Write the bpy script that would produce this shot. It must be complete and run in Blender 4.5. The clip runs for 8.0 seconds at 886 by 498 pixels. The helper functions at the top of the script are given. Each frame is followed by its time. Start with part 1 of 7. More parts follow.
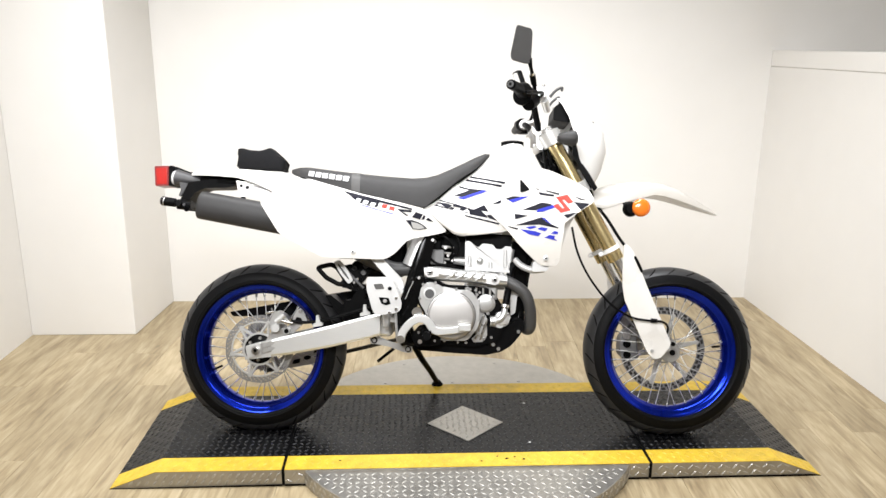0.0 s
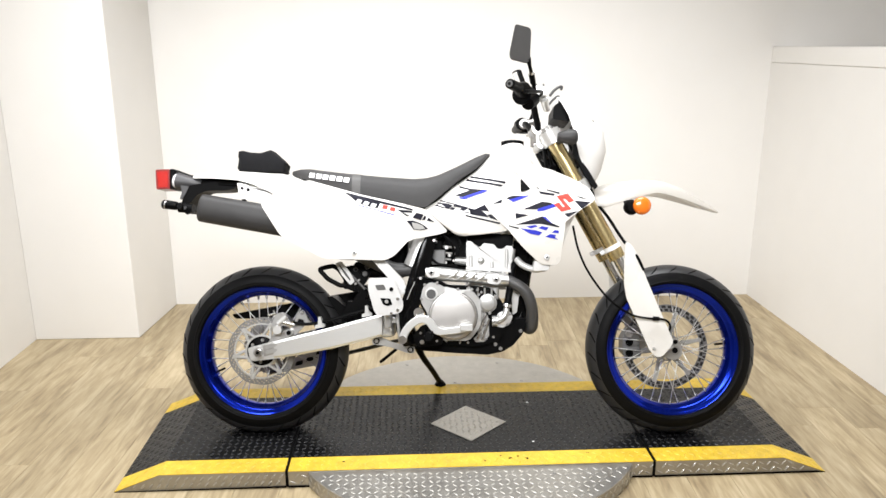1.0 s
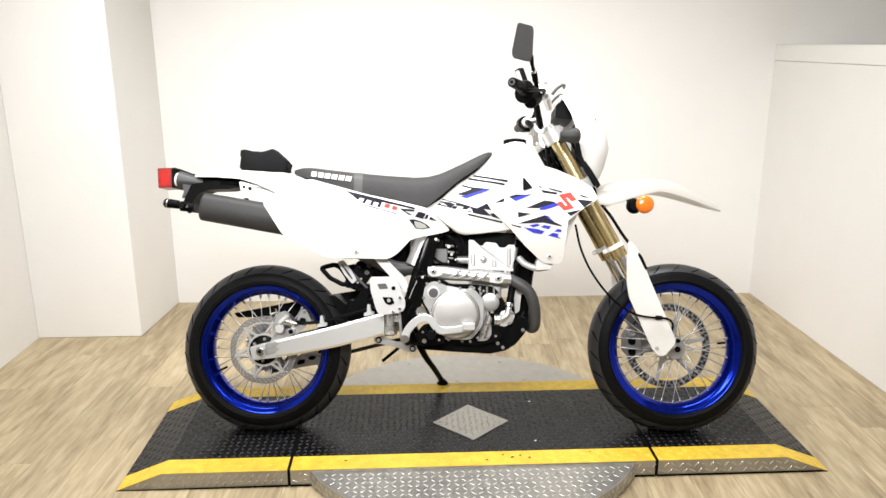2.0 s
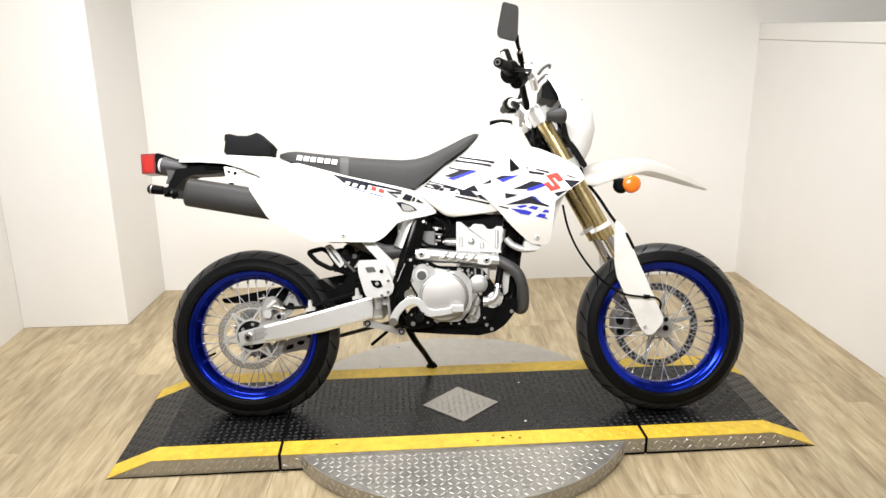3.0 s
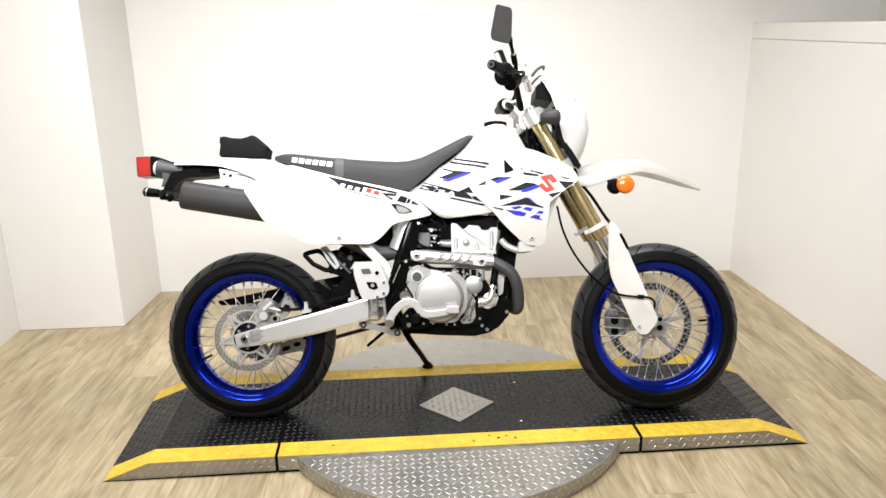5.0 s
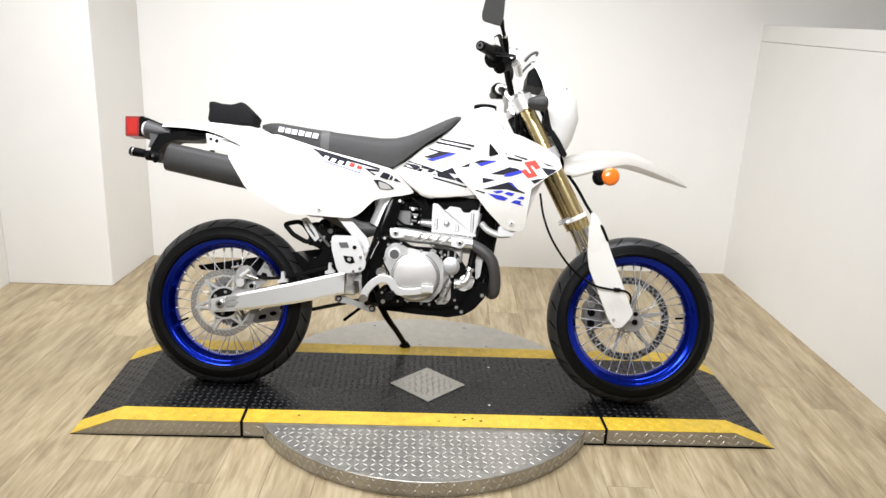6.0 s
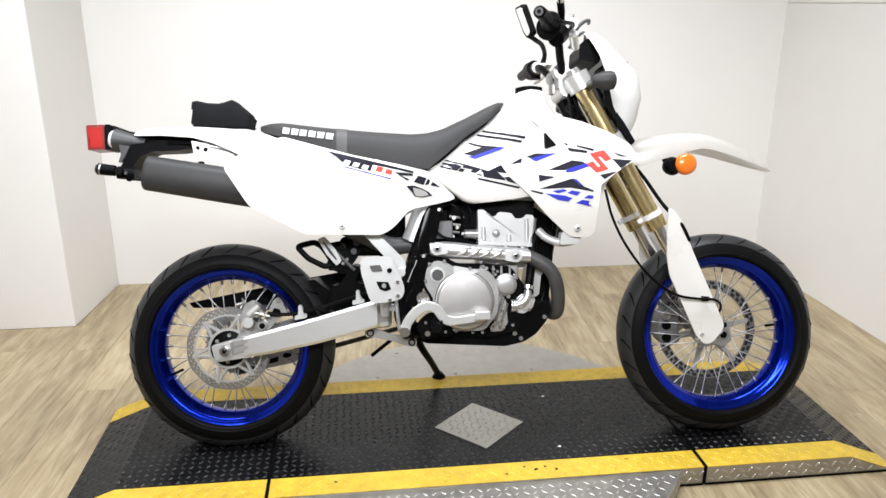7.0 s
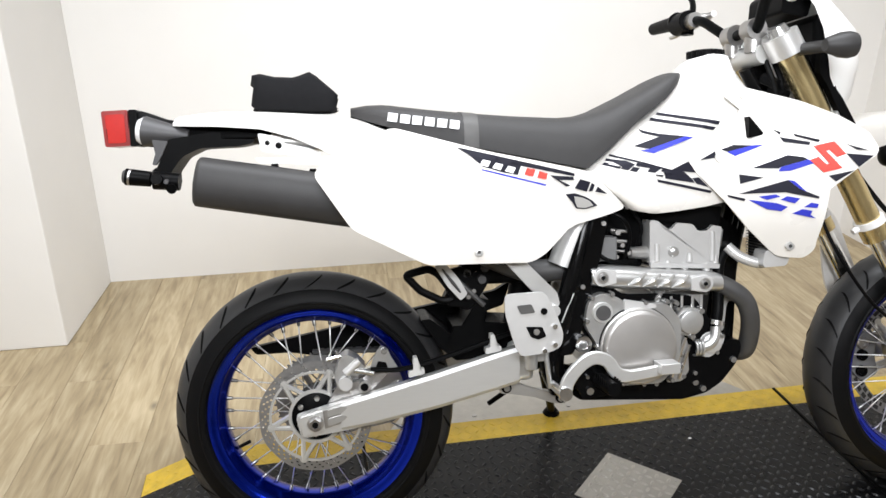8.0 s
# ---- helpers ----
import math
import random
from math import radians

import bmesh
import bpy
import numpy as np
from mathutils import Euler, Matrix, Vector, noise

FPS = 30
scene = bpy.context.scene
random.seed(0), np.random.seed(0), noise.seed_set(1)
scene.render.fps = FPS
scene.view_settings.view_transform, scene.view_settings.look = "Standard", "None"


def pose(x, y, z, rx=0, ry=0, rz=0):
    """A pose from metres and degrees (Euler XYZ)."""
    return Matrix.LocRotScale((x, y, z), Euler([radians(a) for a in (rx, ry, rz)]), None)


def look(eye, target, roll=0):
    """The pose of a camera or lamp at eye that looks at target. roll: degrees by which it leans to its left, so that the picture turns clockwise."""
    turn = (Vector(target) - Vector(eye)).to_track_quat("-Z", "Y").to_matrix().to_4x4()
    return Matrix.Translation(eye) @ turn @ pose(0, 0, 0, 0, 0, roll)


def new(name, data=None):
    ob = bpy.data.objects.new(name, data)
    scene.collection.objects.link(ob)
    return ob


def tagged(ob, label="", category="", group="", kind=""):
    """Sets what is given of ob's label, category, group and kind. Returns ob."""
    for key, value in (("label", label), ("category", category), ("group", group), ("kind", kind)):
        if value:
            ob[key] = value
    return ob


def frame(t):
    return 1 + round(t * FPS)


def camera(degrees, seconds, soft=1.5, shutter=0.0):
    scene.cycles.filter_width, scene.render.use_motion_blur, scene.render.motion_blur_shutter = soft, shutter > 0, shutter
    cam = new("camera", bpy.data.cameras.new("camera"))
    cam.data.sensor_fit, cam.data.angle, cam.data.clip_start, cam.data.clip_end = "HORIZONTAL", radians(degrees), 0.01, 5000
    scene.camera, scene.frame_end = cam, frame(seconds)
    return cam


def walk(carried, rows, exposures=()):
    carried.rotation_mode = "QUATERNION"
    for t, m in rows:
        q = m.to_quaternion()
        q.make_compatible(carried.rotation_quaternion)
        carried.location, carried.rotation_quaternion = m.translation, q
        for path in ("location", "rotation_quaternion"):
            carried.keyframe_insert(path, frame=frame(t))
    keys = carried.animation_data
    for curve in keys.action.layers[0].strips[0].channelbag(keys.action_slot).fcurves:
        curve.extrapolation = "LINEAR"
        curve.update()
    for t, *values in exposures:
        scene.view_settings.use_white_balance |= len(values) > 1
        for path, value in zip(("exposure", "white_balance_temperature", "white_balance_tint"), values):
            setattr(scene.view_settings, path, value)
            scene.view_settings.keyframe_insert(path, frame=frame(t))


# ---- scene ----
cam = camera(60.4, 8.0, soft=1.5)
PATH = [
    (0, (-0.203, -2.627, 1.425), (-0.099, -0.698, 0.905), 0.6),
    (0.5, (-0.206, -2.63, 1.425), (-0.093, -0.701, 0.908), 0.2),
    (1, (-0.195, -2.628, 1.426), (-0.1, -0.699, 0.906), -0.1),
    (1.5, (-0.206, -2.623, 1.425), (-0.123, -0.694, 0.903), -0.3),
    (1.7, (-0.201, -2.622, 1.428), (-0.115, -0.694, 0.904), -0.2),
    (2.8, (-0.191, -2.627, 1.423), (-0.08, -0.701, 0.896), -0.6),
    (3, (-0.198, -2.619, 1.415), (-0.075, -0.703, 0.853), -0.7),
    (3.5, (-0.194, -2.618, 1.406), (-0.057, -0.707, 0.833), 0.0),
    (4, (-0.192, -2.624, 1.402), (-0.054, -0.714, 0.825), 0.2),
    (4.2, (-0.186, -2.625, 1.416), (-0.061, -0.715, 0.835), 0.1),
    (5.3, (-0.196, -2.63, 1.431), (-0.056, -0.717, 0.865), -1.9),
    (5.5, (-0.147, -2.644, 1.416), (-0.029, -0.737, 0.826), -3.2),
    (5.8, (-0.077, -2.664, 1.409), (0.049, -0.754, 0.828), 1.2),
    (6, (-0.073, -2.642, 1.402), (0.024, -0.735, 0.806), 2.8),
    (6.2, (-0.101, -2.573, 1.379), (-0.051, -0.673, 0.759), 1.9),
    (6.5, (-0.2, -2.418, 1.364), (0.023, -0.529, 0.747), 1.8),
    (6.8, (-0.299, -2.276, 1.351), (-0.037, -0.4, 0.711), 0.9),
    (7, (-0.343, -2.143, 1.326), (-0.114, -0.254, 0.71), 0.1),
    (7.2, (-0.396, -1.964, 1.327), (-0.256, -0.079, 0.675), -1.3),
    (7.5, (-0.519, -1.743, 1.349), (-0.41, 0.134, 0.669), -1.1),
    (7.8, (-0.63, -1.56, 1.319), (-0.382, 0.314, 0.666), -0.1),
    (8, (-0.715, -1.449, 1.333), (-0.365, 0.359, 0.554), 0.4),
]
EXPOSURES = [(0.0, -0.01, 6180, 10), (1.7, -0.01, 6230, 10), (3.0, -0.04, 6320, 10), (4.2, -0.04, 6280, 10), (5.5, -0.11, 6150, 10), (7.0, -0.19, 5970, 10), (8.0, -0.22, 6020, 10)]
walk(cam, [(t, look(eye, target, roll)) for t, eye, target, roll in PATH], EXPOSURES)

# ---- light ----
world = bpy.data.worlds.new("world")
scene.world = world
world.use_nodes = True
world.node_tree.nodes["Background"].inputs[0].default_value = (1.0, 0.98, 0.95, 1)
world.node_tree.nodes["Background"].inputs[1].default_value = 0.05


def ceiling_lamp(x, y, z, sx, sy, watts, spread=math.pi, target=None, colour=(1.0, 0.975, 0.935)):
    data = bpy.data.lights.new("ceiling_lamp", "AREA")
    data.shape, data.size, data.size_y, data.energy, data.color, data.spread = "RECTANGLE", sx, sy, watts, colour, spread
    ob = new("ceiling_lamp", data)
    ob.matrix_world = look((x, y, z), target or (x, y, 0), 0)
    return ob


# Added key light from the camera side, narrowed and aimed past the bike; unseen.
ceiling_lamp(-0.60, -2.3, 2.56, 2.4, 0.80, 49, 1.42, (0.26, 1.3, 0.66), (1.0, 0.976, 0.944))
# Overhead light implied by the room, its fixture out of view.
ceiling_lamp(-0.35, -0.02, 2.68, 2.8, 0.55, 60, 2.26, None, (1.0, 0.985, 0.960))


# ---- materials ----
def material(name, colour, rough=0.5, metal=0.0, grain=0.0, scale=40.0, bump=0.0, bump_scale=200.0, spread=0.25, wear=0.0, stretch=(1, 1, 1), coat=0.0, island=0.0, spec=0.5):
    """A procedural surface: two scales of noise vary the colour and the roughness, fine noise gives the relief."""
    m = bpy.data.materials.new(name)
    m.use_nodes = True
    nt = m.node_tree
    n, l = nt.nodes, nt.links
    b = n["Principled BSDF"]
    b.inputs["Metallic"].default_value = metal
    b.inputs["Coat Weight"].default_value = coat
    b.inputs["Specular IOR Level"].default_value = spec
    b.inputs["Coat Roughness"].default_value = 0.08
    tc = n.new("ShaderNodeTexCoord")
    mp = n.new("ShaderNodeMapping")
    mp.inputs["Scale"].default_value = stretch
    l.new(tc.outputs["Object"], mp.inputs["Vector"])
    fine, broad = n.new("ShaderNodeTexNoise"), n.new("ShaderNodeTexNoise")
    fine.inputs["Scale"].default_value, fine.inputs["Detail"].default_value = scale, 6
    broad.inputs["Scale"].default_value, broad.inputs["Detail"].default_value = scale * 0.12, 4
    for t in (fine, broad):
        l.new(mp.outputs[0], t.inputs["Vector"])
    both = n.new("ShaderNodeMath")
    both.operation = "MULTIPLY_ADD"
    both.inputs[1].default_value = 0.6
    l.new(fine.outputs[0], both.inputs[0])
    half = n.new("ShaderNodeMath")
    half.operation = "MULTIPLY"
    half.inputs[1].default_value = 0.4
    l.new(broad.outputs[0], half.inputs[0])
    l.new(half.outputs[0], both.inputs[2])
    ramp = n.new("ShaderNodeValToRGB")
    lo = [c * (1 - grain) for c in colour]
    hi = [min(1, c * (1 + grain)) for c in colour]
    ramp.color_ramp.elements[0].position, ramp.color_ramp.elements[0].color = 0.5 - spread, (*lo, 1)
    ramp.color_ramp.elements[1].position, ramp.color_ramp.elements[1].color = 0.5 + spread, (*hi, 1)
    l.new(both.outputs[0], ramp.inputs[0])
    out = ramp.outputs[0]
    if island:
        info = n.new("ShaderNodeObjectInfo")
        mr = n.new("ShaderNodeMapRange")
        mr.inputs[3].default_value, mr.inputs[4].default_value = 1 - island, 1 + island
        l.new(info.outputs["Random"], mr.inputs[0])
        mul = n.new("ShaderNodeVectorMath")
        mul.operation = "SCALE"
        l.new(out, mul.inputs[0])
        l.new(mr.outputs[0], mul.inputs["Scale"])
        out = mul.outputs[0]
    l.new(out, b.inputs["Base Color"])
    rr = n.new("ShaderNodeMapRange")
    rr.inputs[3].default_value, rr.inputs[4].default_value = max(0.02, rough - wear), min(1, rough + wear)
    l.new(both.outputs[0], rr.inputs[0])
    l.new(rr.outputs[0], b.inputs["Roughness"])
    if bump:
        bn = n.new("ShaderNodeTexNoise")
        bn.inputs["Scale"].default_value, bn.inputs["Detail"].default_value = bump_scale, 3
        l.new(mp.outputs[0], bn.inputs["Vector"])
        bp = n.new("ShaderNodeBump")
        bp.inputs["Strength"].default_value, bp.inputs["Distance"].default_value = bump, 0.002
        l.new(bn.outputs[0], bp.inputs["Height"])
        l.new(bp.outputs[0], b.inputs["Normal"])
    return m


WALL = material("wall_paint", (0.80, 0.783, 0.755), 0.7, grain=0.02, scale=6, bump=0.15, bump_scale=260, wear=0.05)
CEIL = material("ceiling_paint", (0.80, 0.78, 0.74), 0.8, grain=0.02, scale=5, wear=0.05)
UNDERLAY = material("floor_joint", (0.22, 0.17, 0.10), 0.9, grain=0.2)
ALLOY = material("brushed_aluminium", (0.64, 0.64, 0.63), 0.34, 0.66, grain=0.03, scale=30, bump=0.015, wear=0.06, stretch=(1, 4, 8))
CAST = material("cast_engine_metal", (0.50, 0.498, 0.49), 0.32, 0.74, grain=0.07, scale=60, bump=0.06, bump_scale=500, wear=0.08)
HEADCAST = material("silver_painted_casting", (0.54, 0.537, 0.53), 0.40, 0.40, grain=0.04, scale=60, bump=0.08, bump_scale=500, wear=0.08)
CLUTCH = material("satin_cover_metal", (0.46, 0.446, 0.432), 0.38, 0.8, grain=0.04, scale=40, bump=0.03, bump_scale=500, wear=0.06)
GREYBOX = material("grey_relay_plastic", (0.15, 0.15, 0.15), 0.5, grain=0.08, scale=60, wear=0.06)
LUG = material("worn_bright_lug", (0.54, 0.525, 0.49), 0.48, 0.9, grain=0.15, scale=40, wear=0.1)
BOLT = material("bright_bolt", (0.46, 0.46, 0.455), 0.25, 0.85, grain=0.05, scale=60, wear=0.06)
SMOKE = material("grey_lamp_shell", (0.045, 0.044, 0.046), 0.50, grain=0.08, scale=60, wear=0.06)
CHROME = material("bright_steel", (0.75, 0.75, 0.76), 0.16, 1.0, grain=0.04, scale=40, wear=0.05)
DISC_STEEL = material("brake_disc_steel", (0.30, 0.297, 0.295), 0.38, 0.75, grain=0.10, scale=60, wear=0.10)
SPOKE = material("zinc_plated_spoke", (0.72, 0.72, 0.71), 0.35, 0.45, grain=0.05, scale=60, wear=0.08)
STEEL = material("dull_steel", (0.42, 0.41, 0.40), 0.4, 1.0, grain=0.15, scale=60, wear=0.12)
GOLD = material("gold_anodised_tube", (0.62, 0.50, 0.26), 0.26, 0.9, grain=0.06, scale=30, wear=0.06, stretch=(6, 6, 1))
BLUE = material("blue_anodised_rim", (0.003, 0.018, 0.36), 0.16, 0.92, grain=0.08, scale=30, wear=0.05, coat=0.12)
RUBBER = material("tyre_rubber", (0.0036, 0.0036, 0.0039), 0.50, spec=0.09, grain=0.2, scale=50, bump=0.15, bump_scale=350, wear=0.12)
# Dusty tread; the sheen on the tyre shoulder is put into this grey too.
TREADRUBBER = material("dusty_sheen_rubber", (0.023, 0.023, 0.024), 0.44, spec=0.38, grain=0.25, scale=40, bump=0.15, bump_scale=350, wear=0.12)
BLACK = material("black_plastic", (0.0028, 0.0028, 0.0030), 0.40, spec=0.05, grain=0.2, scale=60, bump=0.1, bump_scale=600, wear=0.10)
FRAMEBLACK = material("black_frame_paint", (0.0025, 0.0025, 0.0027), 0.13, spec=0.16, grain=0.2, scale=60, wear=0.08)
MATT = material("matt_black_canister", (0.030, 0.029, 0.029), 0.5, spec=0.3, grain=0.15, scale=40, bump=0.15, bump_scale=700, wear=0.10)
PIPE = material("dark_heat_pipe", (0.055, 0.054, 0.054), 0.5, 0.2, grain=0.15, scale=40, wear=0.1)
VINYL = material("seat_vinyl", (0.040, 0.039, 0.039), 0.55, spec=0.25, grain=0.12, scale=30, bump=0.35, bump_scale=900, wear=0.08)
VINYL2 = material("seat_vinyl_strap", (0.066, 0.064, 0.062), 0.55, grain=0.12, scale=30, bump=0.2, bump_scale=900, wear=0.08)
FABRIC = material("bag_fabric", (0.008, 0.008, 0.009), 0.85, spec=0.15, grain=0.25, scale=120, bump=0.5, bump_scale=900)
WHITE = material("white_body_plastic", (0.71, 0.69, 0.655), 0.28, grain=0.015, scale=8, wear=0.06, coat=0.25)
RED_RIM = material("dark_red_lens_rim", (0.20, 0.006, 0.005), 0.3, grain=0.1, scale=120, wear=0.05, coat=0.3)
RED = material("red_lens", (0.40, 0.011, 0.007), 0.24, grain=0.12, scale=120, wear=0.05, coat=0.5)
ORANGE = material("orange_lens", (0.72, 0.165, 0.012), 0.18, grain=0.08, scale=120, wear=0.05, coat=0.5)
MIRROR = material("mirror_silver", (0.92, 0.92, 0.92), 0.03, 1.0, grain=0.0, scale=10, wear=0.01)
CLEAR = material("clear_lens", (0.75, 0.75, 0.76), 0.15, grain=0.05, scale=80, wear=0.05, coat=0.5)
D_BLACK = material("decal_black", (0.014, 0.014, 0.022), 0.55, spec=0.12, grain=0.1, scale=40, wear=0.05)
D_BLUE = material("decal_blue", (0.030, 0.038, 0.40), 0.5, spec=0.15, grain=0.08, scale=40, wear=0.05)
D_RED = material("decal_red", (0.74, 0.060, 0.045), 0.5, spec=0.15, grain=0.06, scale=40, wear=0.05)
D_WHITE = material("decal_white", (0.80, 0.80, 0.80), 0.3, grain=0.03, scale=40, wear=0.05)
CLIP = material("pale_plastic", (0.50, 0.50, 0.49), 0.5, grain=0.05, scale=40, wear=0.05)
D_SILVER = material("badge_silver", (0.55, 0.545, 0.53), 0.35, 0.5, grain=0.05, scale=40, wear=0.05)
MAT_BLACK = material("black_coated_plate", (0.0044, 0.0044, 0.0047), 0.28, spec=0.21, grain=0.35, scale=22, bump=0.25, bump_scale=300, wear=0.14)
# Worn deck lugs, lightened further to carry their glints in the colour.
BLACK_LUG = material("worn_glint_lug", (0.016, 0.016, 0.017), 0.30, spec=0.30, grain=0.35, scale=22, wear=0.12)
YELLOW = material("yellow_stripe_paint", (0.60, 0.405, 0.030), 0.45, grain=0.30, scale=30, bump=0.2, bump_scale=200, wear=0.1)
TREAD = material("tread_plate_aluminium", (0.41, 0.395, 0.365), 0.38, 0.85, grain=0.18, scale=30, bump=0.1, bump_scale=250, wear=0.14)


def translucent(m, share):
    """Thin moulded plastic: a share of the light passes through and spreads."""
    n, l = m.node_tree.nodes, m.node_tree.links
    tr, mix = n.new("ShaderNodeBsdfTranslucent"), n.new("ShaderNodeMixShader")
    tr.inputs["Color"].default_value = (0.92, 0.91, 0.89, 1)
    mix.inputs[0].default_value = share
    l.new(n["Principled BSDF"].outputs[0], mix.inputs[1])
    l.new(tr.outputs[0], mix.inputs[2])
    l.new(mix.outputs[0], n["Material Output"].inputs["Surface"])
    return m


THIN_WHITE = translucent(material("thin_white_plastic", (0.72, 0.70, 0.665), 0.28, grain=0.015, scale=8, wear=0.06, coat=0.2), 0.58)


COWL = translucent(material("clean_white_cowl", (0.82, 0.81, 0.79), 0.35, grain=0.01, scale=8, wear=0.03, coat=0.2), 0.12)


def plank_material():
    """Wood-look vinyl: long streaks along the plank, knots and a tone of its own for each plank."""
    m = bpy.data.materials.new("oak_vinyl_plank")
    m.use_nodes = True
    n, l = m.node_tree.nodes, m.node_tree.links
    b = n["Principled BSDF"]
    tc, info = n.new("ShaderNodeTexCoord"), n.new("ShaderNodeObjectInfo")
    shift = n.new("ShaderNodeVectorMath")
    shift.operation = "SCALE"
    comb = n.new("ShaderNodeCombineXYZ")
    for k in range(3):
        l.new(info.outputs["Random"], comb.inputs[k])
    l.new(comb.outputs[0], shift.inputs[0])
    shift.inputs["Scale"].default_value = 37.0
    add = n.new("ShaderNodeVectorMath")
    l.new(tc.outputs["Object"], add.inputs[0])
    l.new(shift.outputs[0], add.inputs[1])
    mp = n.new("ShaderNodeMapping")
    mp.inputs["Scale"].default_value = (1.0, 0.10, 1.0)
    l.new(add.outputs[0], mp.inputs["Vector"])
    streak = n.new("ShaderNodeTexNoise")
    streak.inputs["Scale"].default_value, streak.inputs["Detail"].default_value, streak.inputs["Distortion"].default_value = 70, 8, 0.6
    l.new(mp.outputs[0], streak.inputs["Vector"])
    mp2 = n.new("ShaderNodeMapping")
    mp2.inputs["Scale"].default_value = (1.0, 0.20, 1.0)
    l.new(add.outputs[0], mp2.inputs["Vector"])
    cloud = n.new("ShaderNodeTexNoise")
    cloud.inputs["Scale"].default_value, cloud.inputs["Detail"].default_value, cloud.inputs["Distortion"].default_value = 13, 6, 0.9
    l.new(mp2.outputs[0], cloud.inputs["Vector"])
    mix = n.new("ShaderNodeMath")
    mix.operation = "MULTIPLY_ADD"
    mix.inputs[1].default_value = 0.46
    l.new(streak.outputs[0], mix.inputs[0])
    c2 = n.new("ShaderNodeMath")
    c2.operation = "MULTIPLY"
    c2.inputs[1].default_value = 0.54
    l.new(cloud.outputs[0], c2.inputs[0])
    l.new(c2.outputs[0], mix.inputs[2])
    ramp = n.new("ShaderNodeValToRGB")
    e = ramp.color_ramp.elements
    e[0].position, e[0].color = 0.33, (0.222, 0.166, 0.094, 1)
    e[1].position, e[1].color = 0.67, (0.505, 0.420, 0.276, 1)
    mid = e.new(0.50)
    mid.color = (0.374, 0.297, 0.177, 1)
    l.new(mix.outputs[0], ramp.inputs[0])
    vor = n.new("ShaderNodeTexVoronoi")
    vor.inputs["Scale"].default_value = 3.2
    mp3 = n.new("ShaderNodeMapping")
    mp3.inputs["Scale"].default_value = (1.4, 0.7, 1.0)
    l.new(add.outputs[0], mp3.inputs["Vector"])
    l.new(mp3.outputs[0], vor.inputs["Vector"])
    knot = n.new("ShaderNodeMapRange")
    knot.inputs[1].default_value, knot.inputs[2].default_value, knot.inputs[3].default_value, knot.inputs[4].default_value = 0.015, 0.07, 0.45, 1.0
    l.new(vor.outputs["Distance"], knot.inputs[0])
    tone = n.new("ShaderNodeMapRange")
    tone.inputs[3].default_value, tone.inputs[4].default_value = 0.90, 1.08
    l.new(info.outputs["Random"], tone.inputs[0])
    t2 = n.new("ShaderNodeMath")
    t2.operation = "MULTIPLY"
    l.new(knot.outputs[0], t2.inputs[0])
    l.new(tone.outputs[0], t2.inputs[1])
    sc = n.new("ShaderNodeVectorMath")
    sc.operation = "SCALE"
    l.new(ramp.outputs[0], sc.inputs[0])
    l.new(t2.outputs[0], sc.inputs["Scale"])
    l.new(sc.outputs[0], b.inputs["Base Color"])
    rr = n.new("ShaderNodeMapRange")
    rr.inputs[3].default_value, rr.inputs[4].default_value = 0.36, 0.56
    l.new(mix.outputs[0], rr.inputs[0])
    l.new(rr.outputs[0], b.inputs["Roughness"])
    bp = n.new("ShaderNodeBump")
    bp.inputs["Strength"].default_value, bp.inputs["Distance"].default_value = 0.25, 0.001
    l.new(streak.outputs[0], bp.inputs["Height"])
    l.new(bp.outputs[0], b.inputs["Normal"])
    return m


PLANK = plank_material()


# ---- mesh helpers ----
def part(name, bm, mat, parent=None, label="", smooth=True, bevel=0.0, angle=40):
    """Links a bmesh as one mesh object, under a thing or a part where one is given."""
    bmesh.ops.recalc_face_normals(bm, faces=bm.faces)
    me = bpy.data.meshes.new(name)
    for f in bm.faces:
        f.smooth = smooth
    if smooth:
        for e in bm.edges:
            if len(e.link_faces) == 2 and e.calc_face_angle(0) > radians(angle):
                e.smooth = False
    bm.to_mesh(me)
    bm.free()
    me.materials.append(mat)
    ob = new(name, me)
    if parent is not None:
        ob.parent = parent
    if bevel:
        mod = ob.modifiers.new("bevel", "BEVEL")
        mod.width, mod.segments, mod.limit_method, mod.angle_limit = bevel, 2, "ANGLE", radians(40)
    if label:
        tagged(ob, label)
    return ob


def box(bm, x0, x1, y0, y1, z0, z1):
    m = Matrix.LocRotScale(((x0 + x1) / 2, (y0 + y1) / 2, (z0 + z1) / 2), None, (x1 - x0, y1 - y0, z1 - z0))
    return bmesh.ops.create_cube(bm, size=1, matrix=m)["verts"]


def rod(bm, a, b, r0, r1=None, seg=16):
    """A closed rod or cone from a to b."""
    a, b = Vector(a), Vector(b)
    d = b - a
    m = Matrix.Translation((a + b) / 2) @ d.to_track_quat("Z", "Y").to_matrix().to_4x4()
    bmesh.ops.create_cone(bm, cap_ends=True, segments=seg, radius1=r0, radius2=r0 if r1 is None else r1, depth=d.length, matrix=m)
    return bm


def smooth_line(points, n=6):
    """A Catmull-Rom line through the points."""
    p = [Vector(q) for q in points]
    p = [p[0] * 2 - p[1]] + p + [p[-1] * 2 - p[-2]]
    out = []
    for i in range(1, len(p) - 2):
        for k in range(n):
            t = k / n
            a, b, c, d = p[i - 1], p[i], p[i + 1], p[i + 2]
            out.append(0.5 * (2 * b + (c - a) * t + (2 * a - 5 * b + 4 * c - d) * t * t + (3 * b - a - 3 * c + d) * t ** 3))
    return out + [p[-2]]


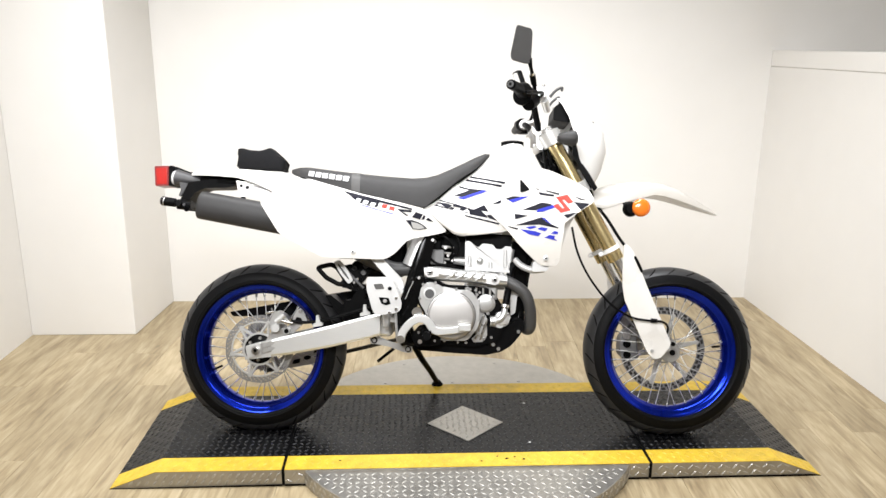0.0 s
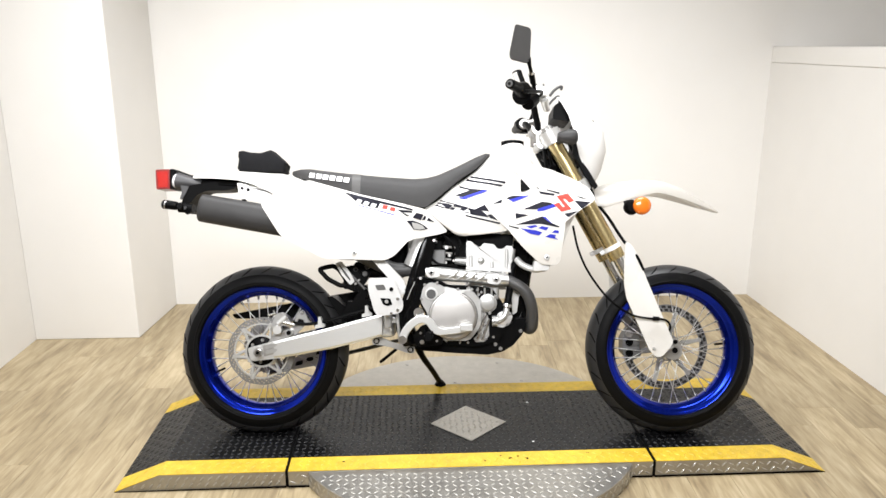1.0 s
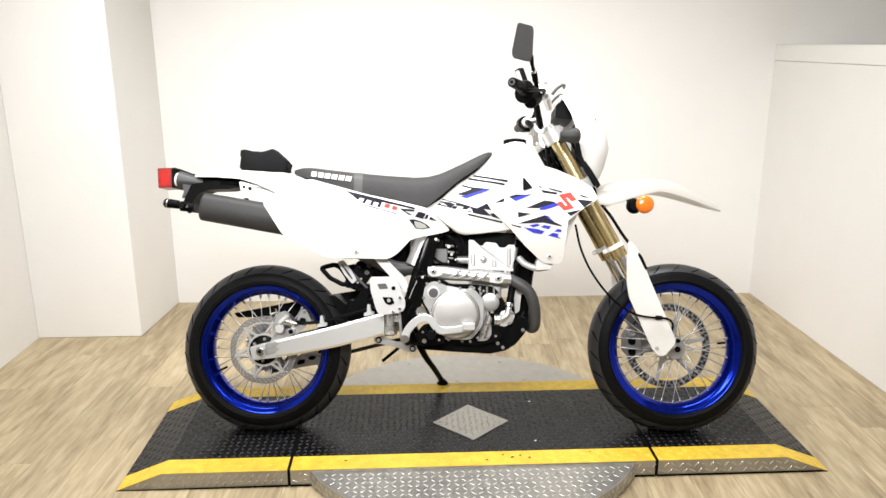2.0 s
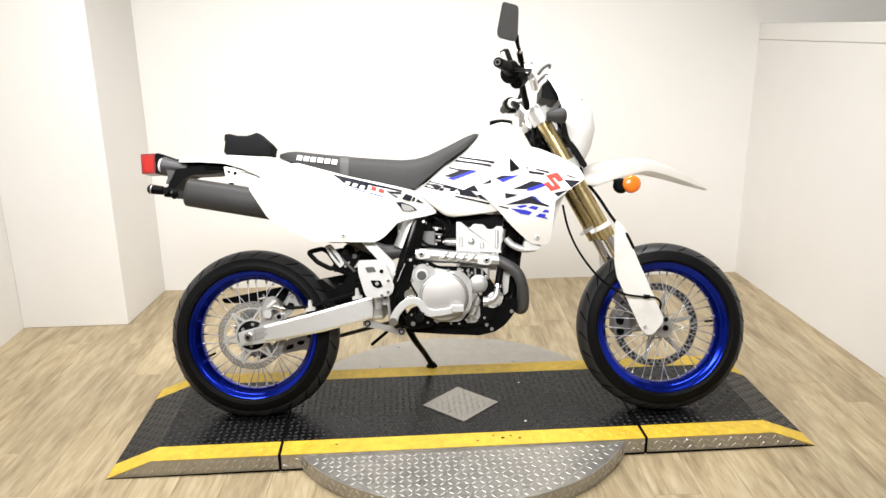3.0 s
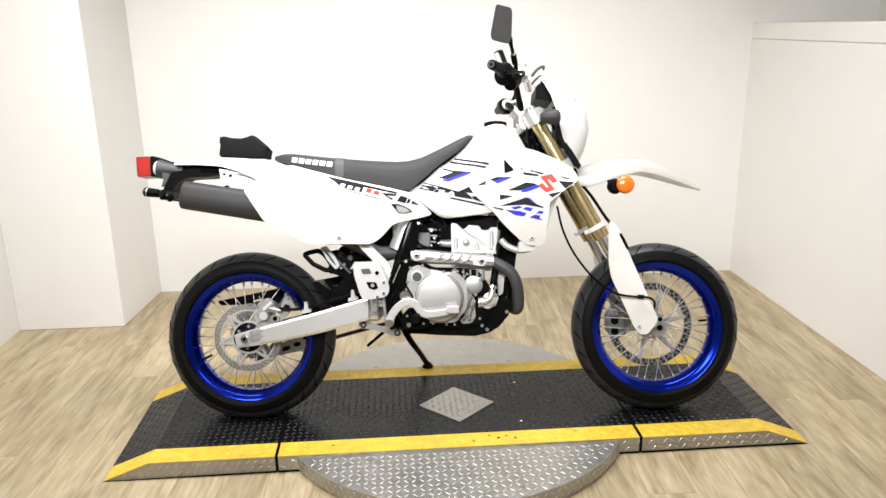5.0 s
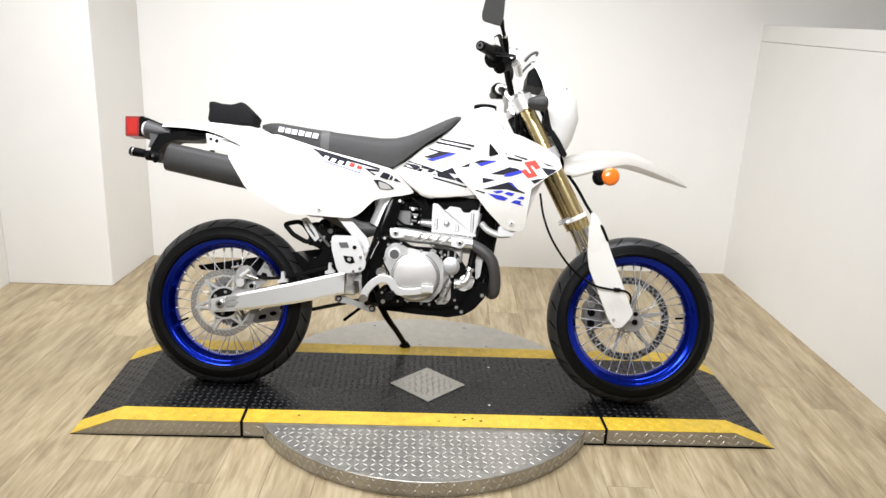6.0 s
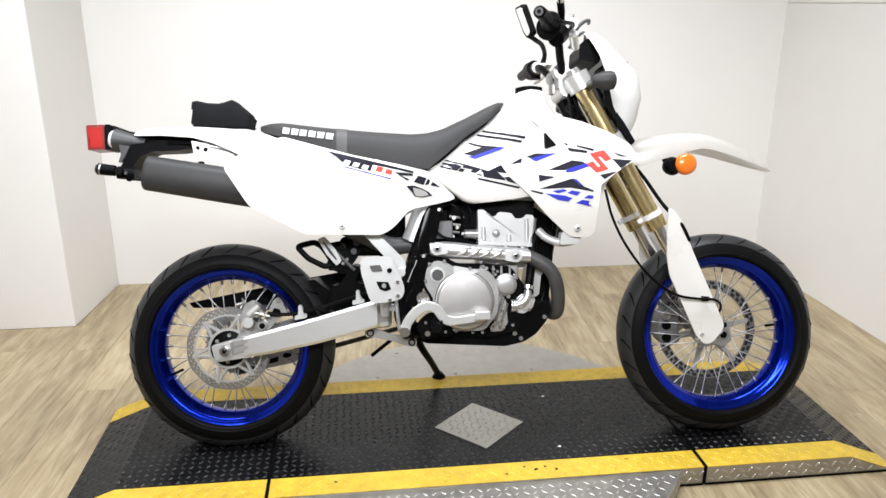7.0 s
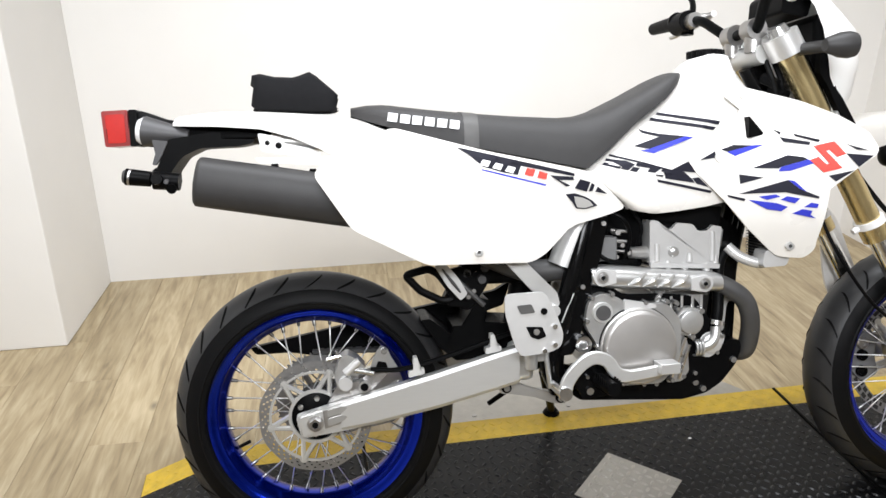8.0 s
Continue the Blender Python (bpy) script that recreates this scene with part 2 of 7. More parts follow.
def tube(bm, points, r, seg=10, n=6, smooth=True):
    """A round tube along a line; r is a number or one number for each given point."""
    line = smooth_line(points, n) if smooth else [Vector(q) for q in points]
    rs = r if isinstance(r, (list, tuple)) else [r] * len(points)
    rings, up = [], Vector((0.13, 0.97, 0.21))
    for i, p in enumerate(line):
        d = (line[min(i + 1, len(line) - 1)] - line[max(i - 1, 0)]).normalized()
        u = up - d * up.dot(d)
        u.normalize()
        up, v = u, d.cross(u)
        s = i / (len(line) - 1) * (len(rs) - 1)
        k = min(int(s), len(rs) - 2)
        rad = rs[k] + (rs[k + 1] - rs[k]) * (s - k)
        rings.append([bm.verts.new(p + rad * (math.cos(2 * math.pi * j / seg) * u + math.sin(2 * math.pi * j / seg) * v)) for j in range(seg)])
    for a, b in zip(rings, rings[1:]):
        for j in range(seg):
            bm.faces.new((a[j], a[(j + 1) % seg], b[(j + 1) % seg], b[j]))
    bm.faces.new(rings[0])
    bm.faces.new(rings[-1])
    return bm


def lathe(bm, profile, seg=64, closed=False, centre=(0, 0, 0), axis="y"):
    """Turns (radius, along) pairs about the y axis (or another)."""
    rings = []
    for k in range(seg):
        a = 2 * math.pi * k / seg
        ring = []
        for r, w in profile:
            c, s = r * math.cos(a), r * math.sin(a)
            p = {"y": (c, w, s), "x": (w, c, s), "z": (c, s, w)}[axis]
            ring.append(bm.verts.new(Vector(centre) + Vector(p)))
        rings.append(ring)
    n = len(profile)
    for k in range(seg):
        a, b = rings[k], rings[(k + 1) % seg]
        for j in range(n if closed else n - 1):
            bm.faces.new((a[j], a[(j + 1) % n], b[(j + 1) % n], b[j]))
    if not closed:
        if profile[0][0] > 1e-6:
            bm.faces.new([r[0] for r in rings])
        if profile[-1][0] > 1e-6:
            bm.faces.new([r[-1] for r in rings])
    bmesh.ops.remove_doubles(bm, verts=bm.verts, dist=1e-6)
    return bm


def prism(bm, outline, y0, y1):
    """An upright plate: an outline in x and z, from y0 to y1."""
    a = [bm.verts.new((x, y0, z)) for x, z in outline]
    b = [bm.verts.new((x, y1, z)) for x, z in outline]
    n = len(outline)
    for k in range(n):
        bm.faces.new((a[k], a[(k + 1) % n], b[(k + 1) % n], b[k]))
    fa, fb = bm.faces.new(a), bm.faces.new(b)
    bmesh.ops.triangulate(bm, faces=[fa, fb])
    return bm


def rounded(outline, r=0.012, n=4):
    """Rounds the corners of an outline."""
    out, k = [], len(outline)
    for i in range(k):
        p, a, b = Vector(outline[i]), Vector(outline[i - 1]), Vector(outline[(i + 1) % k])
        da, db = min(r, (a - p).length * 0.45), min(r, (b - p).length * 0.45)
        s, e = p + (a - p).normalized() * da, p + (b - p).normalized() * db
        for j in range(n + 1):
            t = j / n
            out.append(tuple((1 - t) ** 2 * s + 2 * t * (1 - t) * p + t * t * e))
    return out


def plate(bm, outline, shape, thick, cuts=3, side=-1):
    """A moulded panel: the outline in x and z, its outer face at y = shape(x, z), and its thickness inwards."""
    vs = [bm.verts.new((x, 0, z)) for x, z in outline]
    f = bm.faces.new(vs)
    bmesh.ops.triangulate(bm, faces=[f])
    for _ in range(cuts):
        long = [e for e in bm.edges if e.calc_length() > 0.03]
        if not long:
            break
        bmesh.ops.subdivide_edges(bm, edges=long, cuts=1)
        bmesh.ops.triangulate(bm, faces=[q for q in bm.faces if len(q.verts) > 3])
    outer = list(bm.verts)
    faces = list(bm.faces)
    rim = [e for e in bm.edges if len(e.link_faces) == 1]
    inner = {}
    for v in outer:
        y = shape(v.co.x, v.co.z)
        inner[v] = bm.verts.new((v.co.x, y - side * thick, v.co.z))
        v.co.y = y
    for q in faces:
        bm.faces.new([inner[v] for v in reversed(q.verts)])
    for e in rim:
        a, b = e.verts
        bm.faces.new((a, b, inner[b], inner[a]))
    return bm


def loft(bm, rings, caps=True):
    vr = [[bm.verts.new(p) for p in r] for r in rings]
    n = len(vr[0])
    for a, b in zip(vr, vr[1:]):
        for j in range(n):
            bm.faces.new((a[j], a[(j + 1) % n], b[(j + 1) % n], b[j]))
    if caps:
        bm.faces.new(vr[0])
        bm.faces.new(vr[-1])
    return bm


def interp(table, x):
    """Smooth reading of a table of rows (x, values...)."""
    if x <= table[0][0]:
        return table[0][1:]
    for a, b in zip(table, table[1:]):
        if x <= b[0]:
            t = (x - a[0]) / (b[0] - a[0])
            return [p + (q - p) * t for p, q in zip(a[1:], b[1:])]
    return table[-1][1:]


def mesh_tree(ob):
    from mathutils.bvhtree import BVHTree
    me = ob.data
    return BVHTree.FromPolygons([v.co.copy() for v in me.vertices], [list(p.vertices) for p in me.polygons])


def decal(tree, outline, mat, parent, lift=0.0012, name="decal", label="", shape=None):
    """A printed graphic laid on the right-hand face of a panel."""
    bm = bmesh.new()
    f = bm.faces.new([bm.verts.new((x, 0, z)) for x, z in outline])
    bmesh.ops.triangulate(bm, faces=[f])
    for _ in range(4):
        long = [e for e in bm.edges if e.calc_length() > 0.009]
        if not long:
            break
        bmesh.ops.subdivide_edges(bm, edges=long, cuts=1)
        bmesh.ops.triangulate(bm, faces=[q for q in bm.faces if len(q.verts) > 3])
    ys = {}
    for v in bm.verts:
        hit = tree.ray_cast(Vector((v.co.x, -1, v.co.z)), Vector((0, 1, 0)))
        if hit[0] is not None:
            ys[v] = hit[0].y
    mean = sum(ys.values()) / max(1, len(ys))
    for v in bm.verts:
        v.co.y = ys.get(v, shape(v.co.x, v.co.z) if shape else mean) - lift
    top = list(bm.faces)
    ext = bmesh.ops.extrude_face_region(bm, geom=top)
    for g in ext["geom"]:
        if isinstance(g, bmesh.types.BMVert):
            g.co.y -= 0.0006
    return part(name, bm, mat, parent, label, smooth=False)


def bolt(bm, p, r=0.006, h=0.006, axis=(0, -1, 0)):
    a = Vector(p)
    rod(bm, a, a + Vector(axis) * h, r, r * 0.9, 8)


# ---- the room ----
LEFT, RIGHT, BACK, FRONT, HIGH = -2.055, 1.80, 1.540, -4.2, 2.70


def wall(name, x0, x1, y0, y1, z0, z1, mat=WALL, category="wall", label="off-white painted plain wall"):
    bm = bmesh.new()
    box(bm, x0, x1, y0, y1, z0, z1)
    return tagged(part(name, bm, mat, smooth=False), label, category, kind="structure")


wall("wall_north", LEFT - 0.2, RIGHT + 0.85, BACK, BACK + 0.15, -0.05, HIGH)
wall("wall_west", LEFT - 0.2, LEFT, FRONT, BACK, -0.05, HIGH)
wall("wall_south", LEFT - 0.2, RIGHT + 0.85, FRONT - 0.15, FRONT, -0.05, HIGH)
wall("wall_east", RIGHT, RIGHT + 0.70, FRONT, BACK, -0.05, 1.325, label="off-white painted half-height wall under a ledge")
wall("wall_east_upper", RIGHT + 0.70, RIGHT + 0.85, FRONT, BACK, -0.05, HIGH, label="off-white painted wall set back behind a ledge")
# Unseen block over the recess, added only to keep it in shade.
wall("wall_east_header", RIGHT, RIGHT + 0.70, FRONT, BACK, 2.05, HIGH, label="off-white block out of view, added to darken the recess")
bm = bmesh.new()
box(bm, RIGHT - 0.0015, RIGHT + 0.70, FRONT, BACK, 1.325, 1.412)
tagged(part("ledge", bm, WALL, smooth=True, bevel=0.006), "off-white painted ledge board capping the half-height wall", "ledge", kind="structure")
bm = bmesh.new()
prism(bm, [(LEFT, 0), (-1.546, 0), (-1.504, 0.51), (LEFT, 0.51)], 0, HIGH)
for v in bm.verts:
    v.co = Vector((v.co.x, v.co.z + 1.030, v.co.y))
tagged(part("column", bm, WALL, smooth=False, bevel=0.004), "off-white painted square column standing in the corner", "column", kind="structure")
bm = bmesh.new()
box(bm, LEFT - 0.2, RIGHT + 0.85, FRONT - 0.15, BACK + 0.15, HIGH, HIGH + 0.12)
tagged(part("ceiling", bm, CEIL, smooth=False), "plain off-white painted ceiling", "ceiling", kind="structure")
bm = bmesh.new()
box(bm, LEFT - 0.2, RIGHT + 0.85, FRONT - 0.15, BACK + 0.15, -0.06, -0.0035)
floor = tagged(part("floor", bm, UNDERLAY, smooth=False), "wood-look vinyl plank floor in pale brown oak", "floor", kind="structure")

# ---- bicycle-stand platform: round turntable with a black deck and two end ramps ----
TOP = 0.058
PX0, PX1, PK0, PK1, JL, JR = -1.170, 1.233, -1.020, 1.082, -0.599, 0.629
PY0, PY1, STRIPE = -0.361, 0.276, 0.085
DISC, DR = (0.014, -0.044), 0.632


def lug_shape(size):
    l, w, h = size
    verts = [(-l / 2, 0, 0), (-l / 5, -w / 2, 0), (l / 5, -w / 2, 0), (l / 2, 0, 0), (l / 5, w / 2, 0), (-l / 5, w / 2, 0), (-l / 4.5, 0, h), (l / 4.5, 0, h)]
    return verts, [(0, 1, 6), (1, 2, 7, 6), (2, 3, 7), (3, 4, 7), (4, 5, 6, 7), (5, 0, 6)]


def lug_mesh(name, spots, parent, mat, size=(0.024, 0.0065, 0.0016), single=300):
    """Raised tread lugs: lens-shaped pips, each given by place, normal and heading. The foremost are objects of their own, the rest one mesh."""
    base, faces = lug_shape(size)
    me = bpy.data.meshes.new(name)
    me.from_pydata(base, [], faces)
    me.materials.append(mat)
    spots = sorted(spots, key=lambda q: q[0].y)
    verts, joined = [], []
    for n, (p, nrm, head) in enumerate(spots):
        u = head - nrm * head.dot(nrm)
        u.normalize()
        v = nrm.cross(u)
        m = Matrix(((u.x, v.x, nrm.x, p.x), (u.y, v.y, nrm.y, p.y), (u.z, v.z, nrm.z, p.z), (0, 0, 0, 1)))
        if n < single:
            ob = new(name, me)
            ob.parent, ob.matrix_local = parent, m
        else:
            k = len(verts)
            verts += [m @ Vector(q) for q in base]
            joined += [[k + i for i in f] for f in faces]
    if verts:
        rest = bpy.data.meshes.new(name + "_field")
        rest.from_pydata(verts, [], joined)
        rest.materials.append(mat)
        ob = new(name + "_field", rest)
        ob.parent = parent
        tagged(ob, kind="stuff")


def lug_grid(x0, x1, y0, y1, pitch, inside, place):
    """Staggered lugs, turned this way and that by rows, where inside(x, y) holds; place gives point and normal."""
    spots, j, y = [], 0, y0 + pitch / 2
    while y < y1:
        i, x = 0, x0 + pitch / 2
        while x < x1:
            if inside(x, y):
                p, nrm = place(x, y)
                a = radians(45 if (i + j) % 2 else -45)
                spots.append((p, nrm, Vector((math.cos(a), math.sin(a), 0))))
            x += pitch
            i += 1
        y += pitch
        j += 1
    return spots


def deck_height(x):
    if x < PK0:
        return TOP * (x - PX0) / (PK0 - PX0)
    if x > PK1:
        return TOP * (PX1 - x) / (PX1 - PK1)
    return TOP


def on_deck(x, y, lift=0.0022):
    s = 0
    if x < PK0:
        s = TOP / (PK0 - PX0)
    if x > PK1:
        s = -TOP / (PX1 - PK1)
    n = Vector((-s, 0, 1)).normalized()
    return Vector((x, y, deck_height(x))) + n * lift, n


def strip(bm, xs, y0, y1, t0=0.0003, t1=0.0022):
    """A thin layer that follows the deck."""
    prism(bm, [(x, deck_height(x) + t0) for x in xs] + [(x, deck_height(x) + t1) for x in reversed(xs)], y0, y1)
    return bm


def deck(name, xs, label, group=""):
    """A length of platform: plate body, black top, two yellow edges, tread lugs."""
    thing = tagged(new(name), label, "platform", group)
    bm = bmesh.new()
    prism(bm, [(x, max(0.0005, deck_height(x))) for x in xs] + [(xs[-1], 0), (xs[0], 0)], PY0, PY1)
    part("deck_body", bm, TREAD, thing, "bare aluminium tread-plate sides", smooth=False)
    part("black_top", strip(bmesh.new(), xs, PY0 + STRIPE, PY1 - STRIPE), MAT_BLACK, thing, "black coated tread-plate top", smooth=False)
    for y0, y1 in ((PY0 - 0.001, PY0 + STRIPE), (PY1 - STRIPE, PY1 + 0.001)):
        part("yellow_stripe", strip(bmesh.new(), xs, y0, y1), YELLOW, thing, "yellow painted edge stripe", smooth=False)
    # Black strip at the floor in place of the shadow gap under the plate.
    part("base_seal", prism(bmesh.new(), [(xs[0] - 0.001, 0.0), (xs[-1] + 0.001, 0.0), (xs[-1] + 0.001, 0.0055), (xs[0] - 0.001, 0.0055 if deck_height(xs[0]) > 0.01 else 0.001)] if deck_height(xs[-1]) > 0.01 else [(xs[0] - 0.001, 0.0), (xs[-1] + 0.001, 0.0), (xs[-1] + 0.001, 0.001), (xs[-1] - 0.03, 0.0055), (xs[0] - 0.001, 0.0055)], PY0 - 0.0025, PY1 + 0.0025), BLACK, thing, "black strip standing for the shadow gap at the floor", smooth=False)
    def in_black(x, y):
        in_diamond = abs(x - 0.025) / 0.150 + abs(y + 0.062) / 0.145 < 1
        return not in_diamond
    lug_mesh("tread_lug", lug_grid(xs[0], xs[-1], PY0 + STRIPE, PY1 - STRIPE, 0.0235, in_black, on_deck), thing, BLACK_LUG, (0.020, 0.008, 0.0022))
    for y0, y1 in ((PY0, PY0 + STRIPE), (PY1 - STRIPE, PY1)):
        lug_mesh("stripe_lug", lug_grid(xs[0], xs[-1], y0, y1, 0.0245, lambda x, y: True, on_deck), thing, YELLOW, (0.021, 0.007, 0.0016), 0)
    side = []
    k = 0
    x = xs[0] + 0.016
    while x < xs[-1] - 0.008:
        for row in (0.017, 0.040):
            if row + 0.008 < deck_height(x) and (x - DISC[0]) ** 2 + (PY0 - DISC[1]) ** 2 > DR ** 2:
                a = radians(50 if xs[-1] < 0 or (k + (row > 0.03)) % 2 else -24)
                side.append((Vector((x + (0.012 if row > 0.03 else 0), PY0, row)), Vector((0, -1, 0)), Vector((math.cos(a), 0, math.sin(a)))))
        x += 0.026
        k += 1
    lug_mesh("side_lug", side, thing, LUG, (0.026, 0.0085, 0.0030) if xs[-1] < 0 else (0.026, 0.0060, 0.0022))
    return thing


turntable = tagged(new("turntable"), "round aluminium tread-plate turntable lying on the wooden floor", "turntable")
bm = bmesh.new()
lathe(bm, [(0.0, 0.0), (DR - 0.002, 0.0), (DR, 0.002), (DR, TOP - 0.006), (DR - 0.002, TOP - 0.004), (0.0, TOP - 0.004)], 128, centre=(DISC[0], DISC[1], 0), axis="z")
part("round_plate", bm, TREAD, turntable, smooth=True, angle=30)


def on_disc(x, y):
    return Vector((x, y, TOP - 0.004)), Vector((0, 0, 1))


def on_open_disc(x, y):
    return (x - DISC[0]) ** 2 + (y - DISC[1]) ** 2 < (DR - 0.014) ** 2 and (y < PY0 - 0.01 or y > PY1 + 0.01)


spots = lug_grid(-0.64, 0.66, -0.70, 0.60, 0.0250, on_open_disc, on_disc)
lug_mesh("tread_lug", [q for q in spots if q[0].y < 0], turntable, LUG, (0.022, 0.0054, 0.0009))
# Far lugs made flat and plate-coloured, standing for the glare that hides them.
lug_mesh("worn_lug", [q for q in spots if q[0].y > 0], turntable, TREAD, (0.022, 0.0060, 0.0004), 0)
rim_spots = []
for k in range(150):
    a = 2 * math.pi * k / 150
    for row in (0.016, 0.038):
        b = a + (0.02 if row > 0.03 else 0)
        n = Vector((math.cos(b), math.sin(b), 0))
        s = Vector((-math.sin(b), math.cos(b), 0)) + Vector((0, 0, 1.1 if k % 2 else -1.1))
        rim_spots.append((Vector((DISC[0], DISC[1], row)) + n * DR, n, s))
lug_mesh("rim_lug", rim_spots, turntable, LUG, (0.025, 0.0080, 0.0026))
for x, y in ((-0.28, -0.41), (0.00, -0.41), (0.28, -0.41), (-0.28, 0.31), (0.00, 0.31), (0.28, 0.31), (0.20, 0.50), (-0.20, 0.50), (0.18, -0.60)):
    part("screw_head", rod(bmesh.new(), (x, y, TOP - 0.006), (x, y, TOP - 0.0022), 0.008, 0.007, 10), STEEL, turntable, "dark countersunk screw head")

centre_deck = deck("centre_deck", [JL, -0.3, 0.0, 0.3, JR], "black-topped tread-plate deck with yellow edges across the turntable")
bm = bmesh.new()
prism(bm, [(0.025 + 0.141, -0.062), (0.025, -0.062 + 0.136), (0.025 - 0.141, -0.062), (0.025, -0.062 - 0.136)], TOP + 0.0024, TOP + 0.0050)
for v in bm.verts:
    v.co = Vector((v.co.x, v.co.z, v.co.y))
part("diamond_plate", bm, TREAD, centre_deck, "bare silver tread-plate diamond inlay", smooth=False)
lug_mesh("diamond_lug", lug_grid(-0.12, 0.17, -0.20, 0.075, 0.022, lambda x, y: abs(x - 0.025) / 0.128 + abs(y + 0.062) / 0.122 < 1, lambda x, y: (Vector((x, y, TOP + 0.005)), Vector((0, 0, 1)))), centre_deck, LUG, (0.021, 0.0085, 0.0026))
for s in (-1, 1):
    part("screw_head", rod(bmesh.new(), (0.025 + s * 0.125, -0.062, TOP + 0.004), (0.025 + s * 0.125, -0.062, TOP + 0.0062), 0.005, 0.004, 10), STEEL, centre_deck)
rng = random.Random(21)
for x, y, r, mat in ((0.270, 0.095, 0.0055, D_WHITE), (0.244, -0.209, 0.0055, D_WHITE), (0.120, -0.300, 0.006, BLACK), (0.148, -0.318, 0.008, BLACK), (0.176, -0.306, 0.005, BLACK), (0.205, -0.322, 0.007, BLACK), (-0.420, -0.310, 0.005, BLACK), (0.420, -0.296, 0.005, BLACK), (-0.100, -0.326, 0.004, BLACK), (0.060, -0.330, 0.005, BLACK)):
    bm = bmesh.new()
    ring = [bm.verts.new((x + r * rng.uniform(0.6, 1.3) * math.cos(a), y + r * rng.uniform(0.4, 1.0) * math.sin(a), TOP + 0.0026)) for a in [0.785 * k for k in range(8)]]
    low = [bm.verts.new((v.co.x, v.co.y, TOP + 0.0018)) for v in ring]
    bm.faces.new(ring)
    for k in range(8):
        bm.faces.new((ring[k], ring[(k + 1) % 8], low[(k + 1) % 8], low[k]))
    part("paint_chip", bm, mat, centre_deck, "small chip in the paint", smooth=False)
for name, xs in (("ramp", [PX0, PK0, -0.8, JL - 0.010]), ("ramp", [JR + 0.010, 0.85, PK1, PX1])):
    deck(name, xs, "black-topped tread-plate end ramp with yellow edges on the floor", "platform ramps")
for x, bend in ((JL - 0.005, -1), (JR + 0.005, 1)):
    strap = tagged(new("joint_strip"), "black rubber strip in the joint between deck and ramp", "rubber strip", "joint strips")
    bm = bmesh.new()
    box(bm, x - 0.0045, x + 0.0045, PY0 - 0.004, PY1, 0.004, TOP + 0.006)
    part("seal", bm, BLACK, strap, bevel=0.002)

# ---- the motorcycle: x forward, y to its left, z up, before it leans on its stand ----
MOTO = Matrix.Translation((0, -0.1215, 0.056)) @ pose(0, 0, 0, 0, 0, -3.6) @ pose(0, 0, 0, -16.5, 0, 0) @ Matrix.Scale(1.006, 4)
moto = tagged(new("motorcycle"), "white and blue supermoto motorcycle leaning on its side stand", "motorcycle")
moto.matrix_world = MOTO
RA, FA = Vector((-0.718, 0, 0.299)), Vector((0.747, 0, 0.307))


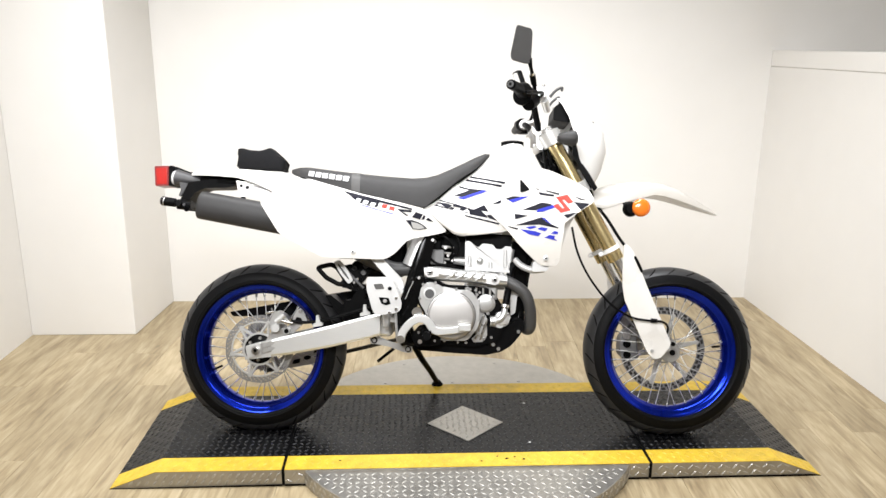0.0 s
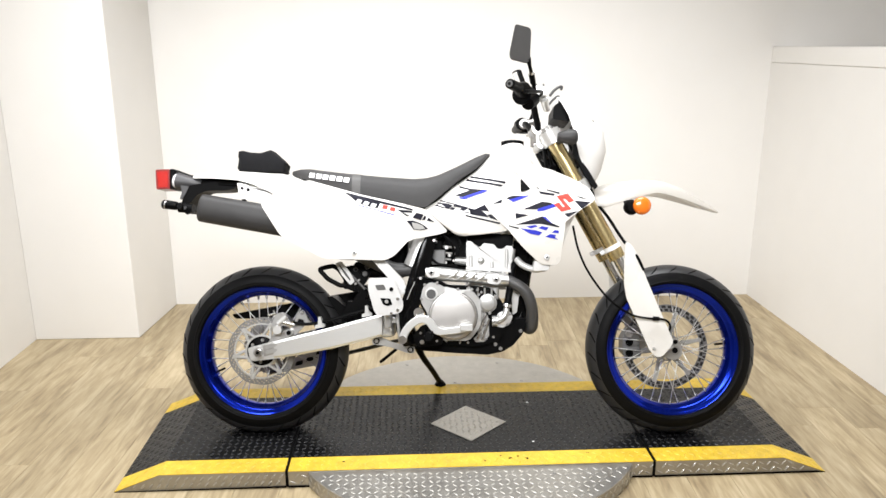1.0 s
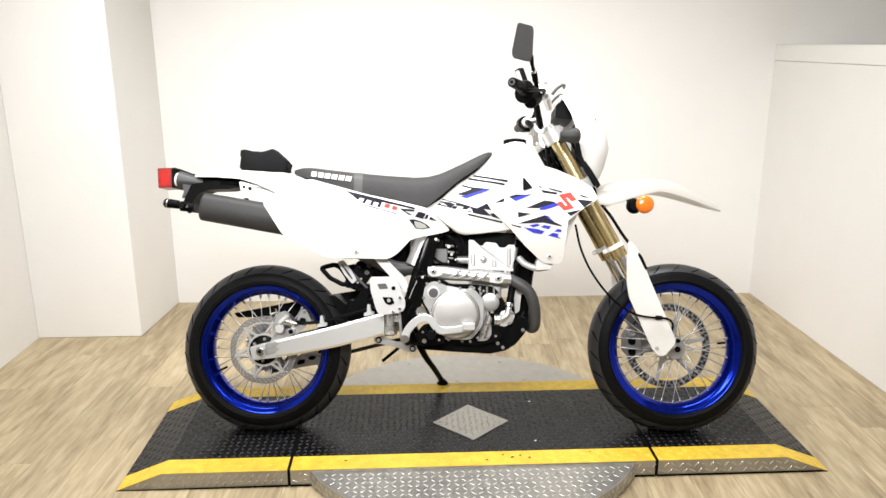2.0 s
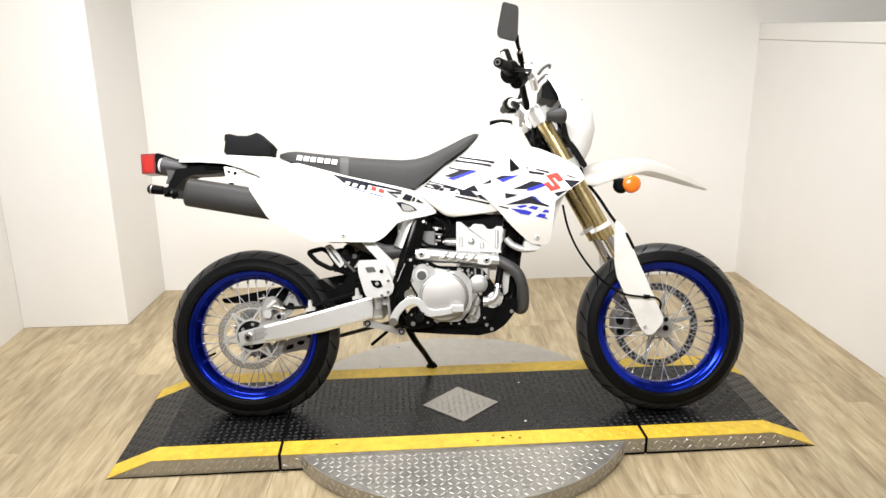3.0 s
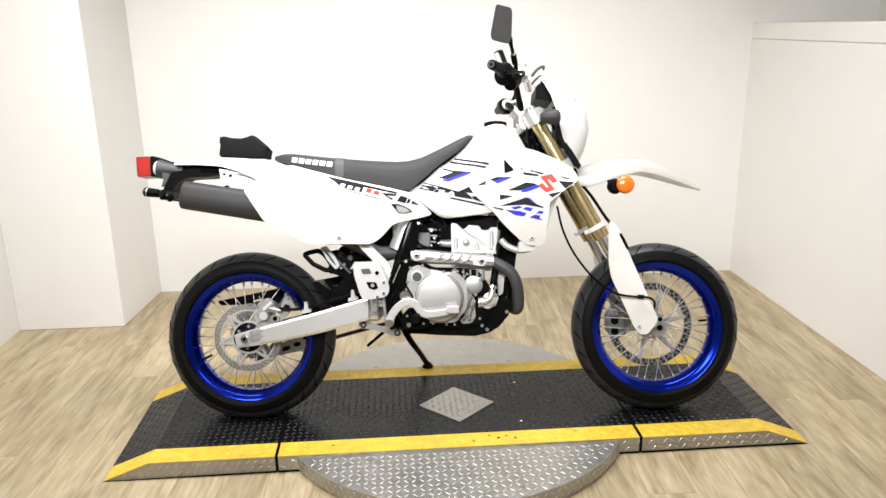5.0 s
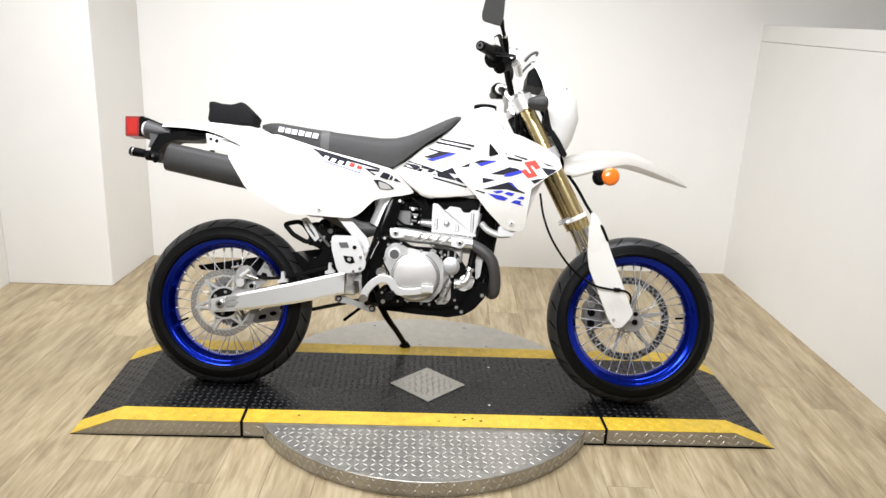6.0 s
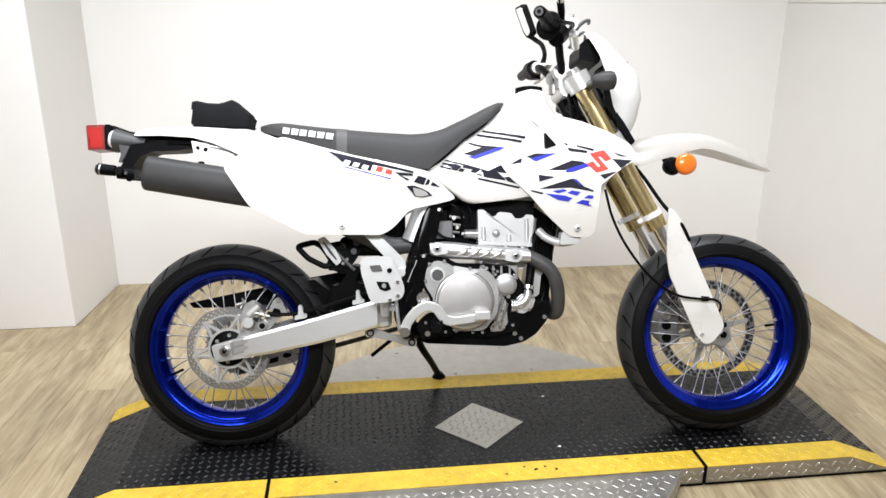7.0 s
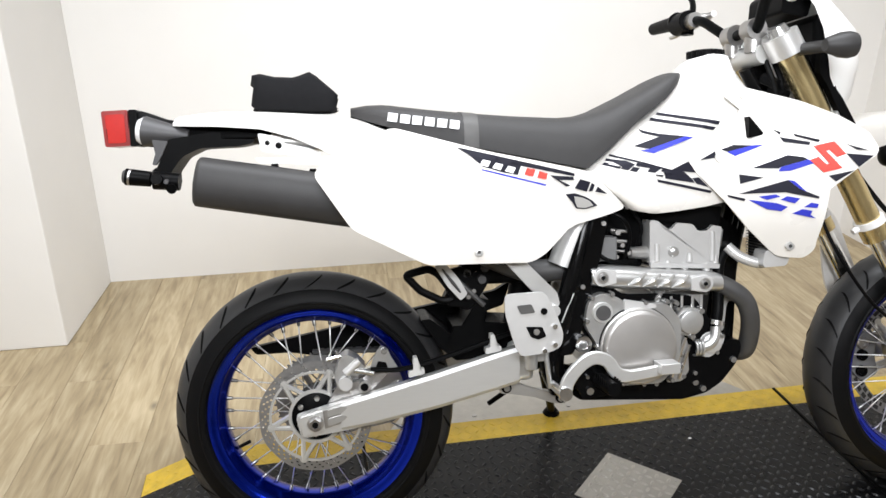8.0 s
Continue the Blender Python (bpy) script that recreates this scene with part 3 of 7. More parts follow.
def wheel(name, centre, width, rim_w, disc_r, disc_y, hub_r):
    """A spoked wheel: grooved tyre, blue rim, hub, spokes with nipples, drilled disc on its right."""
    w = new(name)
    w.parent, w.location = moto, centre
    r0, r1 = 0.302 - width, width
    prof = []
    for k in range(0, 29):
        a = radians(-132 + 264 * k / 28)
        prof.append((r0 + r1 * math.cos(a) * (1.0 if math.cos(a) > 0 else 0.14), (width + 0.002) * math.sin(a)))
    tyre = part("tyre", lathe(bmesh.new(), prof, 96, closed=True), RUBBER, w, "black road tyre", angle=60)
    band = []
    for k in range(25):
        a = radians(-56 + 112 * k / 24)
        band.append((r0 + (r1 + 0.0006) * math.cos(a), (width + 0.0026) * math.sin(a)))
    for k in range(24, -1, -1):
        a = radians(-56 + 112 * k / 24)
        band.append((r0 + (r1 - 0.002) * math.cos(a), (width - 0.001) * math.sin(a)))
    part("tread", lathe(bmesh.new(), band, 96, closed=True), TREADRUBBER, w, "dusty dark grey tread with sheen in its colour", angle=60)
    bm = bmesh.new()
    for k in range(26):
        a0 = 2 * math.pi * k / 26
        for s in (-1, 1):
            line = []
            for j in range(6):
                t = j / 5
                lat = radians(14 + 46 * t)
                ang = a0 + 0.16 * t * t + 0.04 + (0.12 if s > 0 else 0)
                rad = r0 + (r1 - 0.0012) * math.cos(lat)
                line.append(((rad + 0.0006) * math.cos(ang), s * (width + 0.0008) * math.sin(lat), (rad + 0.0006) * math.sin(ang)))
            tube(bm, line, [0.0008, 0.0032, 0.0036, 0.0034, 0.0028, 0.0008], 4, 2)
    tagged(part("tread_groove_field", bm, BLACK, w), kind="stuff")
    bm = bmesh.new()
    for s in (-1, 1):
        lathe(bm, [(0.2405, s * (width + 0.0018)), (0.2435, s * (width + 0.0034)), (0.2465, s * (width + 0.0014))], 96)
    bmesh.ops.delete(bm, geom=[f for f in bm.faces if len(f.verts) > 4], context="FACES")
    part("sidewall_rib", bm, RUBBER, w)
    h, up = rim_w, 0.005 if centre.x > 0 else 0.0015
    out = [(0.2350, h - 0.006), (0.2352, h - 0.002), (0.2335, h), (0.2300, h - 0.001), (0.2265, h - 0.006), (0.2190, h - 0.010), (0.2120, h - 0.013), (0.2085, h - 0.019), (0.2065, h * 0.52), (0.1975 + up, h * 0.40), (0.1945 + up, h * 0.26), (0.1940 + up, 0)]
    back = [(0.1985 + up, 0), (0.2005 + up, h * 0.36), (0.212, h * 0.55), (0.2180, h - 0.012)]
    rim = [(r, -y) for r, y in out] + [(r, y) for r, y in reversed(out[:-1])] + [(r, y) for r, y in reversed(back)] + [(r, -y) for r, y in back[1:]]
    part("rim", lathe(bmesh.new(), rim, 96, closed=True), BLUE, w, "glossy blue anodised rim", angle=50)
    hub = [(0.0, -0.062), (0.020, -0.062), (0.024, -0.048), (hub_r, -0.044), (hub_r + 0.002, -0.036), (hub_r * 0.62, -0.026), (0.026, 0.0), (hub_r * 0.62, 0.026), (hub_r + 0.002, 0.036), (hub_r, 0.044), (0.024, 0.048), (0.020, 0.062), (0.0, 0.062)]
    part("hub", lathe(bmesh.new(), hub, 40), STEEL if centre.x > 0 else PIPE, w, "metal hub")
    first = None
    nip = None
    for k in range(36):
        ring = k % 2
        s = -1 if ring else 1
        pair = (k // 2) % 2
        a = 2 * math.pi * k / 36
        sweep = radians(38) * (1 if pair else -1)
        me = bpy.data.meshes.get(name + "_spoke_%d%d" % (ring, pair))
        if me is None:
            bm = bmesh.new()
            p0 = (hub_r * math.cos(sweep), s * 0.041, hub_r * math.sin(sweep))
            p1 = (0.195 + up, s * 0.010, 0.0)
            rod(bm, p0, p1, 0.0016, 0.0016, 6)
            d = (Vector(p0) - Vector(p1)).normalized()
            n = len(bm.faces)
            rod(bm, Vector(p1) - d * 0.002, Vector(p1) + d * 0.013, 0.0048, 0.0034, 8)
            bm.faces.ensure_lookup_table()
            for k2, f in enumerate(bm.faces):
                f.smooth = True
                f.material_index = 1 if k2 >= n else 0
            me = bpy.data.meshes.new(name + "_spoke_%d%d" % (ring, pair))
            bm.to_mesh(me)
            bm.free()
            me.materials.append(SPOKE)
            me.materials.append(PIPE)
        sp = new("spoke", me)
        sp.parent, sp.rotation_euler = w, (0, -a, 0)
    bm = bmesh.new()
    inner, outer = disc_r - (0.027 if centre.x > 0 else 0.023), disc_r
    t = 0.0022
    big = centre.x > 0
    seg = 120 if big else 126
    rows = [inner + (outer - inner) * q for q in ((0, 0.10, 0.46, 0.54, 0.90, 1.0) if big else (0, 0.11, 0.29, 0.37, 0.55, 0.63, 0.81, 1.0))]
    for sgn in (-1, 1):
        grid = []
        for k in range(seg):
            a = 2 * math.pi * k / seg
            wave = 1 + 0.008 * math.cos(9 * a)
            grid.append([bm.verts.new((r * (wave if r == outer else 1) * math.cos(a + 1.6 * (r - inner)), disc_y + sgn * t, r * (wave if r == outer else 1) * math.sin(a + 1.6 * (r - inner)))) for r in rows])
        for k in range(seg):
            for j in range(len(rows) - 1):
                if (big and j in (1, 3) and k % 3 != (j - 1) // 2 and k % 20 > 0) or (not big and j in (1, 3, 5) and k % 3 == (j - 1) // 2):
                    continue
                a, b = grid[k], grid[(k + 1) % seg]
                bm.faces.new((a[j], a[j + 1], b[j + 1], b[j]))
    disc = part("brake_disc", bm, DISC_STEEL, w, "drilled steel brake disc", smooth=False)
    if big:
        # Added dark ring inside the disc, giving the drilled holes their shade.
        part("disc_core", lathe(bmesh.new(), [(rows[1] - 0.001, disc_y - 0.0012), (rows[4] + 0.001, disc_y - 0.0012), (rows[4] + 0.001, disc_y + 0.0012), (rows[1] - 0.001, disc_y + 0.0012)], 64, closed=True), MATT, w, "added dark ring standing for the shade in the drilled holes")
    if not big:
        part("hub_cover", lathe(bmesh.new(), [(0.0, disc_y + 0.001), (0.048, disc_y + 0.001), (0.053, disc_y + 0.005), (0.0, disc_y + 0.012)], 40), BLACK, w, "dark hub cover behind the disc")
        for k in range(6):
            a = 2 * math.pi * k / 6 + 0.45
            p = Vector((0.039 * math.cos(a), disc_y + 0.002, 0.039 * math.sin(a)))
            part("hub_bolt", rod(bmesh.new(), p, p + Vector((0, -0.007, 0)), 0.0062, 0.0056, 8), STEEL, w, "dull steel hub bolt")
        part("disc_edge", lathe(bmesh.new(), [(inner - 0.003, disc_y - 0.0030), (inner + 0.002, disc_y - 0.0030), (inner + 0.002, disc_y + 0.002), (inner - 0.003, disc_y + 0.002)], 64, closed=True), ALLOY, w, "bright inner edge of the disc")
    part("carrier_ring", lathe(bmesh.new(), [(hub_r + 0.010, disc_y - 0.003), (hub_r + 0.017, disc_y - 0.003), (hub_r + 0.017, disc_y + 0.003), (hub_r + 0.010, disc_y + 0.003)], 40, closed=True), ALLOY, w, "silver carrier ring")
    for k in range(6):
        a = 2 * math.pi * k / 6 + 0.2
        bm = bmesh.new()
        for da in (-0.16, 0.16):
            root = hub_r * 0.9 if big else hub_r + 0.013
            p0 = Vector((root * math.cos(a + da * 1.6), disc_y + 0.002, root * math.sin(a + da * 1.6)))
            p1 = Vector(((inner + 0.004) * math.cos(a), disc_y + 0.001, (inner + 0.004) * math.sin(a)))
            rod(bm, p0, p1, 0.0055, 0.0055, 6)
        p = Vector((inner * math.cos(a), disc_y - 0.003, inner * math.sin(a)))
        rod(bm, p, p + Vector((0, 0.007, 0)), 0.0085, 0.0085, 12)
        part("disc_arm", bm, ALLOY, w, "silver disc carrier arm")
    bm = bmesh.new()
    a = radians(205 if centre.x < 0 else 5)
    rod(bm, (0.194 * math.cos(a), 0, 0.194 * math.sin(a)), (0.166 * math.cos(a), 0, 0.166 * math.sin(a)), 0.004, 0.004, 8)
    part("valve", bm, BLACK, w, "black rubber valve")
    return w


rear = wheel("rear_wheel", RA, 0.068, 0.060, 0.120, -0.070, 0.042)
front = wheel("front_wheel", FA, 0.063, 0.049, 0.155, 0.052, 0.036)
bm = bmesh.new()
lathe(bm, [(0.066, 0.069), (0.0985, 0.069), (0.0985, 0.075), (0.066, 0.075)], 48, closed=True)
for k in range(44):
    a = 2 * math.pi * k / 44
    rod(bm, (0.097 * math.cos(a), 0.072, 0.097 * math.sin(a)), (0.104 * math.cos(a), 0.072, 0.104 * math.sin(a)), 0.0036, 0.002, 5)
for k in range(6):
    a = 2 * math.pi * k / 6
    rod(bm, (0.03 * math.cos(a), 0.070, 0.03 * math.sin(a)), (0.07 * math.cos(a), 0.072, 0.07 * math.sin(a)), 0.007, 0.007, 6)
part("sprocket", bm, DISC_STEEL, rear, "dull steel sprocket")

# swingarm, axle, rear brake, chain
def tilted(outline, r):
    """A rounded outline at the axle, leaning with the swingarm."""
    return [(x, z + 0.25 * (x + 0.715)) for x, z in rounded(outline, r)]


for s in (-1, 1):
    y = s * 0.102
    bm = bmesh.new()
    rings = []
    for x, z0, z1, w in ((-0.665, 0.277, 0.337, 0.013), (-0.60, 0.286, 0.353, 0.015), (-0.46, 0.313, 0.388, 0.017), (-0.33, 0.345, 0.424, 0.018), (-0.285, 0.358, 0.435, 0.018)):
        c = 0.008
        rings.append([(x, y - w, z0 + c), (x, y - w + c * 0.7, z0), (x, y + w - c * 0.7, z0), (x, y + w, z0 + c), (x, y + w, z1 - c), (x, y + w - c * 0.7, z1), (x, y - w + c * 0.7, z1), (x, y - w, z1 - c)])
    loft(bm, rings)
    part("swingarm", bm, ALLOY, moto, "brushed aluminium swingarm", angle=25)
    bm = bmesh.new()
    prism(bm, rounded([(-0.748, 0.266), (-0.644, 0.279), (-0.600, 0.290), (-0.590, 0.318), (-0.606, 0.350), (-0.699, 0.329), (-0.758, 0.313)], 0.007), y - s * 0.010, y + s * 0.009)
    block = part("axle_block", bm, ALLOY, moto, "cast aluminium axle block", bevel=0.003)
    bm = bmesh.new()
    prism(bm, tilted([(-0.748, 0.280), (-0.664, 0.281), (-0.646, 0.301), (-0.664, 0.319), (-0.748, 0.320)], 0.006), y + s * 0.0080, y + s * 0.0100)
    part("axle_slot", bm, STEEL, block, "dark axle slot")
    bm = bmesh.new()
    prism(bm, tilted([(-0.745, 0.278), (-0.699, 0.278), (-0.703, 0.321), (-0.750, 0.320)], 0.003), y, y + s * 0.0150)
    part("adjuster_plate", bm, ALLOY, block, "bright chain adjuster plate", bevel=0.001)
    for zz in (0.2925, 0.3115):
        bm = bmesh.new()
        prism(bm, tilted([(-0.693, zz - 0.0075), (-0.662, zz - 0.007), (-0.650, zz), (-0.662, zz + 0.007), (-0.693, zz + 0.0075)], 0.004), y + s * 0.0060, y + s * 0.0135)
        part("adjuster_finger", bm, CAST, block, bevel=0.001)
    bm = bmesh.new()
    rod(bm, RA + Vector((0, y, 0)), RA + Vector((0, y + s * 0.0175, 0)), 0.0170, 0.0170, 20)
    washer = part("axle_washer", bm, STEEL, moto, "dull steel axle washer")
    bm = bmesh.new()
    rod(bm, RA + Vector((0, y, 0)), RA + Vector((0, y + s * 0.028, 0)), 0.0130, 0.0125, 6)
    part("axle_nut", bm, CHROME, moto, "bright axle nut", smooth=False)
    bm = bmesh.new()
    rod(bm, RA + Vector((0, y + s * 0.020, 0)), RA + Vector((0, y + s * 0.0285, 0)), 0.0065, 0.0065, 12)
    part("axle_hollow", bm, BLACK, moto)
bm = bmesh.new()
rod(bm, RA + Vector((0, -0.10, 0)), RA + Vector((0, 0.10, 0)), 0.010, 0.010, 12)
part("rear_axle", bm, STEEL, moto)
bm = bmesh.new()
box(bm, -0.300, -0.245, -0.085, 0.085, 0.350, 0.436)
part("swingarm_bridge", bm, ALLOY, moto, bevel=0.012)
bm = bmesh.new()
prism(bm, rounded([(-0.700, 0.315), (-0.668, 0.372), (-0.625, 0.374), (-0.590, 0.402), (-0.560, 0.392), (-0.600, 0.352), (-0.655, 0.318)], 0.008), -0.088, -0.076)
part("caliper_bracket", bm, STEEL, moto, "dull grey caliper bracket", bevel=0.003)
bm = bmesh.new()
prism(bm, rounded([(-0.676, 0.392), (-0.664, 0.428), (-0.648, 0.438), (-0.624, 0.424), (-0.608, 0.404), (-0.628, 0.390), (-0.642, 0.394), (-0.640, 0.364), (-0.668, 0.362)], 0.007), -0.104, -0.052)
caliper = part("rear_caliper", bm, CAST, moto, "silver rear brake caliper", bevel=0.004)
part("piston_cap", rod(bmesh.new(), (-0.653, -0.098, 0.377), (-0.653, -0.114, 0.377), 0.0155, 0.0145, 20), HEADCAST, caliper, "bright round caliper cap")
part("caliper_bridge", rod(bmesh.new(), (-0.652, -0.106, 0.398), (-0.622, -0.106, 0.424), 0.009, 0.008, 10), HEADCAST, caliper)
part("banjo_bolt", rod(bmesh.new(), (-0.634, -0.106, 0.404), (-0.594, -0.103, 0.394), 0.0065, 0.0055, 10), BOLT, caliper, "bright banjo bolt")
part("pad_pin", rod(bmesh.new(), (-0.690, -0.098, 0.428), (-0.660, -0.098, 0.434), 0.005, 0.005, 8), BOLT, caliper)
part("bleed_nipple", rod(bmesh.new(), (-0.664, -0.098, 0.430), (-0.670, -0.100, 0.446), 0.004, 0.003, 8), BOLT, caliper)
part("caliper_recess", rod(bmesh.new(), (-0.614, -0.088, 0.367), (-0.614, -0.110, 0.367), 0.0085, 0.0085, 12), BLACK, caliper)
part("caliper_sleeve", lathe(bmesh.new(), [(0.0085, -0.109), (0.0125, -0.109), (0.0125, -0.086), (0.0085, -0.086)], 18, closed=True, centre=(-0.614, 0, 0.367)), CAST, caliper)
part("caliper_carrier", prism(bmesh.new(), rounded([(-0.602, 0.388), (-0.594, 0.420), (-0.584, 0.438), (-0.573, 0.447), (-0.562, 0.440), (-0.556, 0.424), (-0.538, 0.392)], 0.005), -0.088, -0.078), CAST, caliper, "silver caliper carrier", bevel=0.002)
part("carrier_opening", prism(bmesh.new(), rounded([(-0.592, 0.394), (-0.583, 0.416), (-0.566, 0.412), (-0.562, 0.396)], 0.003), -0.0895, -0.087), BLACK, caliper, "dark opening", smooth=False)
part("carrier_nut", rod(bmesh.new(), (-0.570, -0.086, 0.437), (-0.570, -0.094, 0.437), 0.0075, 0.0070, 6), BOLT, caliper)
bm = bmesh.new()
tube(bm, [(-0.60, -0.100, 0.402), (-0.54, -0.100, 0.398), (-0.46, -0.100, 0.414), (-0.36, -0.100, 0.444), (-0.27, -0.095, 0.470)], 0.0055, 8)
part("brake_hose", bm, BLACK, moto, "black rubber brake hose")
for x, z in ((-0.505, 0.394), (-0.340, 0.434)):
    bm = bmesh.new()
    prism(bm, rounded([(x - 0.016, z - 0.012), (x + 0.018, z - 0.006), (x + 0.018, z + 0.004), (x + 0.006, z + 0.006), (x + 0.004, z + 0.030), (x - 0.005, z + 0.030), (x - 0.006, z + 0.002), (x - 0.016, z)], 0.003), -0.112, -0.090)
    part("hose_clip", bm, CLIP, moto, "pale plastic hose clip", bevel=0.001)
bm = bmesh.new()
prism(bm, rounded([(-0.868, 0.420), (-0.64, 0.464), (-0.55, 0.482), (-0.30, 0.525), (-0.26, 0.548), (-0.28, 0.490), (-0.56, 0.405), (-0.68, 0.386), (-0.77, 0.405), (-0.855, 0.404)], 0.006), 0.076, 0.094)
part("chain_guard", bm, BLACK, moto, "black plastic chain guard", bevel=0.002)
for run, z0, z1 in (("chain_upper_run", 0.405, 0.395), ("chain_lower_run", 0.203, 0.330)):
    bm = bmesh.new()
    n = 46
    for k in range(n):
        t = k / n
        x, z = -0.72 + t * 0.50, z0 + (z1 - z0) * t
        d = Vector((0.50, 0, z1 - z0)).normalized() * 0.0075
        p = Vector((x, 0.072, z))
        for yy in ((-0.007, -0.004, 0.004, 0.007)[k % 2 * 1], (0.007, 0.004)[k % 2]):
            q = p + Vector((0, yy, 0))
            rod(bm, q - d, q + d, 0.0066, 0.0066, 6)
    tagged(part(run, bm, PIPE, moto, "dark steel drive chain", smooth=False), kind="stuff")
bm = bmesh.new()
prism(bm, rounded([(-0.655, 0.212), (-0.545, 0.232), (-0.485, 0.300), (-0.530, 0.312), (-0.625, 0.262)], 0.010), 0.056, 0.088)
guide = part("chain_guide", bm, CAST, moto, "grey cast chain guide", bevel=0.002)
for x, z in ((-0.610, 0.240), (-0.570, 0.255), (-0.532, 0.282)):
    part("guide_slot", prism(bmesh.new(), rounded([(x - 0.015, z - 0.010), (x + 0.013, z - 0.004), (x + 0.015, z + 0.012), (x - 0.010, z + 0.006)], 0.004), 0.054, 0.058), BLACK, guide, "dark slot", smooth=False)
bm = bmesh.new()
prism(bm, rounded([(-0.488, 0.492), (-0.468, 0.494), (-0.417, 0.454), (-0.419, 0.476), (-0.394, 0.476), (-0.359, 0.535), (-0.336, 0.530), (-0.352, 0.482), (-0.240, 0.470), (-0.235, 0.405), (-0.413, 0.399), (-0.444, 0.426)], 0.005), -0.060, 0.060)
part("mud_flap", bm, BLACK, moto, "black plastic inner mud flap", bevel=0.003)

# exhaust
MUF_A, MUF_B = Vector((-0.924, -0.124, 0.806)), Vector((-0.585, -0.124, 0.748))
bm = bmesh.new()
ax = (MUF_B - MUF_A).normalized()
up = Vector((0, 1, 0)).cross(ax) * -1
rings = []
for t, g in ((-0.002, 0.72), (0.004, 0.90), (0.014, 0.985), (0.03, 1.0), (0.5, 1.02), (1.0, 1.04), (1.25, 1.02)):
    c = MUF_A + (MUF_B - MUF_A) * t
    ring = []
    for k in range(28):
        a = 2 * math.pi * k / 28
        ca, sa = math.cos(a), math.sin(a)
        ring.append(c + Vector((0, 1, 0)) * (0.042 * g * math.copysign(abs(ca) ** 0.8, ca)) + up * (0.049 * g * math.copysign(abs(sa) ** 0.8, sa)))
    rings.append(ring)
loft(bm, rings)
muffler = part("muffler", bm, MATT, moto, "matt black oval exhaust muffler", angle=50)
bm = bmesh.new()
rod(bm, MUF_A + ax * 0.004, MUF_A - ax * 0.004, 0.017, 0.017, 16)
part("tail_pipe", bm, STEEL, muffler, "short steel tail pipe")
for x, z in ((-0.772, 0.832), (-0.698, 0.820)):
    bm = bmesh.new()
    prism(bm, [(x - 0.012, z - 0.02), (x + 0.012, z - 0.02), (x + 0.006, z + 0.004), (x - 0.006, z + 0.004)], -0.125, -0.110)
    part("muffler_lug", bm, BLACK, muffler, bevel=0.001)
bm = bmesh.new()
tube(bm, [(0.110, -0.095, 0.560), (0.165, -0.110, 0.548), (0.218, -0.115, 0.512), (0.240, -0.105, 0.455), (0.242, -0.075, 0.388), (0.222, -0.030, 0.395), (0.190, 0.0, 0.50)], 0.0205, 16, 8)
part("header_pipe", bm, PIPE, moto, "dark grey exhaust header pipe")
bm = bmesh.new()
tube(bm, [(-0.11, -0.09, 0.575), (-0.18, -0.072, 0.590), (-0.26, -0.072, 0.594), (-0.40, -0.09, 0.66), (-0.58, -0.112, 0.748)], [0.020, 0.024, 0.026, 0.026, 0.030], 14, 6)
part("mid_pipe", bm, PIPE, moto, "dark grey exhaust mid pipe")
bm = bmesh.new()
rings = []
for k in range(15):
    t = k / 14
    x = -0.132 + 0.288 * t
    zc = 0.580 - 0.026 * t
    w = 0.0225 + 0.0025 * math.sin(math.pi * min(1, t * 2.2)) - 0.001 * t
    if t < 0.08 or t > 0.95:
        w *= 0.9
    ring = []
    for j in range(13):
        a = radians(70 + 220 * j / 12)
        ring.append((x, -0.104 + 0.042 * math.copysign(abs(math.cos(a)) ** 0.7, math.cos(a)), zc + w * math.copysign(abs(math.sin(a)) ** 0.75, math.sin(a))))
    for j in range(12, -1, -1):
        a = radians(70 + 220 * j / 12)
        ring.append((x, -0.104 + 0.036 * math.copysign(abs(math.cos(a)) ** 0.7, math.cos(a)), zc + (w - 0.004) * math.copysign(abs(math.sin(a)) ** 0.75, math.sin(a))))
    rings.append(ring)
loft(bm, rings)
shield = part("heat_shield", bm, CAST, moto, "silver metal heat shield with slanting ribs", angle=50)
for x in (-0.030, 0.002, 0.034, 0.066):
    bm = bmesh.new()
    tube(bm, [(x - 0.026, -0.1455, 0.557 - 0.09 * x), (x - 0.005, -0.1475, 0.569 - 0.09 * x), (x + 0.014, -0.1450, 0.582 - 0.09 * x)], [0.002, 0.0068, 0.002], 8, 4)
    part("rib", bm, CAST, shield)
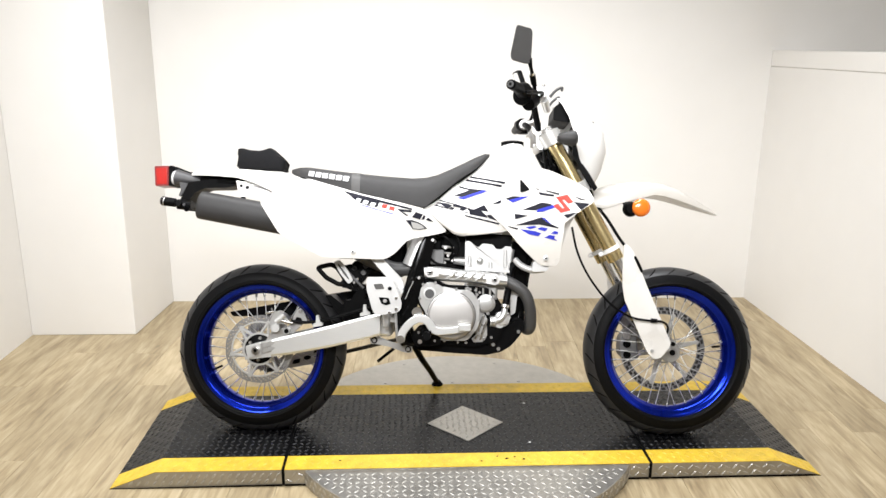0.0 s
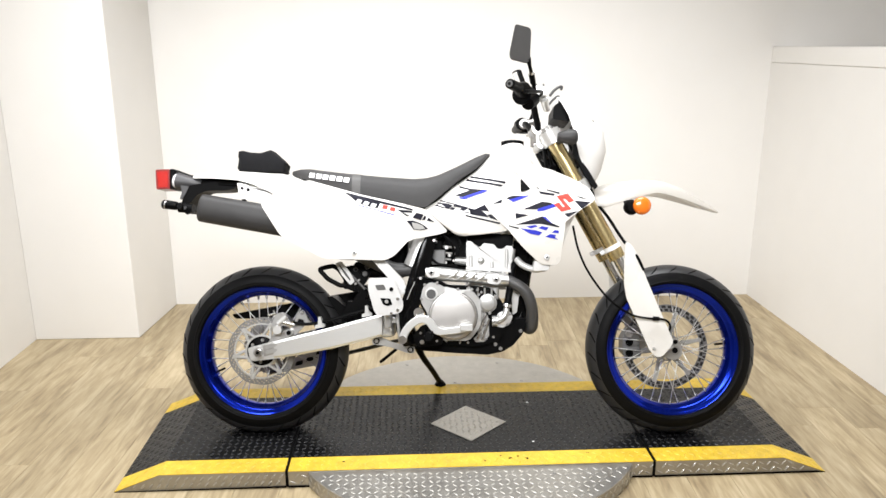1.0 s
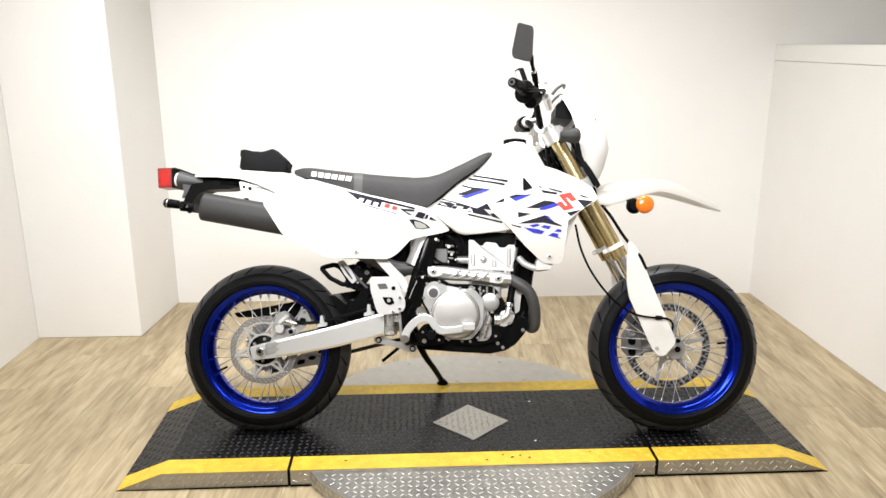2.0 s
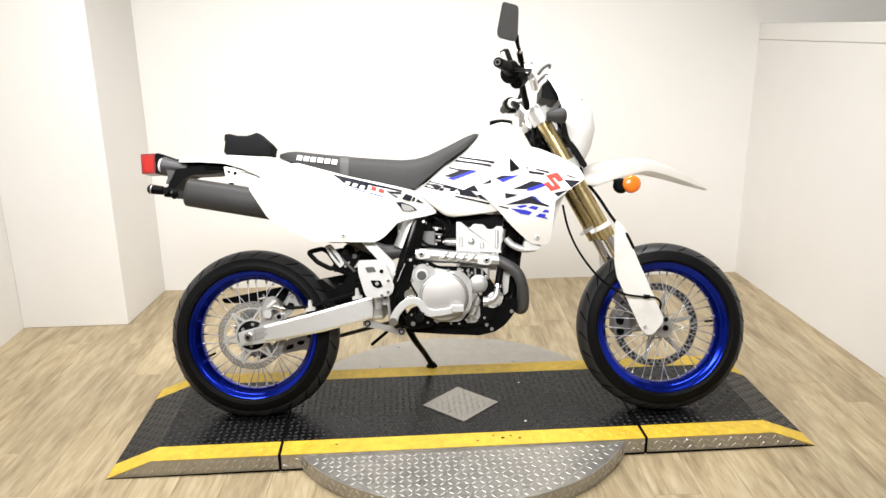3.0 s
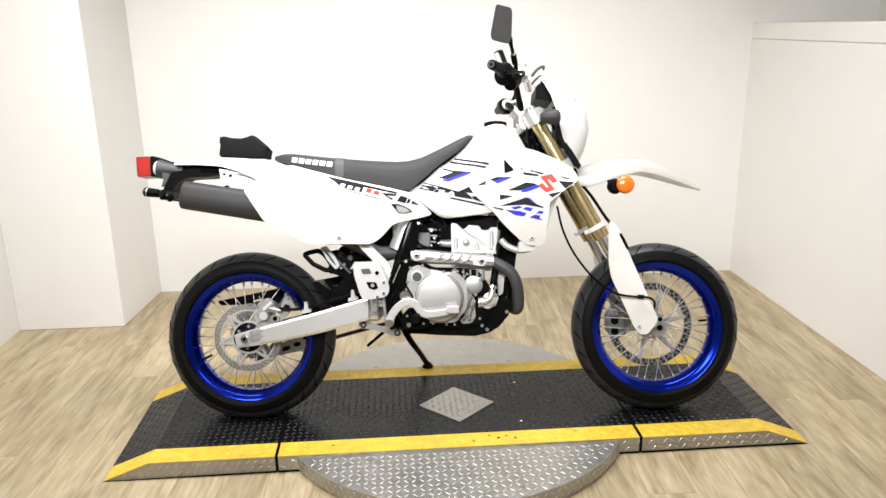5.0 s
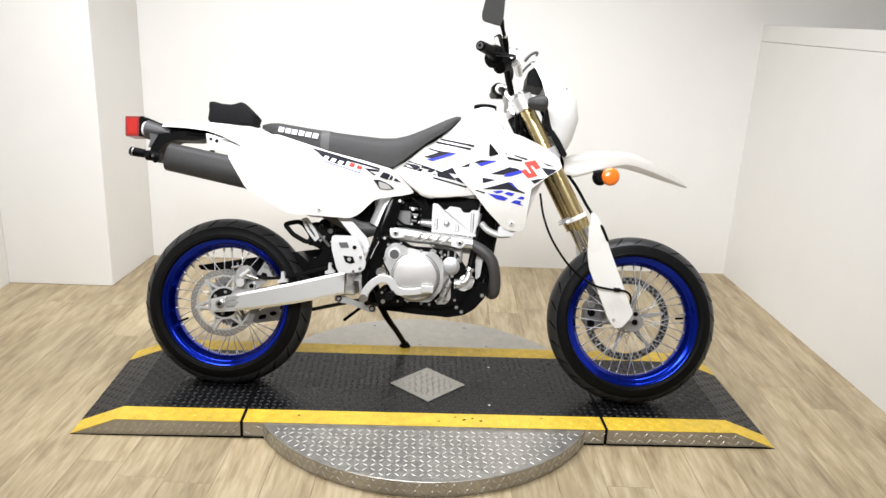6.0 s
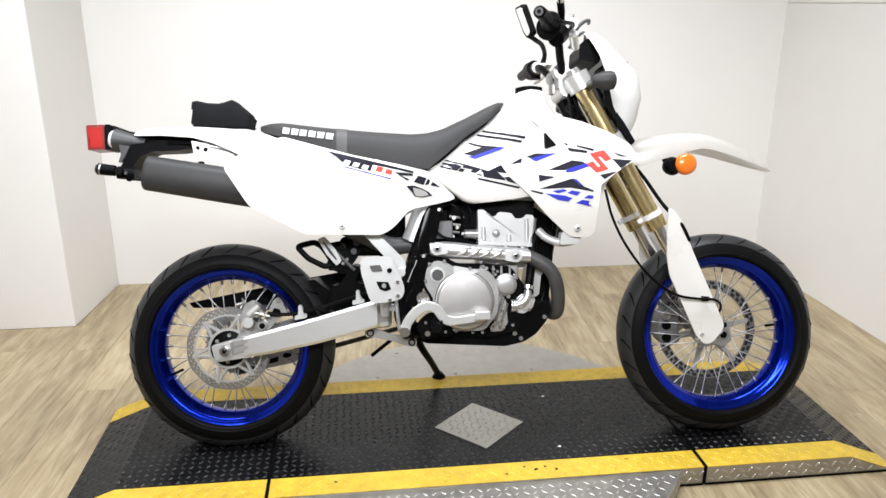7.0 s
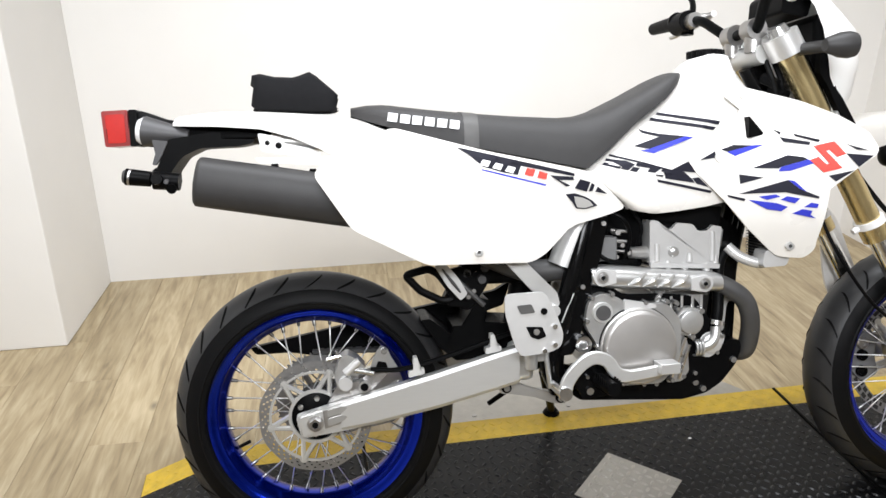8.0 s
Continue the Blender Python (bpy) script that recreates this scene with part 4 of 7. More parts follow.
for x, z, tail in ((-0.112, 0.580, 0.030), (0.112, 0.557, -0.030)):
    bm = bmesh.new()
    pts = [(x + 0.0185 * math.cos(radians(a)), z + 0.0185 * math.sin(radians(a))) for a in range(0, 360, 15)]
    if tail > 0:
        out = [q for q in pts if q[0] <= x + 0.001] + [(x + tail, z - 0.013), (x + tail, z + 0.013)]
    else:
        out = [(x + tail, z + 0.013), (x + tail, z - 0.013)] + sorted([q for q in pts if q[0] >= x - 0.001], key=lambda q: q[1])
    if tail > 0:
        out = sorted([q for q in pts if q[0] <= x + 0.001], key=lambda q: -q[1]) + [(x + tail, z - 0.013), (x + tail, z + 0.013)]
    prism(bm, out, -0.150, -0.120)
    part("boss", bm, HEADCAST, shield, "oval shield boss", bevel=0.003)
    part("washer", lathe(bmesh.new(), [(0.0, -0.1515), (0.0125, -0.1515), (0.0130, -0.149), (0.0, -0.149)], 24, centre=(x, 0, z)), STEEL, shield, "dark ring round the bolt")
    part("bolt", lathe(bmesh.new(), [(0.0045, -0.1525), (0.0050, -0.1545), (0.0088, -0.1540), (0.0092, -0.150), (0.0, -0.150)], 20, centre=(x, 0, z)), BOLT, shield, "bright socket bolt")
    part("socket", rod(bmesh.new(), (x, -0.1515, z), (x, -0.1530, z), 0.0046, 0.0046, 6), BLACK, shield)

# frame
bm = bmesh.new()
for s in (-1, 1):
    tube(bm, [(-0.128, s * 0.098, 0.710), (-0.158, s * 0.110, 0.600), (-0.185, s * 0.112, 0.500), (-0.212, s * 0.106, 0.400), (-0.190, s * 0.090, 0.330)], [0.023, 0.023, 0.024, 0.027, 0.025], 12, 6)
    tube(bm, [(-0.14, s * 0.075, 0.690), (0.05, s * 0.06, 0.780), (0.28, s * 0.03, 0.900)], 0.020, 12, 6)
    tube(bm, [(-0.19, s * 0.085, 0.335), (-0.05, s * 0.07, 0.310), (0.12, s * 0.06, 0.315), (0.20, s * 0.05, 0.40), (0.235, s * 0.03, 0.60), (0.30, s * 0.02, 0.86)], 0.015, 12, 6)
part("frame", bm, FRAMEBLACK, moto, "glossy black tubular frame")
bm = bmesh.new()
prism(bm, rounded([(-0.120, 0.716), (-0.092, 0.710), (-0.111, 0.618), (-0.124, 0.582), (-0.131, 0.552), (-0.153, 0.466), (-0.172, 0.416), (-0.204, 0.414), (-0.195, 0.482), (-0.168, 0.548), (-0.160, 0.582), (-0.148, 0.614)], 0.008), -0.132, -0.102)
part("frame_plate", bm, FRAMEBLACK, moto, "glossy black frame side plate", bevel=0.004)
bm = bmesh.new()
tube(bm, [(-0.196, -0.133, 0.486), (-0.183, -0.134, 0.518), (-0.170, -0.134, 0.548)], 0.0022, 6, 4)
part("frame_edge", bm, ALLOY, moto, "thin bright line along the frame edge")
for x, z in ((-0.150, 0.560), (-0.104, 0.692)):
    part("frame_bolt", rod(bmesh.new(), (x, -0.130, z), (x, -0.136, z), 0.0055, 0.005, 10), STEEL, moto, "dull frame bolt")
bm = bmesh.new()
rod(bm, (-0.176, -0.118, 0.556), (-0.130, -0.118, 0.566), 0.017, 0.014, 12)
part("frame_gusset", bm, FRAMEBLACK, moto, "glossy black frame gusset")
bm = bmesh.new()
prism(bm, rounded([(-0.334, 0.640), (-0.292, 0.640), (-0.206, 0.552), (-0.200, 0.526), (-0.214, 0.514), (-0.236, 0.532)], 0.006), -0.136, -0.120)
tube(bm, [(-0.30, -0.085, 0.64), (-0.42, -0.09, 0.75), (-0.60, -0.09, 0.855), (-0.78, -0.08, 0.885)], 0.012, 10, 5)
tube(bm, [(-0.30, 0.085, 0.64), (-0.42, 0.09, 0.75), (-0.60, 0.09, 0.855), (-0.78, 0.08, 0.885)], 0.012, 10, 5)
rod(bm, (-0.215, -0.100, 0.515), (-0.215, -0.150, 0.515), 0.013, 0.012, 14)
part("subframe", bm, ALLOY, moto, "silver aluminium subframe")
bm = bmesh.new()
rod(bm, (-0.122, -0.088, 0.745), (-0.180, -0.088, 0.600), 0.034, 0.033, 24)
part("shock_reservoir", bm, ALLOY, moto, "bright shock reservoir cylinder")
bm = bmesh.new()
rod(bm, (-0.215, 0.0, 0.76), (-0.275, 0.0, 0.42), 0.028, 0.028, 16)
part("shock_absorber", bm, BLACK, moto, "black rear shock absorber")
bm = bmesh.new()
box(bm, -0.36, -0.20, -0.055, 0.055, 0.56, 0.72)
part("airbox", bm, BLACK, moto, "black plastic airbox", bevel=0.02)
bm = bmesh.new()
box(bm, -0.112, -0.064, -0.105, -0.060, 0.608, 0.660)
part("fuse_box", bm, GREYBOX, moto, "dark grey electrical box", bevel=0.004)
bm = bmesh.new()
box(bm, -0.142, -0.070, -0.070, 0.060, 0.60, 0.70)
part("carburettor", bm, BLACK, moto, "black carburettor body", bevel=0.010)
for x, z, r in ((-0.060, 0.668, 0.010), (-0.050, 0.640, 0.008), (-0.035, 0.622, 0.007), (-0.098, 0.690, 0.008), (-0.062, 0.615, 0.007)):
    part("hose_fitting", rod(bmesh.new(), (x, -0.070, z), (x, -0.098, z), r * 0.75, r * 0.6, 10), STEEL, moto, "small metal hose fitting")
for z in (0.628, 0.650, 0.672):
    part("hose_barb", rod(bmesh.new(), (-0.072, -0.085, z), (-0.030, -0.088, z - 0.004), 0.0045, 0.0035, 8), STEEL, moto, "small metal hose barb")
for k, pts in enumerate(([(-0.10, -0.09, 0.72), (-0.055, -0.105, 0.70), (-0.035, -0.10, 0.66), (-0.045, -0.09, 0.60)], [(-0.03, -0.09, 0.72), (-0.010, -0.10, 0.68), (-0.018, -0.10, 0.64)], [(-0.14, -0.10, 0.66), (-0.09, -0.115, 0.612), (-0.02, -0.10, 0.605)])):
    bm = bmesh.new()
    tube(bm, pts, 0.0045, 8, 6)
    part("hose", bm, BLACK, moto, "thin black hose")

# engine
engine = new("engine")
engine.parent = moto
case = rounded([(-0.158, 0.480), (-0.150, 0.540), (-0.120, 0.562), (-0.080, 0.552), (-0.060, 0.535), (0.030, 0.532), (0.095, 0.525), (0.135, 0.470), (0.152, 0.410), (0.120, 0.345), (0.040, 0.325), (-0.090, 0.335), (-0.125, 0.385), (-0.130, 0.440)], 0.016)
bm = bmesh.new()
prism(bm, case, -0.118, 0.120)
part("crankcase", bm, CAST, engine, "cast silver crankcase", bevel=0.006)
bm = bmesh.new()
prism(bm, rounded([(-0.150, 0.480), (-0.142, 0.530), (-0.115, 0.548), (-0.085, 0.540), (-0.052, 0.520), (0.030, 0.520), (0.062, 0.480), (0.060, 0.395), (0.020, 0.345), (-0.075, 0.345), (-0.110, 0.385), (-0.125, 0.440)], 0.016), -0.146, -0.119)
# Slightly larger black plate in place of the shaded gap round the case.
part("gasket", prism(bmesh.new(), [(x * 1.03 + 0.001, 0.44 + (z - 0.44) * 1.03) for x, z in case], -0.1205, -0.1160), BLACK, engine, "black plate standing for the shaded gap round the case", smooth=False)
part("side_cover", bm, CAST, engine, "cast silver engine side cover", bevel=0.006)
cover = [(0.0, -0.1720), (0.071, -0.1718), (0.0750, -0.1710), (0.0776, -0.1688), (0.0792, -0.1645), (0.0798, -0.1560), (0.0828, -0.1550), (0.0832, -0.1480), (0.0, -0.140)]
bm = lathe(bmesh.new(), cover, 64, centre=(-0.036, 0, 0.431))
# Black disc whose rim stands for the shadow round the clutch cover.
part("cover_gasket", lathe(bmesh.new(), [(0.0, -0.1500), (0.0846, -0.1500), (0.0850, -0.140), (0.0, -0.140)], 64, centre=(-0.036, 0, 0.431)), BLACK, engine, "black ring standing for the shadow round the cover")
part("clutch_cover", bm, CLUTCH, engine, "smooth round silver clutch cover", angle=35)
bm = bmesh.new()
prism(bm, rounded([(-0.066, 0.532), (0.004, 0.518), (0.004, 0.511), (-0.066, 0.504)], 0.004), -0.1520, -0.1440)
part("cover_bracket", bm, HEADCAST, engine, "pale bracket plate above the clutch cover", bevel=0.002)
bm = bmesh.new()
prism(bm, rounded([(0.050, 0.446), (0.070, 0.452), (0.086, 0.428), (0.090, 0.362), (0.074, 0.340), (0.040, 0.338), (0.040, 0.352), (0.056, 0.378)], 0.006), -0.1235, -0.1170)
part("lower_case", bm, CAST, engine, "cast silver lower case", bevel=0.003)
bm = bmesh.new()
prism(bm, rounded([(0.104, 0.396), (0.112, 0.424), (0.134, 0.440), (0.162, 0.446), (0.172, 0.428), (0.160, 0.402), (0.136, 0.388)], 0.008), -0.1230, -0.0960)
part("pump_body", bm, HEADCAST, engine, "pale cast water pump body", bevel=0.004)
for x, z in ((0.112, 0.402), (0.164, 0.436), (0.152, 0.400)):
    part("pump_bolt", rod(bmesh.new(), (x, -0.120, z), (x, -0.130, z), 0.0050, 0.0045, 8), BOLT, engine)
bm = lathe(bmesh.new(), [(0.0, -0.1490), (0.0215, -0.1490), (0.0245, -0.1480), (0.0262, -0.1450), (0.0266, -0.1385), (0.0310, -0.1380), (0.0318, -0.1365), (0.0318, -0.11), (0.0, -0.11)], 40, centre=(0.084, 0, 0.474))
part("oil_filter_cover", bm, CAST, engine, "small round silver filter cover", angle=28)
for k in range(3):
    a = 2.1 * k + 0.7
    p = Vector((0.084 + 0.034 * math.cos(a), -0.128, 0.474 + 0.034 * math.sin(a)))
    part("filter_bolt", rod(bmesh.new(), p, p + Vector((0, -0.014, 0)), 0.0068, 0.0060, 10), BOLT, engine, "bright filter cover bolt")
bm = lathe(bmesh.new(), [(0.0, -0.150), (0.012, -0.150), (0.0135, -0.152), (0.021, -0.152), (0.022, -0.149), (0.022, -0.13), (0.0, -0.13)], 32, centre=(-0.112, 0, 0.506))
part("case_boss", bm, ALLOY, engine, angle=30)
bm = bmesh.new()
rod(bm, (-0.112, -0.150, 0.506), (-0.112, -0.1545, 0.506), 0.0165, 0.0160, 20)
part("oil_plug", bm, PIPE, engine, "dark oil plug")
bm = bmesh.new()
lathe(bm, [(0.0, -0.131), (0.015, -0.132), (0.021, -0.129), (0.0235, -0.121), (0.0275, -0.120), (0.028, -0.08), (0.0, -0.08)], 32, centre=(0.140, 0, 0.420))
part("water_pump", bm, HEADCAST, engine, "silver water pump cover")
bm = bmesh.new()
tube(bm, [(0.150, -0.124, 0.456), (0.146, -0.128, 0.436), (0.134, -0.130, 0.420), (0.114, -0.126, 0.412)], [0.0110, 0.0115, 0.0115, 0.0105], 14, 5)
part("pump_elbow", bm, CAST, engine, "pale silver pump elbow")
for k in range(3):
    x = 0.116 - 0.007 * k
    part("pump_ring", lathe(bmesh.new(), [(0.0150, -0.0025), (0.0185, -0.0025), (0.0185, 0.0025), (0.0150, 0.0025)], 20, closed=True, centre=(x, -0.124, 0.412), axis="x"), CAST, engine, "ribbed metal ring")
bm = bmesh.new()
tube(bm, [(0.151, -0.122, 0.462), (0.158, -0.116, 0.500), (0.166, -0.100, 0.545), (0.172, -0.09, 0.590), (0.188, -0.09, 0.622)], 0.0125, 12, 6)
part("coolant_hose", bm, BLACK, engine, "black coolant hose")
part("hose_clamp", rod(bmesh.new(), (0.1500, -0.1235, 0.460), (0.1525, -0.122, 0.470), 0.0165, 0.0165, 16), CHROME, engine, "bright hose clamp")
bm = bmesh.new()
tube(bm, [(0.186, -0.10, 0.628), (0.208, -0.115, 0.606), (0.246, -0.125, 0.592), (0.284, -0.120, 0.596)], 0.0115, 12, 6)
part("coolant_pipe", bm, HEADCAST, engine, "bright coolant pipe")
for pts in ([(0.048, -0.124, 0.350), (0.062, -0.128, 0.392), (0.078, -0.128, 0.438)], [(0.066, -0.122, 0.346), (0.076, -0.124, 0.380), (0.090, -0.124, 0.420)]):
    bm = bmesh.new()
    tube(bm, pts, 0.0050, 8, 4)
    part("oil_pipe", bm, CHROME, engine, "thin bright oil pipe")
for x, z in ((-0.146, 0.490), (-0.135, 0.538), (-0.092, 0.545), (-0.020, 0.523), (0.028, 0.523), (0.052, 0.505), (0.047, 0.520), (0.064, 0.470), (0.072, 0.398), (0.058, 0.372), (0.040, 0.352), (0.078, 0.350), (-0.012, 0.338), (0.016, 0.337), (-0.060, 0.342), (-0.100, 0.372), (-0.122, 0.432), (0.110, 0.500), (0.062, 0.512), (0.150, 0.432), (0.096, 0.462), (0.104, 0.356), (0.012, 0.541)):
    y = -0.146 if x < 0.062 and z > 0.345 else -0.118
    part("case_bolt", rod(bmesh.new(), (x, y + 0.012, z), (x, y - 0.008, z), 0.0056, 0.0048, 8), BOLT, engine, "bright case bolt")
bm = bmesh.new()
box(bm, 0.024, 0.150, -0.084, 0.084, 0.520, 0.605)
cylinder = part("cylinder", bm, CAST, engine, "finned silver cylinder", smooth=False)
for k in range(7):
    z = 0.534 + 0.0105 * k
    part("fin", prism(bmesh.new(), rounded([(0.014, z), (0.160, z - 0.004), (0.160, z + 0.000), (0.014, z + 0.005)], 0.002, 2), -0.092, 0.092), CAST, engine, smooth=False)
bm = bmesh.new()
prism(bm, rounded([(0.010, 0.598), (0.165, 0.588), (0.174, 0.672), (0.150, 0.676), (0.142, 0.664), (0.118, 0.664), (0.108, 0.680), (0.070, 0.684), (0.060, 0.670), (0.040, 0.672), (0.030, 0.690), (0.010, 0.692)], 0.007), -0.100, 0.096)
part("cylinder_head", bm, HEADCAST, engine, "pale silver cylinder head", smooth=False)
bm = bmesh.new()
box(bm, 0.048, 0.124, -0.118, -0.080, 0.486, 0.530)
base = part("cylinder_base", bm, CAST, engine, "silver cylinder base", bevel=0.003)
for x in (0.050, 0.074, 0.098, 0.118):
    part("base_rib", rod(bmesh.new(), (x, -0.118, 0.488), (x, -0.118, 0.528), 0.0045, 0.004, 8), CAST, engine)
part("base_bolt", rod(bmesh.new(), (0.018, -0.095, 0.524), (0.018, -0.128, 0.524), 0.0095, 0.0085, 10), BOLT, engine, "bright base bolt")
for x, z in ((0.020, 0.600), (0.052, 0.598), (0.090, 0.594), (0.140, 0.590), (0.160, 0.606)):
    part("head_stud", rod(bmesh.new(), (x, -0.094, z - 0.014), (x, -0.094, z + 0.004), 0.0095, 0.008, 10), HEADCAST, engine)
part("head_flange", prism(bmesh.new(), rounded([(0.010, 0.590), (0.166, 0.581), (0.167, 0.591), (0.010, 0.600)], 0.003), -0.106, -0.098), HEADCAST, engine, "flange at the foot of the head", bevel=0.0015)
for x, z0, z1 in ((0.026, 0.602, 0.640), (0.152, 0.598, 0.662), (0.100, 0.598, 0.618)):
    part("head_rib", rod(bmesh.new(), (x, -0.098, z0), (x, -0.098, z1), 0.0075, 0.0060, 10), HEADCAST, engine)
part("head_boss", lathe(bmesh.new(), [(0.0, -0.110), (0.008, -0.110), (0.0105, -0.108), (0.012, -0.098), (0.0, -0.096)], 20, centre=(0.062, 0, 0.622)), CAST, engine, "round boss on the head")
bm = bmesh.new()
rod(bm, (0.168, -0.08, 0.60), (0.176, -0.08, 0.665), 0.010, 0.010, 10)
part("chain_tensioner", bm, CAST, engine)
part("intake_stub", rod(bmesh.new(), (0.010, -0.08, 0.620), (-0.030, -0.085, 0.622), 0.015, 0.012, 12), CAST, engine)
bm = bmesh.new()
prism(bm, rounded([(0.015, 0.690), (0.028, 0.690), (0.040, 0.674), (0.060, 0.672), (0.072, 0.686), (0.106, 0.682), (0.118, 0.666), (0.142, 0.666), (0.152, 0.678), (0.172, 0.674), (0.178, 0.715), (0.010, 0.722)], 0.006), -0.090, 0.090)
part("head_cover", bm, BLACK, engine, "black cylinder head cover", bevel=0.005)
bm = bmesh.new()
prism(bm, rounded([(-0.170, 0.322), (-0.150, 0.306), (0.085, 0.292), (0.140, 0.304), (0.175, 0.326), (0.208, 0.366), (0.220, 0.398), (0.217, 0.420), (0.190, 0.420), (0.160, 0.394), (0.106, 0.386), (0.092, 0.352), (0.050, 0.334), (-0.100, 0.332)], 0.010), -0.104, 0.104)
bash = part("bash_plate", bm, BLACK, moto, "black plastic engine guard", bevel=0.006)
for x, z in ((0.200, 0.376), (0.130, 0.315), (0.112, 0.330)):
    bm = bmesh.new()
    rod(bm, (x, -0.104, z), (x, -0.111, z), 0.0075, 0.0065, 12)
    part("guard_bolt", bm, BOLT, bash)
bm = bmesh.new()
prism(bm, rounded([(0.170, 0.524), (0.214, 0.518), (0.196, 0.496), (0.190, 0.440), (0.174, 0.430), (0.172, 0.480)], 0.006), -0.082, -0.070)
bolt(bm, (0.200, -0.082, 0.510), 0.007, 0.008)
part("engine_bracket", bm, ALLOY, moto, "silver engine mounting bracket")

bm = bmesh.new()
prism(bm, rounded([(0.150, 0.400), (0.222, 0.400), (0.226, 0.470), (0.232, 0.660), (0.180, 0.700), (0.172, 0.560)], 0.010), -0.060, 0.060)
part("engine_cradle", bm, FRAMEBLACK, moto, "black cradle in front of the engine", bevel=0.006)
bm = bmesh.new()
prism(bm, rounded([(-0.150, 0.600), (0.010, 0.585), (0.012, 0.720), (-0.120, 0.720)], 0.010), -0.055, 0.055)
part("intake_tract", bm, BLACK, moto, "black rubber intake tract", bevel=0.010)

# pedals, pegs and stand
bm = bmesh.new()
pts = [(-0.208, 0.345), (-0.200, 0.376), (-0.176, 0.406), (-0.146, 0.422), (-0.118, 0.414), (-0.100, 0.390), (-0.078, 0.380), (-0.030, 0.384), (0.016, 0.392)]
tops = smooth_line([(x, 0, z) for x, z in pts], 4)
rings = []
for i, p in enumerate(tops):
    d = (tops[min(i + 1, len(tops) - 1)] - tops[max(i - 1, 0)]).normalized()
    nrm = Vector((-d.z, 0, d.x))
    w = 0.0135 if i < len(tops) - 8 else 0.0115
    rings.append([p + nrm * w + Vector((0, -0.196, 0)), p + nrm * w + Vector((0, -0.184, 0)), p - nrm * w + Vector((0, -0.184, 0)), p - nrm * w + Vector((0, -0.196, 0))])
loft(bm, rings)
pedal = part("brake_pedal", bm, ALLOY, moto, "curved aluminium brake pedal", bevel=0.0025, angle=30)
bm = bmesh.new()
box(bm, -0.012, 0.030, -0.215, -0.176, 0.384, 0.406)
part("pedal_tip", bm, ALLOY, pedal, bevel=0.0015)
bm = bmesh.new()
rod(bm, (-0.208, -0.130, 0.352), (-0.208, -0.202, 0.352), 0.015, 0.014, 18)
part("pedal_pivot", bm, CHROME, pedal)
bm = bmesh.new()
prism(bm, rounded([(-0.158, 0.322), (-0.072, 0.330), (-0.070, 0.380), (-0.112, 0.404), (-0.146, 0.398), (-0.176, 0.36)], 0.012), -0.150, -0.118)
part("peg_bracket", bm, FRAMEBLACK, moto, "black foot-peg bracket", bevel=0.004)
peg = bmesh.new()
rod(peg, (-0.120, -0.150, 0.362), (-0.118, -0.235, 0.366), 0.016, 0.014, 12)
for k in range(6):
    for s in (-1, 1):
        rod(peg, (-0.119 + s * 0.012, -0.165 - 0.013 * k, 0.372), (-0.119 + s * 0.014, -0.165 - 0.013 * k, 0.384), 0.004, 0.002, 5)
part("foot_peg", peg, BLACK, moto, "black metal foot peg")
for x, z, r in ((-0.143, 0.341, 0.009), (-0.092, 0.345, 0.005), (-0.148, 0.372, 0.005)):
    bm = bmesh.new()
    bolt(bm, (x, -0.150, z), r, 0.008)
    part("peg_bolt", bm, CHROME, moto)
bm = bmesh.new()
lathe(bm, [(0.0, -0.128), (0.010, -0.128), (0.011, -0.134), (0.0175, -0.134), (0.0185, -0.126), (0.0185, -0.11), (0.0, -0.11)], 24, centre=(-0.155, -0.020, 0.441))
part("pivot_nut", bm, CHROME, moto, "bright swingarm pivot nut")
bm = bmesh.new()
plate(bm, rounded([(-0.330, 0.560), (-0.248, 0.562), (-0.225, 0.520), (-0.208, 0.472), (-0.214, 0.445), (-0.238, 0.436), (-0.298, 0.430), (-0.310, 0.450), (-0.330, 0.520)], 0.012), lambda x, z: -0.152 + 0.10 * max(0, x + 0.245), 0.006, 2)
heel = part("heel_guard", bm, HEADCAST, moto, "silver aluminium heel guard plate", angle=50)
heel.location = (0.0028, -0.032, 0.0012)
bm = bmesh.new()
prism(bm, rounded([(-0.306, 0.536), (-0.276, 0.538), (-0.268, 0.520), (-0.298, 0.518)], 0.004), -0.1532, -0.1515)
part("window", bm, VINYL2, heel, "grey cut-out in the plate", smooth=False)
bm = bmesh.new()
prism(bm, rounded([(-0.288, 0.492), (-0.254, 0.490), (-0.246, 0.470), (-0.262, 0.464), (-0.278, 0.470)], 0.003), -0.1532, -0.1515)
part("cut_out", bm, BLACK, heel, "dark cut-out in the plate", smooth=False)
part("cut_out_bolt", rod(bmesh.new(), (-0.266, -0.152, 0.480), (-0.266, -0.1550, 0.480), 0.0075, 0.006, 8), STEEL, heel, "bolt head behind the cut-out")
bm = bmesh.new()
rod(bm, (-0.250, -0.150, 0.522), (-0.250, -0.1545, 0.522), 0.007, 0.007, 14)
part("hole", bm, BLACK, heel)
for x, z in ((-0.228, 0.490), (-0.228, 0.452), (-0.250, 0.440)):
    part("rivet", rod(bmesh.new(), (x, -0.140, z), (x, -0.157, z), 0.006, 0.005, 8), CHROME, heel)
bm = bmesh.new()
rod(bm, (-0.262, -0.128, 0.440), (-0.262, -0.128, 0.388), 0.016, 0.013, 14)
rod(bm, (-0.232, -0.128, 0.440), (-0.222, -0.13, 0.345), 0.006, 0.006, 8)
